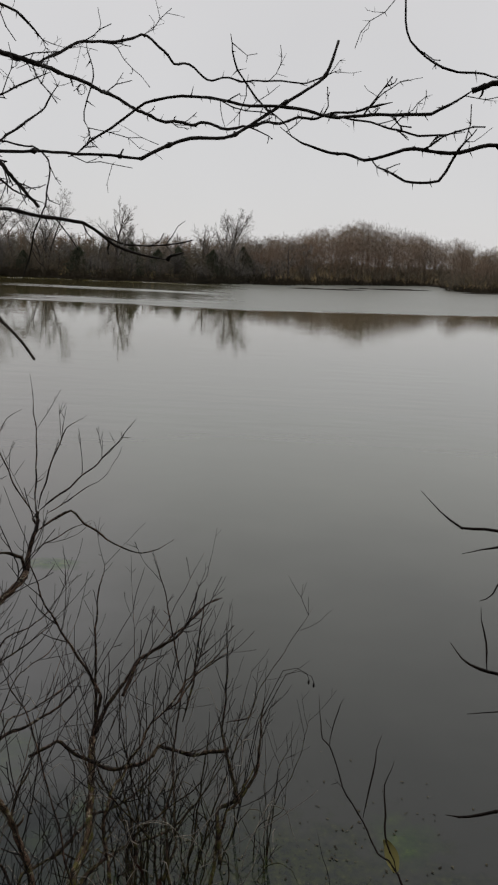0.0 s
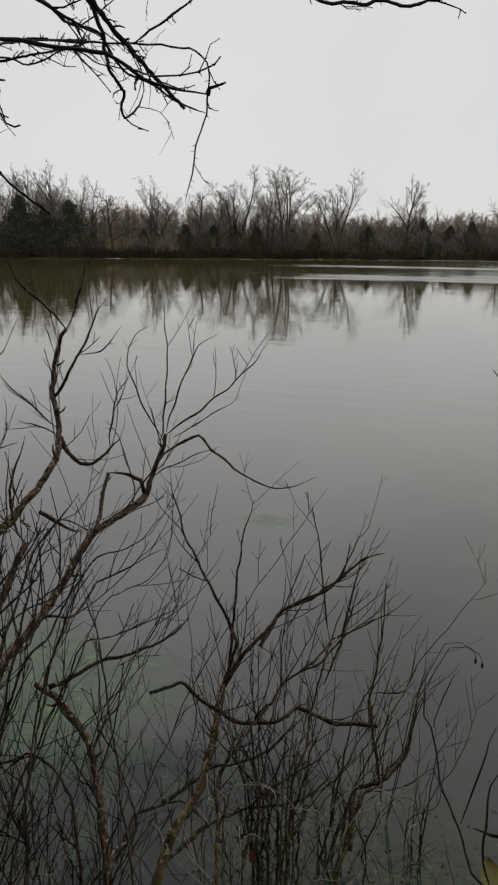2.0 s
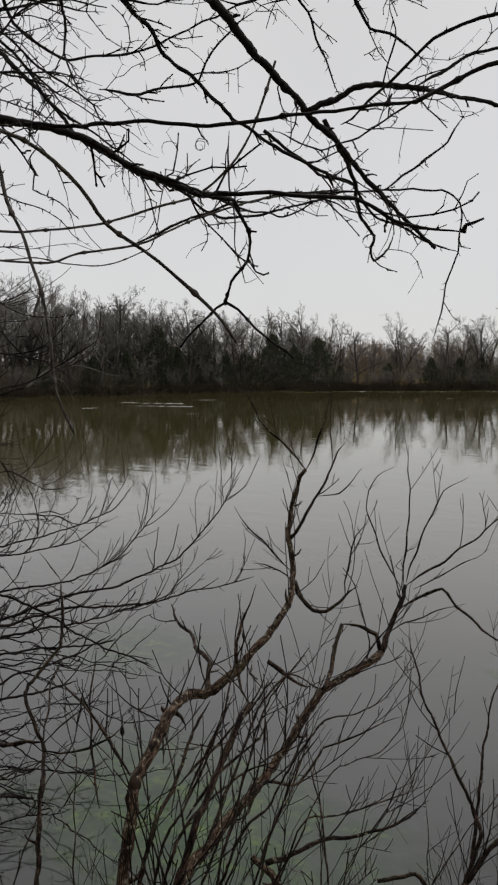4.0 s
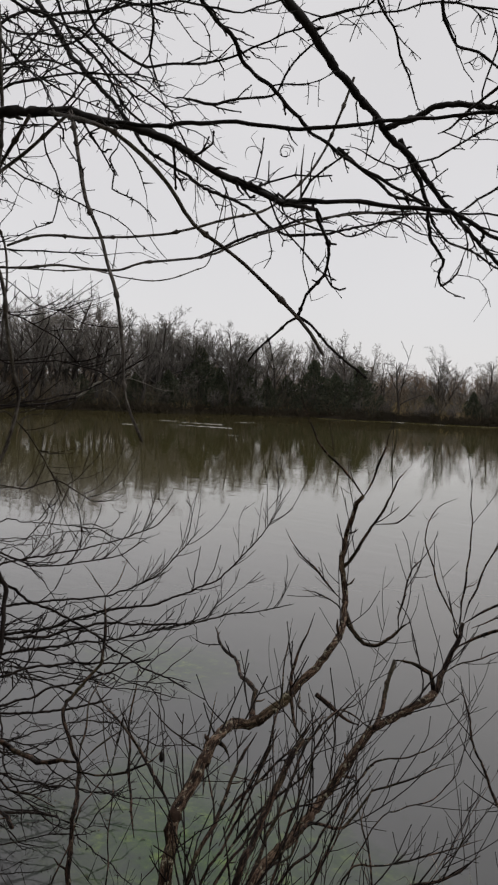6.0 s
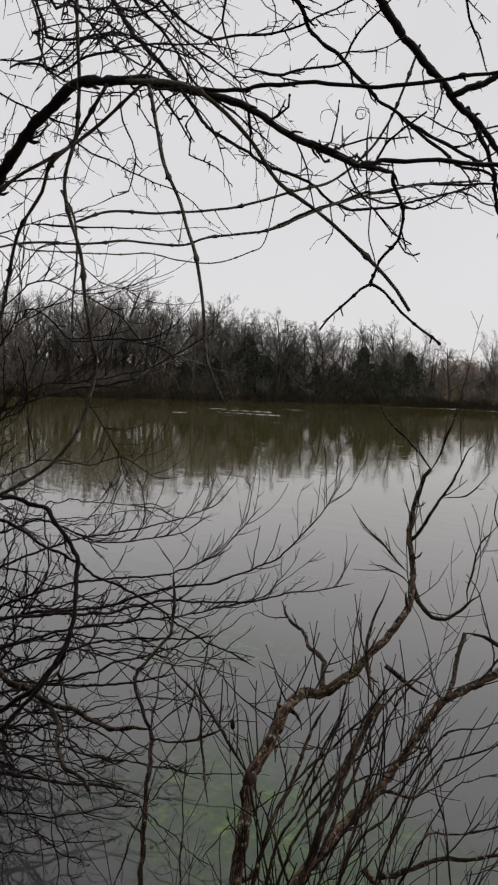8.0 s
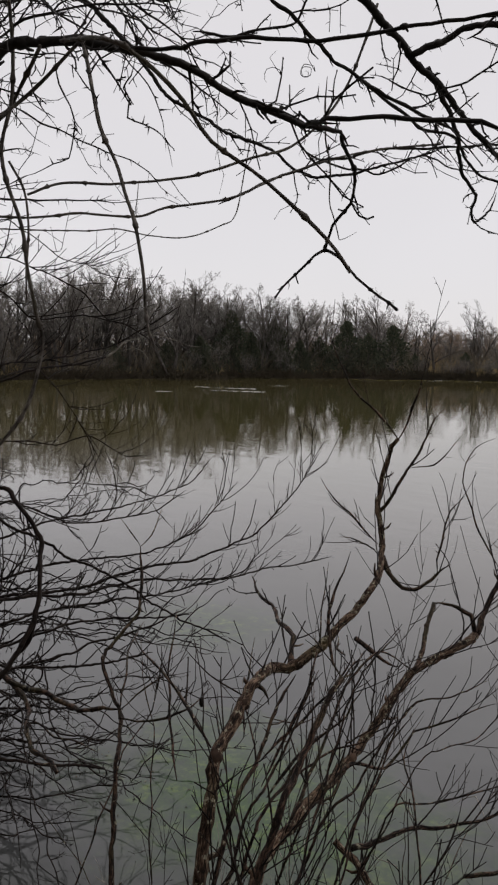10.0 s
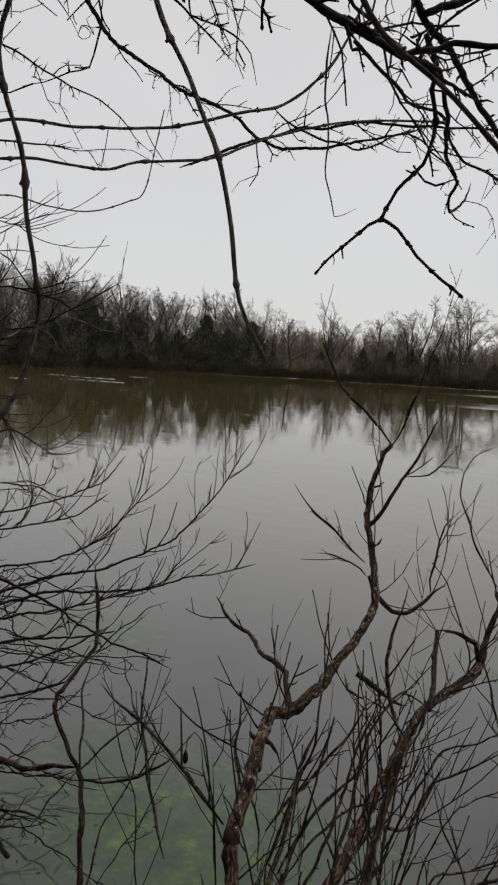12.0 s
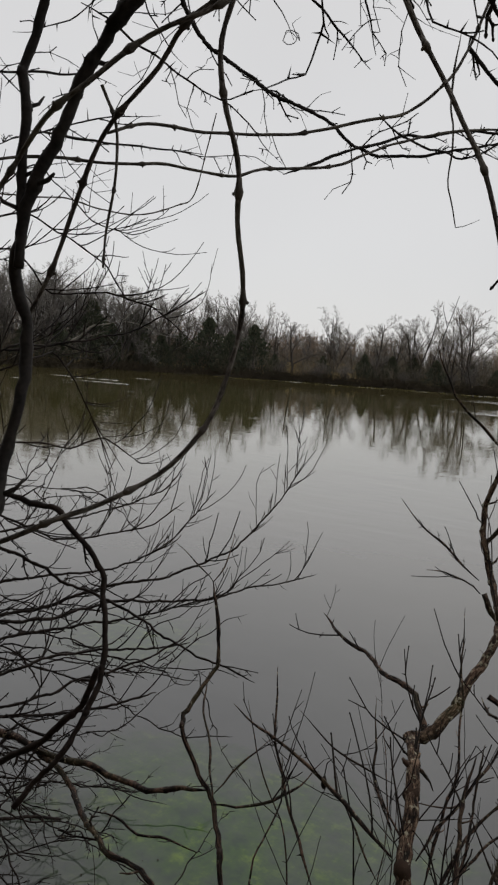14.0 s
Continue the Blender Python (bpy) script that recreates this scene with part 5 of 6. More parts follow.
limb(X_, "stem", [(-1.463, 1.639, -0.250), (-1.443, 1.619, 0.518), (-1.463, 1.639, 1.287), (-1.472, 1.709, 1.355), (-1.470, 1.767, 1.405), (-1.507, 1.818, 1.486)], 3.7, 1.7, "few")
limb(X_, "stem", [(-1.415, 1.718, -0.250), (-1.395, 1.698, 0.507), (-1.415, 1.718, 1.265), (-1.478, 1.776, 1.359), (-1.570, 1.814, 1.467), (-1.625, 1.853, 1.556)], 3.8, 1.4, "few")
limb(X_, "branch", [(-1.205, 1.731, 1.410), (-1.253, 1.748, 1.425), (-1.327, 1.765, 1.460), (-1.411, 1.799, 1.476), (-1.513, 1.824, 1.502), (-1.600, 1.844, 1.513), (-1.674, 1.870, 1.525)], 5.6, 2.8, "few")

limb(L_, "stem", [(-4.90, 2.47, -0.10), (-3.75, 2.05, 1.51), (-2.61, 1.64, 1.93), (-2.46, 1.71, 1.95), (-2.35, 1.72, 1.94), (-2.23, 1.73, 1.94), (-2.15, 1.76, 1.92), (-2.09, 1.77, 1.87), (-2.03, 1.77, 1.79), (-1.99, 1.75, 1.71), (-1.96, 1.72, 1.62), (-1.94, 1.68, 1.54), (-1.94, 1.63, 1.47), (-1.96, 1.58, 1.40), (-1.99, 1.55, 1.35), (-2.01, 1.51, 1.30)], 13.2, 6.5, "thorn")
limb(L_, "branch", [(-1.98, 1.73, 1.57), (-2.02, 1.72, 1.47), (-2.08, 1.70, 1.40), (-2.15, 1.70, 1.33), (-2.25, 1.67, 1.26), (-2.36, 1.62, 1.18)], 8.6, 8.4, "few")
limb(L_, "stem", [(-4.90, 1.97, -0.10), (-4.01, 1.99, 1.36), (-3.11, 2.01, 1.75), (-2.92, 2.21, 1.61), (-2.83, 2.29, 1.55), (-2.73, 2.36, 1.49), (-2.63, 2.44, 1.44), (-2.53, 2.51, 1.38), (-2.43, 2.59, 1.30), (-2.35, 2.65, 1.24), (-2.26, 2.72, 1.20), (-2.17, 2.78, 1.15)], 15.8, 3.3, "thorn")
limb(L_, "stem", [(-4.90, 1.92, -0.10), (-4.19, 2.09, 0.87), (-3.48, 2.27, 1.14), (-3.34, 2.58, 1.14), (-3.25, 2.79, 1.13), (-3.14, 3.03, 1.17), (-2.97, 3.27, 1.17), (-2.85, 3.48, 1.16), (-2.78, 3.67, 1.19), (-2.71, 3.83, 1.19), (-2.59, 4.03, 1.23)], 15.2, 3.0, "mid")
limb(L_, "stem", [(-4.90, 2.13, -0.10), (-4.03, 2.09, 0.76), (-3.16, 2.06, 1.00), (-3.04, 2.34, 1.06), (-2.97, 2.50, 1.10), (-2.87, 2.67, 1.12), (-2.74, 2.84, 1.11), (-2.64, 2.98, 1.12)], 13.9, 3.7, "mid")
limb(L_, "stem", [(-4.90, 2.40, -0.10), (-4.00, 2.25, 0.70), (-3.10, 2.09, 0.93), (-2.99, 2.30, 0.96), (-2.90, 2.44, 1.00), (-2.80, 2.61, 1.05), (-2.69, 2.76, 1.10), (-2.59, 2.91, 1.18)], 13.9, 3.6, "thorn")
limb(L_, "stem", [(-4.90, 2.50, -0.10), (-3.89, 2.21, 0.79), (-2.87, 1.93, 1.04), (-2.79, 2.13, 1.05), (-2.69, 2.30, 1.03), (-2.60, 2.47, 1.03), (-2.51, 2.63, 1.06)], 10.5, 4.5, "few")
limb(L_, "stem", [(-4.90, 2.31, -0.10), (-4.36, 2.41, 0.84), (-3.81, 2.51, 1.10), (-3.65, 2.84, 1.20), (-3.51, 3.06, 1.22), (-3.34, 3.29, 1.24), (-3.18, 3.52, 1.37), (-3.06, 3.73, 1.64)], 14.0, 2.9, "mid")
limb(L_, "stem", [(-4.90, 2.03, -0.10), (-4.31, 2.31, 0.80), (-3.73, 2.59, 1.05), (-3.52, 2.94, 1.07), (-3.35, 3.22, 1.16), (-3.14, 3.48, 1.21), (-2.92, 3.75, 1.36), (-2.79, 3.96, 1.62), (-2.74, 4.08, 1.81)], 15.4, 3.0, "mid")
limb(L_, "stem", [(-4.90, 1.90, -0.10), (-4.34, 2.19, 1.02), (-3.79, 2.48, 1.32), (-3.64, 2.82, 1.45), (-3.52, 3.06, 1.48), (-3.38, 3.30, 1.54), (-3.24, 3.52, 1.63), (-3.20, 3.65, 1.77)], 12.3, 2.9, "mid")
limb(L_, "stem", [(-4.90, 2.05, -0.10), (-4.24, 2.20, 0.72), (-3.59, 2.36, 0.94), (-3.44, 2.67, 1.02), (-3.28, 2.92, 1.05), (-3.07, 3.19, 1.09), (-2.79, 3.49, 1.20), (-2.77, 3.59, 1.30)], 14.7, 2.8, "mid")
limb(L_, "stem", [(-4.90, 2.34, -0.10), (-4.24, 2.36, 0.34), (-3.59, 2.37, 0.28), (-3.38, 2.66, 0.20), (-3.31, 2.80, 0.17), (-3.25, 2.91, 0.13)], 12.9, 7.5, "")
limb(L_, "stem", [(-4.90, 2.50, -0.10), (-3.84, 2.27, 1.79), (-2.79, 2.04, 2.29), (-2.74, 2.21, 2.33), (-2.66, 2.40, 2.37), (-2.61, 2.53, 2.41), (-2.56, 2.66, 2.49), (-2.50, 2.79, 2.58)], 8.4, 2.5, "mid")
limb(L_, "stem", [(-4.90, 2.39, -0.10), (-3.80, 2.18, 2.05), (-2.70, 1.98, 2.61), (-2.66, 2.16, 2.50), (-2.60, 2.35, 2.52), (-2.54, 2.51, 2.49), (-2.50, 2.63, 2.42)], 5.8, 2.5, "mid")
limb(L_, "stem", [(-4.90, 2.10, -0.10), (-3.80, 2.04, 2.13), (-2.70, 1.98, 2.71), (-2.66, 2.20, 2.69), (-2.64, 2.37, 2.62), (-2.64, 2.50, 2.51), (-2.63, 2.63, 2.54)], 5.8, 2.5, "mid")
limb(L_, "stem", [(-4.90, 1.91, -0.10), (-3.75, 1.92, 1.76), (-2.61, 1.94, 2.25), (-2.60, 2.12, 2.31), (-2.61, 2.23, 2.22), (-2.62, 2.33, 2.10), (-2.61, 2.44, 1.91)], 5.6, 2.5, "mid")
limb(L_, "stem", [(-4.90, 1.98, -0.10), (-3.78, 2.00, 1.58), (-2.66, 2.02, 2.02), (-2.61, 2.22, 2.00), (-2.60, 2.37, 2.03), (-2.55, 2.51, 1.94)], 5.8, 2.5, "mid")
limb(L_, "stem", [(-4.90, 2.26, -0.10), (-3.74, 2.10, 2.22), (-2.58, 1.95, 2.83), (-2.57, 2.09, 2.81), (-2.55, 2.22, 2.73), (-2.51, 2.36, 2.71), (-2.48, 2.48, 2.76)], 4.5, 1.9, "mid")
limb(L_, "stem", [(-4.90, 2.48, -0.10), (-3.97, 2.37, 1.33), (-3.05, 2.25, 1.71), (-2.94, 2.47, 1.60), (-2.87, 2.67, 1.59), (-2.78, 2.87, 1.62), (-2.73, 3.03, 1.71)], 9.3, 2.8, "mid")

limb(T_, "trunk", [(-2.25, 1.00, 0.20), (-2.10, 1.05, 1.10), (-1.74, 1.18, 1.98), (-1.75, 1.22, 2.11), (-1.75, 1.24, 2.21), (-1.75, 1.26, 2.30), (-1.76, 1.26, 2.38), (-1.77, 1.25, 2.47), (-1.75, 1.24, 2.54), (-1.73, 1.25, 2.59), (-1.70, 1.26, 2.66), (-1.66, 1.27, 2.75), (-1.61, 1.28, 2.83), (-1.57, 1.29, 2.87), (-1.53, 1.30, 2.91)], 11.1, 9.9, "")
limb(T_, "limb", [(-1.75, 1.24, 2.46), (-1.75, 1.24, 2.62), (-1.75, 1.24, 2.71), (-1.76, 1.24, 2.77), (-1.75, 1.25, 2.83), (-1.73, 1.26, 2.91)], 8.3, 8.0, "")
limb(T_, "limb", [(-1.61, 1.28, 2.83), (-1.57, 1.29, 2.87), (-1.53, 1.30, 2.91), (-1.42, 1.31, 2.96), (-1.37, 1.34, 2.99), (-1.29, 1.42, 3.00), (-1.22, 1.49, 2.98), (-1.14, 1.55, 2.96), (-1.08, 1.60, 2.92), (-1.02, 1.67, 2.88), (-0.95, 1.74, 2.84), (-0.91, 1.81, 2.83), (-0.91, 1.84, 2.81)], 13.0, 4.9, "over")
limb(T_, "branch", [(-0.92, 1.83, 2.83), (-0.94, 1.87, 2.82), (-0.95, 1.92, 2.78), (-0.98, 1.95, 2.72), (-1.03, 1.95, 2.67), (-1.07, 1.97, 2.62)], 4.3, 3.4, "")
limb(T_, "branch", [(-1.07, 1.97, 2.62), (-1.12, 1.95, 2.58), (-1.18, 1.92, 2.51)], 3.4, 2.4, "")
limb(T_, "branch", [(-1.07, 1.97, 2.62), (-1.04, 1.99, 2.60), (-1.01, 2.02, 2.55), (-0.93, 2.07, 2.48)], 3.7, 2.7, "")
limb(T_, "branch", [(-1.03, 2.02, 2.73), (-1.00, 2.01, 2.70), (-0.96, 2.01, 2.69)], 2.7, 2.0, "")
limb(T_, "limb", [(-1.39, 2.06, 3.65), (-1.40, 2.24, 3.59), (-1.40, 2.39, 3.54), (-1.40, 2.55, 3.47), (-1.39, 2.64, 3.42), (-1.33, 2.73, 3.32), (-1.27, 2.82, 3.23), (-1.23, 2.90, 3.15), (-1.19, 2.99, 3.07), (-1.14, 3.09, 2.99), (-1.07, 3.19, 2.89)], 16.9, 6.4, "over")
limb(T_, "limb", [(-1.33, 2.72, 3.32), (-1.25, 2.77, 3.36), (-1.19, 2.80, 3.39), (-1.11, 2.85, 3.40), (-0.99, 2.93, 3.38)], 11.2, 9.6, "over")
limb(T_, "branch", [(-1.31, 1.43, 3.00), (-1.21, 1.48, 2.98), (-1.07, 1.50, 2.95), (-0.98, 1.49, 2.94), (-0.83, 1.57, 2.93), (-0.65, 1.68, 2.93), (-0.53, 1.73, 2.94), (-0.44, 1.77, 2.94)], 4.9, 3.2, "")
limb(T_, "branch", [(-1.52, 1.97, 3.61), (-1.52, 2.04, 3.53), (-1.49, 2.13, 3.46), (-1.49, 2.18, 3.40), (-1.44, 2.26, 3.34), (-1.40, 2.35, 3.27), (-1.38, 2.39, 3.23), (-1.32, 2.47, 3.18), (-1.27, 2.53, 3.14), (-1.21, 2.60, 3.09), (-1.12, 2.68, 3.04)], 6.9, 4.5, "over")
limb(T_, "branch", [(-3.07, 2.28, 4.38), (-2.63, 2.36, 3.79), (-2.48, 2.42, 3.62), (-2.63, 2.70, 3.58), (-2.57, 2.79, 3.46), (-2.48, 2.87, 3.39), (-2.39, 2.92, 3.33), (-2.28, 2.97, 3.27), (-2.17, 3.02, 3.21), (-2.09, 3.05, 3.14), (-2.01, 3.06, 3.10), (-1.89, 3.11, 3.09), (-1.70, 3.20, 3.13), (-1.52, 3.27, 3.17)], 12.2, 3.8, "over")
limb(T_, "limb", [(-1.01, 1.66, 2.88), (-0.95, 1.75, 2.84), (-0.83, 1.66, 2.81), (-0.79, 1.68, 2.80), (-0.74, 1.71, 2.81), (-0.66, 1.75, 2.80), (-0.58, 1.79, 2.79), (-0.54, 1.81, 2.76), (-0.51, 1.82, 2.74), (-0.45, 1.83, 2.72), (-0.38, 1.86, 2.71)], 5.8, 3.5, "few")
limb(T_, "branch", [(-0.38, 1.86, 2.71), (-0.37, 1.85, 2.72), (-0.34, 1.86, 2.73)], 5.5, 2.0, "")
limb(T_, "branch", [(-2.12, 2.64, 2.94), (-2.01, 2.76, 3.02), (-1.84, 2.92, 3.11), (-1.63, 3.10, 3.15), (-1.34, 3.30, 3.16), (-1.16, 3.42, 3.15), (-1.10, 3.48, 3.11), (-1.11, 3.51, 3.02), (-1.13, 3.54, 2.92), (-1.19, 3.55, 2.80), (-1.22, 3.57, 2.68), (-1.26, 3.58, 2.57)], 5.7, 3.0, "few")
limb(T_, "branch", [(-1.22, 3.06, 3.10), (-1.16, 3.14, 3.17), (-1.11, 3.20, 3.23), (-1.06, 3.26, 3.29), (-1.01, 3.31, 3.40)], 5.3, 3.4, "few")
limb(T_, "branch", [(-1.61, 2.85, 3.34), (-1.54, 2.98, 3.26), (-1.49, 3.09, 3.20), (-1.42, 3.20, 3.17), (-1.41, 3.28, 3.10), (-1.34, 3.38, 3.03), (-1.22, 3.50, 2.96), (-1.16, 3.59, 2.93)], 6.6, 3.6, "thorn")
limb(T_, "branch", [(-1.42, 2.97, 3.37), (-1.40, 3.10, 3.23), (-1.40, 3.17, 3.17), (-1.43, 3.24, 3.08), (-1.40, 3.33, 2.99), (-1.45, 3.37, 2.96), (-1.46, 3.43, 2.91), (-1.43, 3.50, 2.95), (-1.43, 3.54, 3.03)], 9.9, 3.7, "thorn")
limb(T_, "branch", [(-1.88, 2.82, 3.16), (-1.84, 2.89, 3.11), (-1.70, 3.05, 3.07), (-1.54, 3.17, 3.12), (-1.47, 3.25, 3.08), (-1.33, 3.36, 3.07)], 4.5, 2.3, "thorn")
limb(T_, "branch", [(-1.90, 1.50, 3.50), (-1.71, 1.45, 3.20), (-1.64, 1.59, 3.25), (-1.59, 1.71, 3.23), (-1.56, 1.81, 3.22), (-1.55, 1.90, 3.13)], 4.6, 2.0, "over")
limb(T_, "branch", [(-1.90, 1.50, 3.50), (-1.76, 1.50, 3.31), (-1.70, 1.59, 3.38), (-1.65, 1.71, 3.36), (-1.62, 1.83, 3.29), (-1.56, 1.97, 3.21), (-1.55, 2.08, 3.05)], 4.8, 2.1, "over")
limb(T_, "branch", [(-1.78, 1.68, 3.56), (-1.80, 1.79, 3.43), (-1.78, 1.89, 3.36), (-1.77, 2.00, 3.26), (-1.71, 2.14, 3.17), (-1.65, 2.26, 3.09)], 5.2, 2.3, "over")
limb(T_, "branch", [(-1.90, 1.50, 3.50), (-1.80, 1.52, 3.45), (-1.76, 1.67, 3.41), (-1.68, 1.79, 3.45), (-1.54, 1.96, 3.50), (-1.43, 2.11, 3.50), (-1.25, 2.24, 3.58)], 5.0, 2.2, "over")
limb(T_, "branch", [(-1.90, 1.50, 3.50), (-1.65, 1.41, 3.10), (-1.59, 1.52, 3.24), (-1.55, 1.59, 3.37)], 4.4, 1.9, "over")
limb(T_, "branch", [(-1.79, 1.81, 3.62), (-1.83, 1.90, 3.48), (-1.77, 2.05, 3.41), (-1.60, 2.23, 3.45), (-1.45, 2.35, 3.54), (-1.26, 2.48, 3.61)], 5.4, 2.3, "over")
limb(T_, "branch", [(-1.19, 1.54, 3.33), (-1.23, 1.61, 3.25), (-1.28, 1.64, 3.19), (-1.31, 1.72, 3.10)], 4.0, 1.8, "over")
limb(T_, "branch", [(-1.70, 2.12, 3.32), (-1.62, 2.23, 3.32), (-1.50, 2.36, 3.37), (-1.44, 2.39, 3.48), (-1.32, 2.46, 3.58)], 5.4, 2.3, "over")
limb(T_, "branch", [(-1.21, 2.40, 3.69), (-1.22, 2.47, 3.63), (-1.21, 2.55, 3.56), (-1.21, 2.63, 3.46), (-1.19, 2.72, 3.34)], 4.6, 2.8, "over")
limb(T_, "branch", [(-1.05, 2.51, 3.69), (-1.06, 2.57, 3.62), (-1.07, 2.61, 3.57), (-1.06, 2.68, 3.51), (-1.01, 2.73, 3.50), (-0.93, 2.82, 3.42)], 5.5, 3.8, "over")
limb(T_, "branch", [(-1.30, 2.42, 3.56), (-1.22, 2.50, 3.59), (-1.09, 2.61, 3.62), (-0.91, 2.75, 3.60)], 2.7, 3.8, "over")
limb(T_, "branch", [(-1.35, 2.53, 3.22), (-1.33, 2.57, 3.22), (-1.24, 2.67, 3.17), (-1.14, 2.75, 3.21), (-1.03, 2.80, 3.28), (-0.93, 2.85, 3.34)], 2.7, 3.8, "over")
limb(T_, "branch", [(-1.42, 2.31, 3.59), (-1.37, 2.40, 3.58), (-1.27, 2.50, 3.62), (-1.18, 2.54, 3.71)], 2.7, 3.8, "over")

limb(O_, "limb", [(-1.00, 2.93, 3.38), (-0.97, 3.03, 3.39), (-0.85, 3.17, 3.36), (-0.80, 3.30, 3.35), (-0.70, 3.44, 3.32), (-0.60, 3.55, 3.30), (-0.44, 3.63, 3.31), (-0.30, 3.71, 3.31), (-0.11, 3.75, 3.35), (0.09, 3.78, 3.39), (0.26, 3.76, 3.42), (0.42, 3.74, 3.46)], 7.7, 5.2, "thorn")
limb(O_, "limb", [(-0.44, 1.77, 2.94), (-0.40, 1.81, 2.97), (-0.33, 1.84, 3.00), (-0.25, 1.88, 3.01), (-0.20, 1.91, 3.04), (-0.12, 1.95, 3.10), (-0.05, 1.99, 3.15), (-0.00, 2.03, 3.20), (0.03, 2.06, 3.29)], 4.4, 3.6, "node")
limb(O_, "branch", [(-0.62, 1.80, 2.94), (-0.60, 1.81, 2.95), (-0.55, 1.83, 3.00), (-0.48, 1.84, 3.05), (-0.44, 1.85, 3.08), (-0.36, 1.87, 3.10), (-0.24, 1.90, 3.10), (-0.12, 1.95, 3.10), (-0.03, 2.00, 3.10), (0.04, 2.05, 3.10), (0.14, 2.09, 3.12), (0.30, 2.12, 3.13), (0.41, 2.14, 3.20)], 2.7, 5.0, "few")
limb(O_, "branch", [(-0.99, 2.84, 3.36), (-0.91, 2.93, 3.43), (-0.82, 3.01, 3.48), (-0.65, 3.11, 3.54), (-0.58, 3.19, 3.52), (-0.54, 3.27, 3.49), (-0.46, 3.34, 3.48), (-0.41, 3.40, 3.46), (-0.22, 3.44, 3.46), (0.01, 3.46, 3.47), (0.15, 3.47, 3.53)], 5.9, 3.0, "thorn")
limb(O_, "branch", [(0.19, 2.03, 3.46), (0.20, 2.05, 3.39), (0.22, 2.07, 3.30), (0.30, 2.08, 3.24), (0.39, 2.06, 3.22), (0.48, 2.04, 3.21)], 2.5, 3.1, "thorn")
limb(O_, "limb", [(-0.11, 2.31, 3.11), (-0.05, 2.32, 3.07), (0.04, 2.32, 3.05), (0.16, 2.31, 3.04), (0.28, 2.30, 3.06), (0.40, 2.28, 3.06), (0.56, 2.24, 3.08)], 3.2, 6.5, "thorn")
limb(O_, "branch", [(0.16, 2.31, 3.04), (0.19, 2.31, 3.01), (0.28, 2.31, 2.97), (0.37, 2.29, 2.98), (0.40, 2.28, 3.03), (0.46, 2.25, 3.12)], 3.2, 4.5, "few")
limb(O_, "branch", [(-0.26, 2.20, 3.33), (-0.24, 2.23, 3.24), (-0.18, 2.26, 3.18), (-0.14, 2.28, 3.15), (-0.09, 2.30, 3.11), (-0.07, 2.31, 3.08)], 3.2, 1.9, "few")
limb(O_, "branch", [(0.01, 2.30, 3.15), (0.15, 2.30, 3.13), (0.30, 2.28, 3.10), (0.42, 2.26, 3.11)], 2.6, 3.2, "few")
limb(O_, "branch", [(-0.62, 2.00, 3.25), (-0.61, 1.99, 3.15), (-0.61, 1.98, 3.05), (-0.60, 1.96, 2.98)], 2.4, 1.4, "thorn")
limb(O_, "trunk", [(2.30, 0.50, 0.20), (2.25, 0.60, 1.20), (2.10, 0.80, 2.20), (2.00, 1.00, 3.00), (1.90, 1.10, 3.90)], 60.0, 35.0, "")
limb(O_, "limb", [(2.10, 0.80, 2.20), (1.70, 1.30, 2.80), (0.81, 2.09, 3.10), (0.56, 2.24, 3.08)], 26.0, 9.0, "")
limb(O_, "limb", [(2.00, 1.00, 3.00), (1.60, 1.40, 3.30), (0.61, 2.04, 3.25), (0.41, 2.14, 3.20)], 20.0, 7.0, "")
limb(O_, "limb", [(2.00, 1.00, 3.00), (1.50, 1.60, 3.20), (0.68, 1.94, 3.23), (0.48, 2.04, 3.21)], 16.0, 6.0, "")

limb(V_, "vine", [(-1.257, 1.413, 2.994), (-1.210, 1.396, 2.909), (-1.150, 1.378, 2.793), (-1.111, 1.380, 2.729), (-1.076, 1.375, 2.668), (-1.038, 1.371, 2.600), (-1.005, 1.362, 2.505), (-0.978, 1.353, 2.407), (-0.934, 1.357, 2.331)], 3.4, 2.5, "node")

limb(V0_, "vine", [(-1.397, 1.325, 3.212), (-1.415, 1.345, 3.080), (-1.427, 1.358, 2.916), (-1.440, 1.333, 2.783), (-1.418, 1.364, 2.640), (-1.418, 1.378, 2.550), (-1.411, 1.393, 2.453), (-1.429, 1.420, 2.389), (-1.438, 1.406, 2.306), (-1.459, 1.379, 2.222), (-1.508, 1.331, 2.146), (-1.574, 1.274, 2.095), (-1.636, 1.238, 2.062), (-1.747, 1.220, 2.007), (-1.860, 1.195, 1.960)], 3.4, 3.8, "node")

limb(V2_, "vine", [(-1.291, 1.385, 2.989), (-0.906, 1.206, 2.848), (-0.861, 1.242, 2.820), (-0.816, 1.287, 2.760), (-0.780, 1.316, 2.696), (-0.712, 1.368, 2.634), (-0.641, 1.428, 2.548), (-0.606, 1.446, 2.495)], 3.2, 2.6, "node")

limb(V3_, "vine", [(-2.034, 1.699, 2.924), (-2.023, 1.740, 2.848), (-2.033, 1.760, 2.753), (-2.058, 1.765, 2.639), (-2.071, 1.771, 2.528)], 3.9, 2.8, "node")

limb(V4_, "vine", [(-1.331, 1.364, 2.984), (-1.472, 1.381, 2.902), (-1.518, 1.347, 2.847), (-1.583, 1.363, 2.794), (-1.672, 1.360, 2.718), (-1.726, 1.373, 2.665), (-1.782, 1.386, 2.584), (-1.840, 1.393, 2.475), (-1.894, 1.391, 2.390)], 3.5, 3.6, "node")

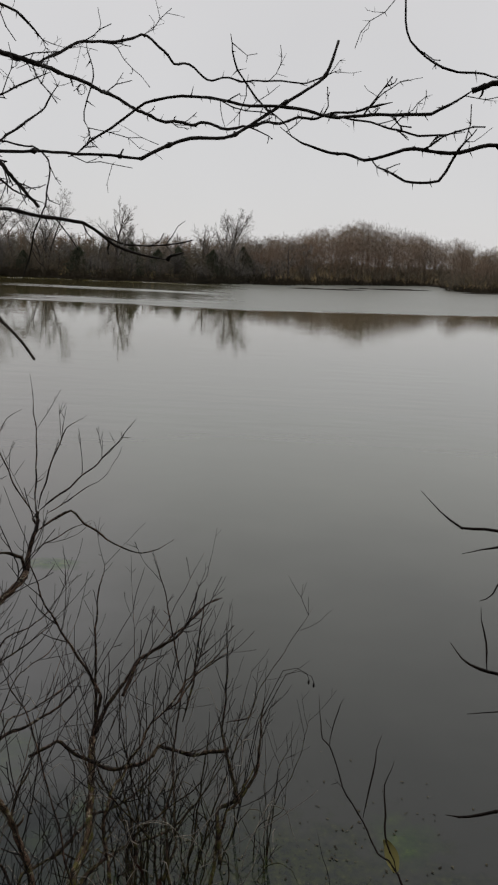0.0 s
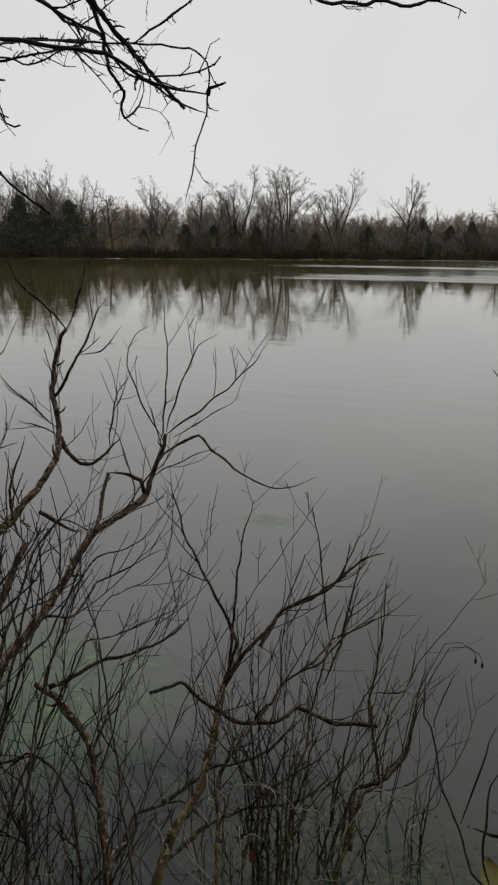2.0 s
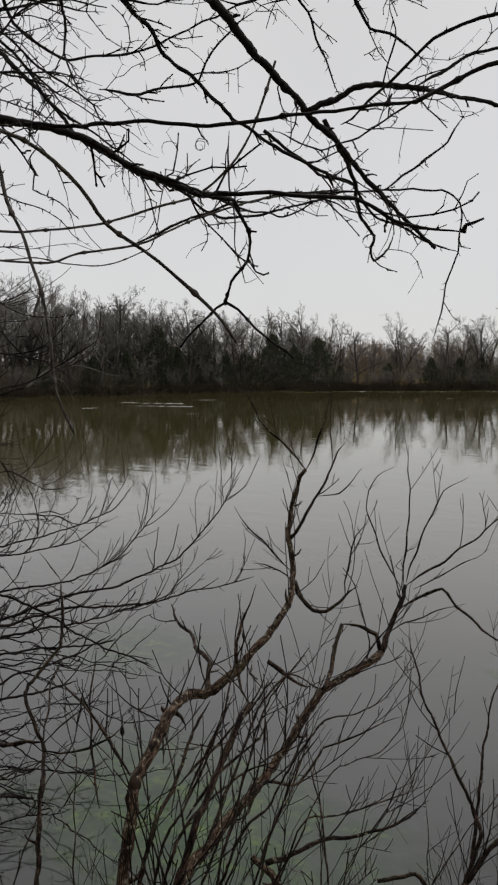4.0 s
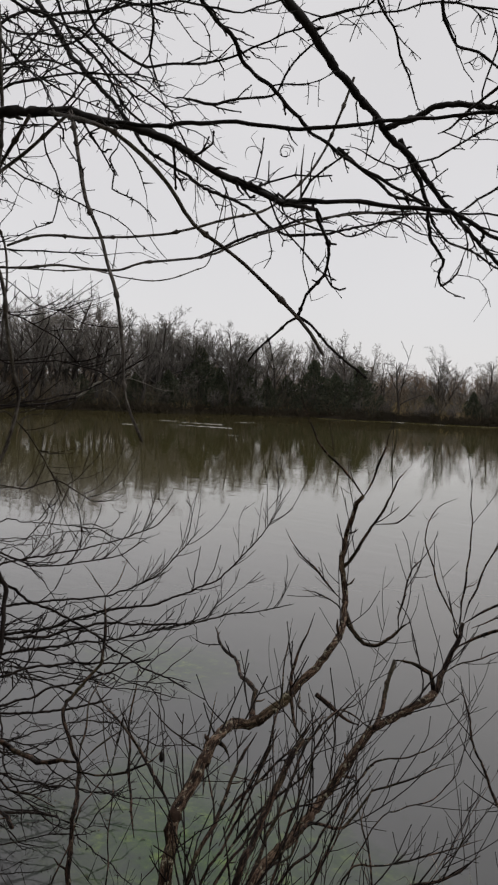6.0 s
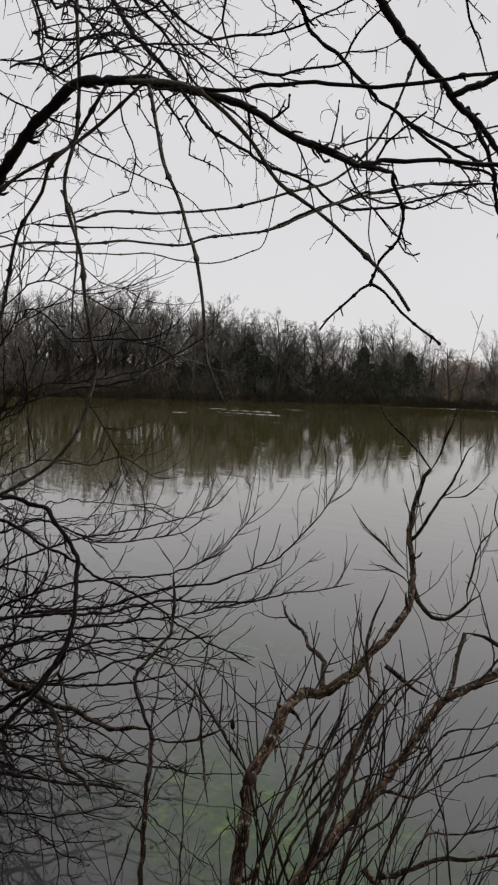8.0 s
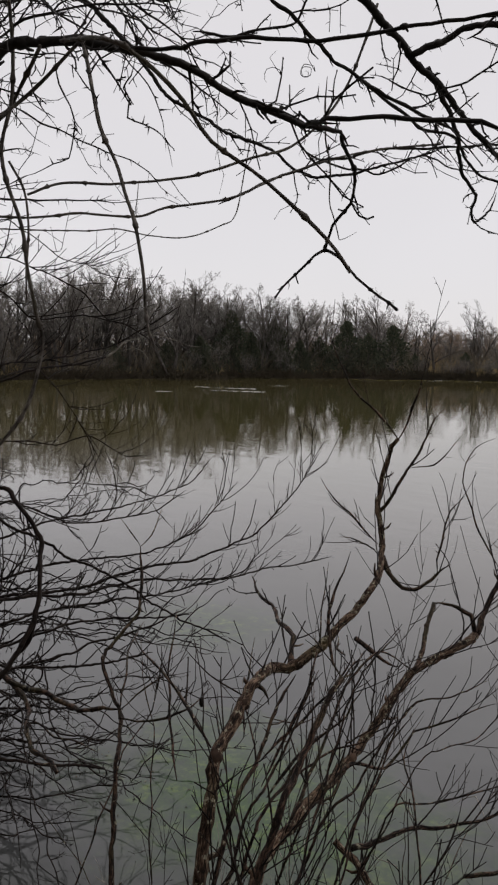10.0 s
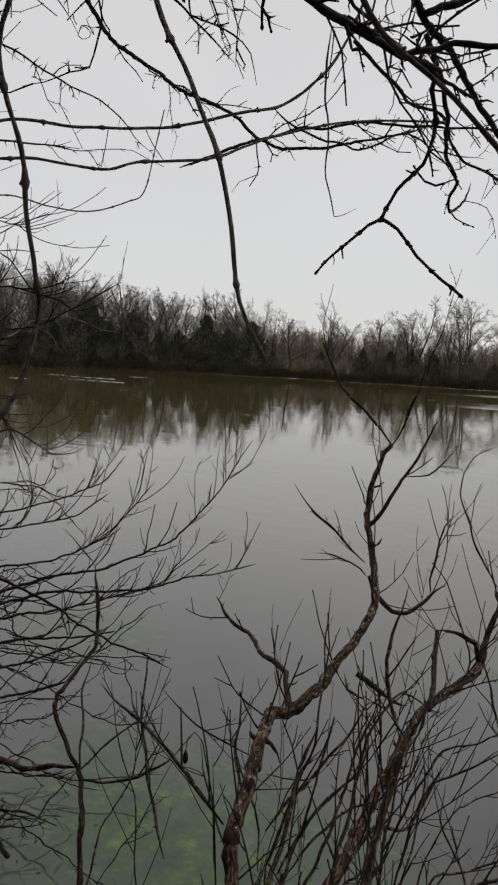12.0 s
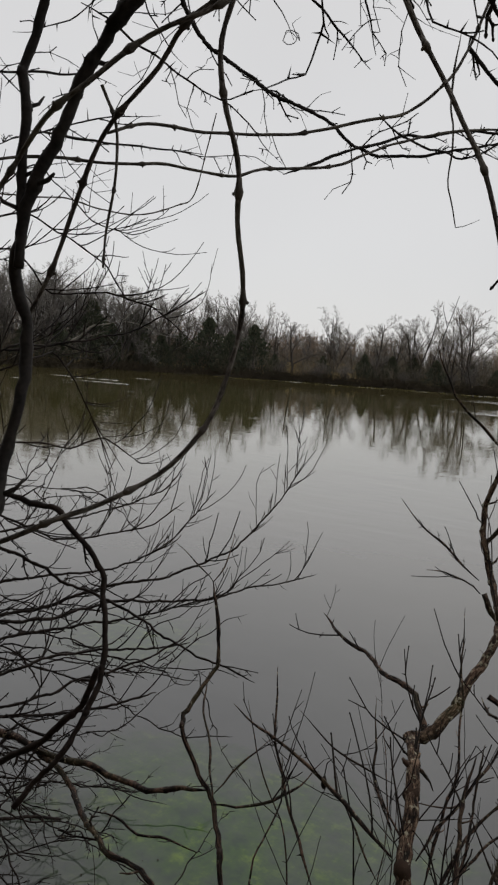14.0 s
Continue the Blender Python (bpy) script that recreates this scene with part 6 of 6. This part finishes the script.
limb(V5_, "vine", [(-1.251, 1.406, 2.986), (-1.388, 1.363, 2.896), (-1.416, 1.294, 2.838), (-1.479, 1.261, 2.805), (-1.527, 1.234, 2.772), (-1.584, 1.204, 2.719), (-1.641, 1.184, 2.671), (-1.705, 1.179, 2.601), (-1.767, 1.169, 2.517), (-1.836, 1.141, 2.408)], 3.3, 3.5, "node")

limb(W1_, "vine", [(-2.114, 1.807, 2.854), (-2.072, 1.905, 2.899), (-1.999, 2.038, 2.908), (-1.900, 2.178, 2.928), (-1.822, 2.285, 2.957), (-1.697, 2.406, 3.013), (-1.648, 2.520, 3.058), (-1.574, 2.619, 3.171), (-1.549, 2.688, 3.276), (-1.520, 2.737, 3.420), (-1.504, 2.781, 3.547)], 4.0, 4.6, "node")
limb(W1_, "tendril", [(-1.933, 2.100, 2.917), (-1.946, 2.105, 2.866), (-1.961, 2.106, 2.815)], 1.3, 1.1, "node")
limb(W1_, "tendril", [(-1.895, 2.202, 2.935), (-1.900, 2.244, 2.899), (-1.898, 2.290, 2.869)], 1.3, 1.1, "node")

limb(W2_, "vine", [(-2.378, 1.556, 2.734), (-2.284, 1.720, 2.790), (-2.099, 1.846, 2.791), (-2.047, 1.957, 2.810), (-1.957, 2.100, 2.809), (-1.913, 2.198, 2.844), (-1.793, 2.377, 2.887), (-1.757, 2.481, 2.939), (-1.684, 2.655, 3.021), (-1.594, 2.857, 3.093), (-1.425, 3.088, 3.136)], 4.0, 3.7, "node")

limb(W3_, "vine", [(-7.200, 0.400, 0.300), (-7.000, 1.600, 2.200), (-5.733, 3.133, 3.295), (-5.385, 3.585, 3.279), (-4.715, 3.817, 3.227), (-4.617, 4.063, 3.260), (-4.530, 4.296, 3.230), (-4.399, 4.551, 3.237), (-4.252, 4.747, 3.329), (-4.178, 4.831, 3.409), (-4.105, 4.849, 3.716), (-4.050, 4.856, 3.949)], 7.9, 4.2, "node")

limb(W4_, "vine", [(-1.523, 2.541, 3.258), (-1.533, 2.547, 3.168), (-1.535, 2.563, 3.048), (-1.534, 2.593, 2.854), (-1.510, 2.603, 2.752), (-1.443, 2.610, 2.770)], 3.2, 1.3, "")

limb(G_, "stem", [(0.338, 1.737, -0.250), (0.358, 1.717, 0.397), (0.338, 1.737, 1.044), (0.287, 1.789, 1.068), (0.225, 1.866, 1.127), (0.185, 1.925, 1.172), (0.144, 2.008, 1.260), (0.121, 2.036, 1.269), (0.110, 2.117, 1.372)], 5.5, 1.8, "")
limb(G_, "branch", [(0.147, 2.036, 1.242), (0.157, 2.075, 1.306), (0.191, 2.109, 1.371)], 3.2, 1.8, "")
limb(G_, "branch", [(0.243, 1.874, 1.114), (0.264, 1.939, 1.208), (0.303, 2.003, 1.316)], 3.1, 1.8, "")
limb(G_, "branch", [(0.326, 1.743, 1.049), (0.299, 1.819, 1.136), (0.305, 1.879, 1.219), (0.327, 1.916, 1.281)], 3.5, 1.8, "")

limb(H_, "branch", [(0.550, 1.451, 2.153), (0.473, 1.483, 2.161), (0.418, 1.500, 2.157), (0.339, 1.522, 2.150), (0.295, 1.543, 2.181), (0.252, 1.564, 2.220)], 4.7, 2.0, "")
limb(H_, "branch", [(0.550, 1.455, 2.165), (0.419, 1.487, 2.117), (0.382, 1.495, 2.108), (0.344, 1.501, 2.095)], 4.0, 2.0, "")
limb(H_, "branch", [(0.550, 1.451, 2.153), (0.440, 1.460, 2.064), (0.406, 1.455, 2.024), (0.380, 1.454, 2.002)], 4.0, 2.0, "")
limb(H_, "branch", [(0.543, 1.324, 1.859), (0.417, 1.378, 1.867), (0.381, 1.391, 1.870), (0.347, 1.410, 1.886), (0.320, 1.430, 1.911)], 5.3, 2.7, "")
limb(H_, "branch", [(0.395, 1.387, 1.870), (0.391, 1.419, 1.932), (0.385, 1.448, 1.992)], 3.3, 2.0, "")
limb(H_, "branch", [(0.541, 1.306, 1.827), (0.414, 1.340, 1.799), (0.353, 1.352, 1.784)], 4.0, 2.0, "")
limb(H_, "branch", [(0.527, 1.211, 1.671), (0.404, 1.234, 1.632), (0.327, 1.243, 1.609), (0.302, 1.250, 1.609)], 4.7, 2.7, "")
limb(H_, "stem", [(0.627, 1.200, 0.000), (0.607, 1.300, 0.400), (0.577, 1.211, 1.671), (0.573, 1.318, 1.849), (0.550, 1.451, 2.153)], 11.0, 5.0, "")
limb(H_, "stem", [(0.577, 1.211, 1.671), (0.527, 1.211, 1.671)], 6.0, 4.5, "")
limb(H_, "stem", [(0.573, 1.318, 1.849), (0.543, 1.318, 1.849)], 6.0, 5.0, "")



# ---------------------------------------------------------------- slender whips rising from the shrubs' feet
def whips(owner, seed, n, at, spread, lean, lo, hi, growth="few", thick=3.2):
    """Thin shoots that rise from the shallows, each with its own bend."""
    r = random.Random(seed)
    for k in range(n):
        ox, oy = r.gauss(0, spread), r.gauss(0, spread)
        x, y = at[0] + ox * 0.45, at[1] + oy * 0.45
        h = r.uniform(lo, hi)
        dx, dy = max(-0.45, min(0.45, lean[0] + ox * 1.3 + r.gauss(0, 0.22))), max(-0.3, min(0.55, lean[1] + oy * 0.9 + r.gauss(0, 0.2)))
        b1, b2 = r.gauss(0, 0.035), r.gauss(0, 0.035)
        pts = [(x, y, -0.3), (x + dx * h * 0.22 + b1, y + dy * h * 0.22 + b2, h * 0.3), (x + dx * h * 0.66 - b1, y + dy * h * 0.66 - b2, h * 0.67), (x + dx * h * 1.1, y + dy * h * 1.1, h)]
        limb(owner, "stem", pts, thick * r.uniform(0.55, 1.25), 0.9, growth)


whips(C_, 101, 26, (-0.5, 2.75), 0.24, (0.02, 0.22), 0.5, 1.2, "few", 5.6)
whips(C_, 102, 7, (-0.1, 2.9), 0.2, (0.1, 0.15), 0.35, 0.8, "few", 4.6)
whips(D_, 103, 11, (-0.85, 2.05), 0.16, (-0.05, 0.12), 0.5, 1.15, "few", 5.0)
whips(B_, 104, 5, (-0.95, 1.65), 0.1, (0.1, 0.33), 0.9, 1.65)
whips(A_, 105, 6, (-1.25, 1.85), 0.13, (0.05, 0.3), 0.7, 1.45)
whips(X_, 106, 7, (-1.5, 1.9), 0.16, (0.0, 0.12), 0.6, 1.3)
whips(A_, 108, 4, (-1.12, 1.9), 0.09, (-0.05, 0.12), 1.2, 1.85, "few", 3.0)
whips(G_, 107, 6, (0.3, 2.2), 0.15, (-0.05, 0.1), 0.3, 0.7, "", 2.5)


def arches(owner, seed, n, at, spread, low, high, reach, thick):
    """Thin runners that leave the tangle low down, arch over and droop."""
    r = random.Random(seed)
    for k in range(n):
        x, y, z = at[0] + r.gauss(0, spread[0]), at[1] + r.gauss(0, spread[1]), r.uniform(low, high)
        a, long = r.uniform(0, 6.28), r.uniform(*reach)
        c, s, up = math.cos(a), math.sin(a), long * r.uniform(0.3, 0.9)
        pts = [(x, y, z)]
        for u in (0.25, 0.5, 0.75, 1.0):
            w = r.gauss(0, 0.03) * long
            pts.append((x + c * long * u - s * w, y + s * long * u + c * w, max(0.012, z + up * 4 * u * (1 - u * r.uniform(0.75, 1.1)))))
        limb(owner, "runner", pts, thick * r.uniform(0.7, 1.3), 0.9, "")


arches(C_, 180, 26, (-0.5, 2.75), (0.35, 0.22), -0.08, 0.1, (0.15, 0.4), 2.4)
arches(D_, 181, 24, (-0.9, 2.3), (0.3, 0.25), -0.08, 0.15, (0.15, 0.45), 2.4)
arches(X_, 182, 10, (-1.5, 2.1), (0.25, 0.2), -0.08, 0.1, (0.15, 0.4), 2.2)


def crooked(r, p, way, length, pull, wild=0.3, step=0.09):
    """A line that runs on in short straight pieces with sudden bends."""
    pts, q, w = [tuple(p)], Vector(p), Vector(way).normalized()
    for i in range(max(3, int(length / step))):
        w = (w + pull * 0.16 + rand_dir(r) * (wild * 1.7 if r.random() < 0.3 else wild * 0.5)).normalized()
        q = q + w * step * r.uniform(0.7, 1.3)
        if q.z < 0.05:
            q.z, w = 0.05, (w + UP * 0.5).normalized()
        pts.append(tuple(q))
    return pts


def bush(owner, seed, n, low, high, reach, thick, side, fan=(-0.05, 0.85), rise=0.25):
    """Tiers of crooked thorny branches that lean out over the water, each with forks of its own."""
    r = random.Random(seed)
    for k in range(n):
        turn = r.uniform(*fan)
        z = r.uniform(low, high)
        b = Vector((-4.35 + r.gauss(0, 0.2), 2.35 + r.gauss(0, 0.3), z * 0.55))
        d = Vector((math.cos(turn), math.sin(turn), rise * (1 - z / 2.6) + r.gauss(0, 0.16)))
        line = crooked(r, b + Vector((0, 0, z * 0.3)), d, r.uniform(*reach), Vector((math.cos(turn), math.sin(turn), r.uniform(-0.4, 0.2))))
        w = r.uniform(*thick) * 1.3
        limb(owner, "stem", [(-4.75 + r.gauss(0, 0.1), 2.3 + r.gauss(0, 0.15), -0.15), tuple(b)] + line, w * 1.15, 2.2, "thorn")
        for f in range(side):
            i = r.randint(2, len(line) - 2)
            p, q = Vector(line[i]), Vector(line[i + 1])
            limb(owner, "branch", crooked(r, p, (q - p).normalized() + rand_dir(r) * 0.8, r.uniform(0.25, 0.7), UP * r.uniform(-0.3, 0.6), 0.4, 0.07), w * 0.55, 1.3, "thorn")


bush(L_, 120, 6, 0.25, 0.8, (1.3, 2.2), (4.5, 8), 2)
bush(L_, 121, 9, 0.8, 1.6, (1.1, 2.1), (4.5, 8.5), 2)
bush(L_, 122, 7, 1.3, 1.9, (0.8, 1.6), (3.5, 6.5), 3)
bush(L_, 123, 4, 1.8, 2.6, (0.6, 0.9), (2.8, 5), 2, (-0.5, -0.1))
bush(L_, 124, 5, 0.2, 0.9, (1.7, 2.3), (4, 7), 4, (-0.4, 0.12))
bush(L_, 125, 6, 0.85, 1.4, (1.6, 2.1), (4, 7), 4, (-0.42, -0.05))
bush(L_, 126, 5, 2.0, 3.0, (0.4, 0.7), (2.6, 4.6), 3, (-0.55, -0.1))
bush(L_, 127, 17, 0.05, 0.32, (1.0, 1.7), (4.5, 7.5), 4, (-0.1, 0.4), -0.02)


# one bleached branch end that stands out of the bush
PALE_END = plain_bark("bleached_bark", rgb(0.13, 0.12, 0.1), rgb(0.36, 0.33, 0.28))
LP_ = (L_[0], PALE_END, PALE_END, 0.4)
limb(L_, "branch", [(-4.7, 2.3, 1.5), (-4.5, 2.6, 2.0), (-4.063, 2.975, 2.256), (-3.894, 3.196, 2.301), (-3.776, 3.335, 2.347)], 9.0, 6.0, "")
limb(LP_, "branch", [(-3.776, 3.335, 2.347), (-3.741, 3.373, 2.386), (-3.706, 3.410, 2.425), (-3.650, 3.469, 2.457), (-3.592, 3.527, 2.477)], 6.0, 3.0, "")
limb(LP_, "branch", [(-3.592, 3.527, 2.477), (-3.559, 3.558, 2.525), (-3.520, 3.592, 2.573)], 4.0, 2.2, "")
limb(LP_, "branch", [(-3.729, 3.386, 2.381), (-3.686, 3.432, 2.397), (-3.645, 3.474, 2.422)], 3.6, 2.0, "")
limb(LP_, "branch", [(-3.682, 3.436, 2.412), (-3.641, 3.479, 2.389), (-3.606, 3.515, 2.338), (-3.582, 3.537, 2.274)], 3.0, 1.6, "")
limb(LP_, "branch", [(-3.592, 3.527, 2.477), (-3.541, 3.577, 2.470), (-3.486, 3.629, 2.451), (-3.430, 3.681, 2.420), (-3.361, 3.741, 2.413)], 2.6, 1.5, "")
limb(LP_, "branch", [(-3.962, 3.108, 2.239), (-3.932, 3.148, 2.268), (-3.908, 3.178, 2.291)], 3.6, 1.8, "")

# ---------------------------------------------------------------- thicket and hanging spurs of the overhead tree
def thicket(owner, seed, n, lo, hi):
    """Crossing crooked branches of the crown, over the bank."""
    r = random.Random(seed)
    for k in range(n):
        p = Vector([r.uniform(a, b) for a, b in zip(lo, hi)])
        a = r.uniform(-0.6, 1.4)
        limb(owner, "branch", crooked(r, p, (math.cos(a), math.sin(a), r.uniform(-0.5, 0.3)), r.uniform(0.35, 0.65), Vector((0.5, 0.4, -0.15)), 0.36, 0.07), r.uniform(2.2, 4.8), 1.4, "over")


def spurs(owner, seed, n, a, b, long):
    """Thin spurred branchlets that hang from a limb."""
    r = random.Random(seed)
    for k in range(n):
        p = Vector(a).lerp(Vector(b), r.random()) + rand_dir(r) * 0.02
        limb(owner, "branch", crooked(r, p, rand_dir(r) * 0.7 - UP, r.uniform(*long), UP * -0.15, 0.8, 0.04), r.uniform(1.4, 2.1), 1.2, "spur")


thicket(T_, 160, 17, (-2.0, 1.2, 3.1), (-1.5, 1.6, 3.5))
thicket(T_, 161, 4, (-2.5, 1.5, 2.75), (-2.1, 1.9, 3.2))
spurs(T_, 162, 9, (-1.5, 1.27, 2.97), (-1.15, 1.5, 2.97), (0.15, 0.4))
spurs(T_, 163, 5, (-2.05, 1.6, 3.0), (-1.6, 1.5, 3.1), (0.15, 0.35))


def coil(owner, at, wide, turns, seed):
    """A dry climbing tendril curled on itself."""
    r = random.Random(seed)
    c, pts = Vector(at), []
    u, v = rand_dir(r), rand_dir(r)
    for i in range(int(turns * 9)):
        a = 2 * math.pi * i / 9
        q = wide * (1 - 0.45 * i / (turns * 9)) * r.uniform(0.8, 1.15)
        pts.append(tuple(c + Vector((math.cos(a) * q * 0.75, math.cos(a) * q * 0.65, math.sin(a) * q)) + u * 0.004 * i / 9))
    limb(owner, "tendril", [tuple(c + UP * wide * 3 + v * wide), tuple(c + UP * wide * 1.8)] + pts, 0.75, 0.6, "")


coil(T_, (-0.961, 1.762, 2.949), 0.016, 2.4, 170)
coil(T_, (-1.02, 1.71, 2.94), 0.022, 0.8, 171)
coil(T_, (-1.42, 1.5, 2.86), 0.014, 1.6, 172)
coil(T_, (-0.62, 1.95, 3.12), 0.014, 2.0, 173)


# ---------------------------------------------------------------- dead pale shoots and leaves
DEAD_ = (thing("dead_shoots", (-0.6, 2.4, -0.1), "bleached dead shoots standing among the bare shrubs", "twigs"), PALE_TWIG, PALE_TWIG, 0.5)
whips(DEAD_, 140, 13, (-0.55, 2.5), 0.3, (0.0, 0.1), 0.4, 1.0, "few", 2.4)
whips(DEAD_, 141, 6, (-1.0, 1.9), 0.2, (0.05, 0.1), 0.5, 1.1, "few", 2.4)
arches(DEAD_, 183, 22, (-0.5, 2.6), (0.3, 0.25), 0.15, 0.75, (0.12, 0.32), 1.5)
arches(DEAD_, 184, 16, (-0.95, 2.1), (0.25, 0.25), 0.2, 0.9, (0.12, 0.32), 1.5)
whips(DEAD_, 142, 5, (-1.5, 2.0), 0.2, (0.0, 0.1), 0.4, 1.0, "few", 2.2)


def leaf_mat(name, *cols):
    k = Mat(name, 0.75, 0.2)
    return k.colour(k.ramp(k.island(), *[(i / (len(cols) - 1), c) for i, c in enumerate(cols)])).m


def floating_leaves():
    """Small dead leaves and scraps adrift in the shallows."""
    r, v, f = random.Random(150), [], []
    for k in range(390):
        if k % 5 < 2:
            x, y = r.gauss(0.35, 0.4), r.gauss(2.95, 0.28)
        elif k % 5 < 4:
            x, y = r.gauss(-0.35, 0.5), r.gauss(3.2, 0.35)
        else:
            x, y = r.gauss(-3.6, 0.35), r.gauss(3.1, 0.25)
        a, l = r.uniform(0, 6.28), r.uniform(0.003, 0.013)
        j = [r.uniform(0.5, 1.3) for _ in range(6)]
        c, s, i = math.cos(a), math.sin(a), len(v)
        for q, (u, w, z) in zip(j, ((-1, 0, 0.002), (-0.3, 0.45, 0.005), (0.5, 0.35, 0.004), (1, 0, 0.003), (0.5, -0.35, 0.005), (-0.3, -0.45, 0.004))):
            v.append((x + l * q * (u * c - w * s), y + l * q * (u * s + w * c), z))
        f += [(i, i + 5, i + 4, i + 1), (i + 1, i + 4, i + 3, i + 2)]
    me = bpy.data.meshes.new("floating_leaves")
    me.from_pydata(v, [], f)
    me.materials.append(leaf_mat("drifting_leaf", rgb(0.03, 0.026, 0.018), rgb(0.07, 0.06, 0.035), rgb(0.13, 0.12, 0.08)))
    tagged(new("floating_leaves", me), "scattered small dead leaves adrift on the shallow water", "leaves", kind="stuff")


def curled_leaf(name, at, length, width, tilt, material, label):
    """A leaf with a midrib fold and a curled tip, and its short stalk."""
    T = Tubes()
    m = Euler(tilt).to_matrix()
    rows = 7
    for i in range(rows + 1):
        u = i / rows
        half = width * 0.5 * math.sin(math.pi * min(0.98, 0.06 + 0.94 * u)) ** 0.8
        for w in (-1, -0.5, 0, 0.5, 1):
            T.v.append(Vector(at) + m @ Vector((w * half, u * length, 0.12 * length * (w * w - 0.5 * u * u))))
    for i in range(rows):
        for j in range(4):
            a = i * 5 + j
            T.f.append((a, a + 1, a + 6, a + 5))
    me = T.mesh(name, material)
    ob = tagged(new(name, me), label, "leaf")
    return ob


floating_leaves()
YELLOW = leaf_mat("yellow_leaf", rgb(0.14, 0.13, 0.04), rgb(0.2, 0.18, 0.06))
RUSSET = leaf_mat("russet_leaf", rgb(0.045, 0.018, 0.012), rgb(0.08, 0.034, 0.02))

curled_leaf("leaf", (0.33, 1.79, 1.0), 0.09, 0.085, (radians(55), 0.35, 0.9), YELLOW, "withered yellow leaf clinging to a dead stem")


def seed_pod(at, drop=0.5, side=1.0, size=1.0):
    """A dry pod on a hooked stalk."""
    ob = thing("seed_pod", at, "small dark dry pod hanging from a hooked stalk", "seed pod")
    p, T, S = Vector(at), Tubes(), Tubes()
    T.tube([p, p - UP * 0.012 * size, p - UP * 0.03 * size, p - UP * 0.042 * size], [0.002 * size, 0.007 * size, 0.0095 * size, 0.004 * size], 7)
    hook = [(0, 0, 0), (0.004, 0, 0.03), (0.02, 0.005, 0.05), (0.04, 0.01, 0.03), (0.075, 0.02, -0.24 * drop), (0.11, 0.02, -drop)]
    S.tube([p + Vector((x * side, y, z)) for x, y, z in hook], [0.0012, 0.0013, 0.0014, 0.0016, 0.002, 0.0025], 5)
    under(new("pod", T.mesh("pod", TREE_BARK)), ob)
    under(new("stalk", S.mesh("stalk", TWIG_BARK)), ob)


seed_pod((-1.455, 1.935, 1.4), 0.5, 1.0, 0.78)
seed_pod((0.165, 3.12, 0.87), 1.0, -3.0, 0.6)
seed_pod((0.19, 3.13, 0.85), 0.98, -3.2, 0.6)
for at, tilt in (((-0.4, 2.2, 0.52), (1.1, 0.3, 0.4)), ((-0.47, 2.3, 0.5), (1.3, 0.6, 2.2))):
    curled_leaf("leaf", at, 0.045, 0.022, tilt, RUSSET, "dead russet leaf caught among the bare stems")
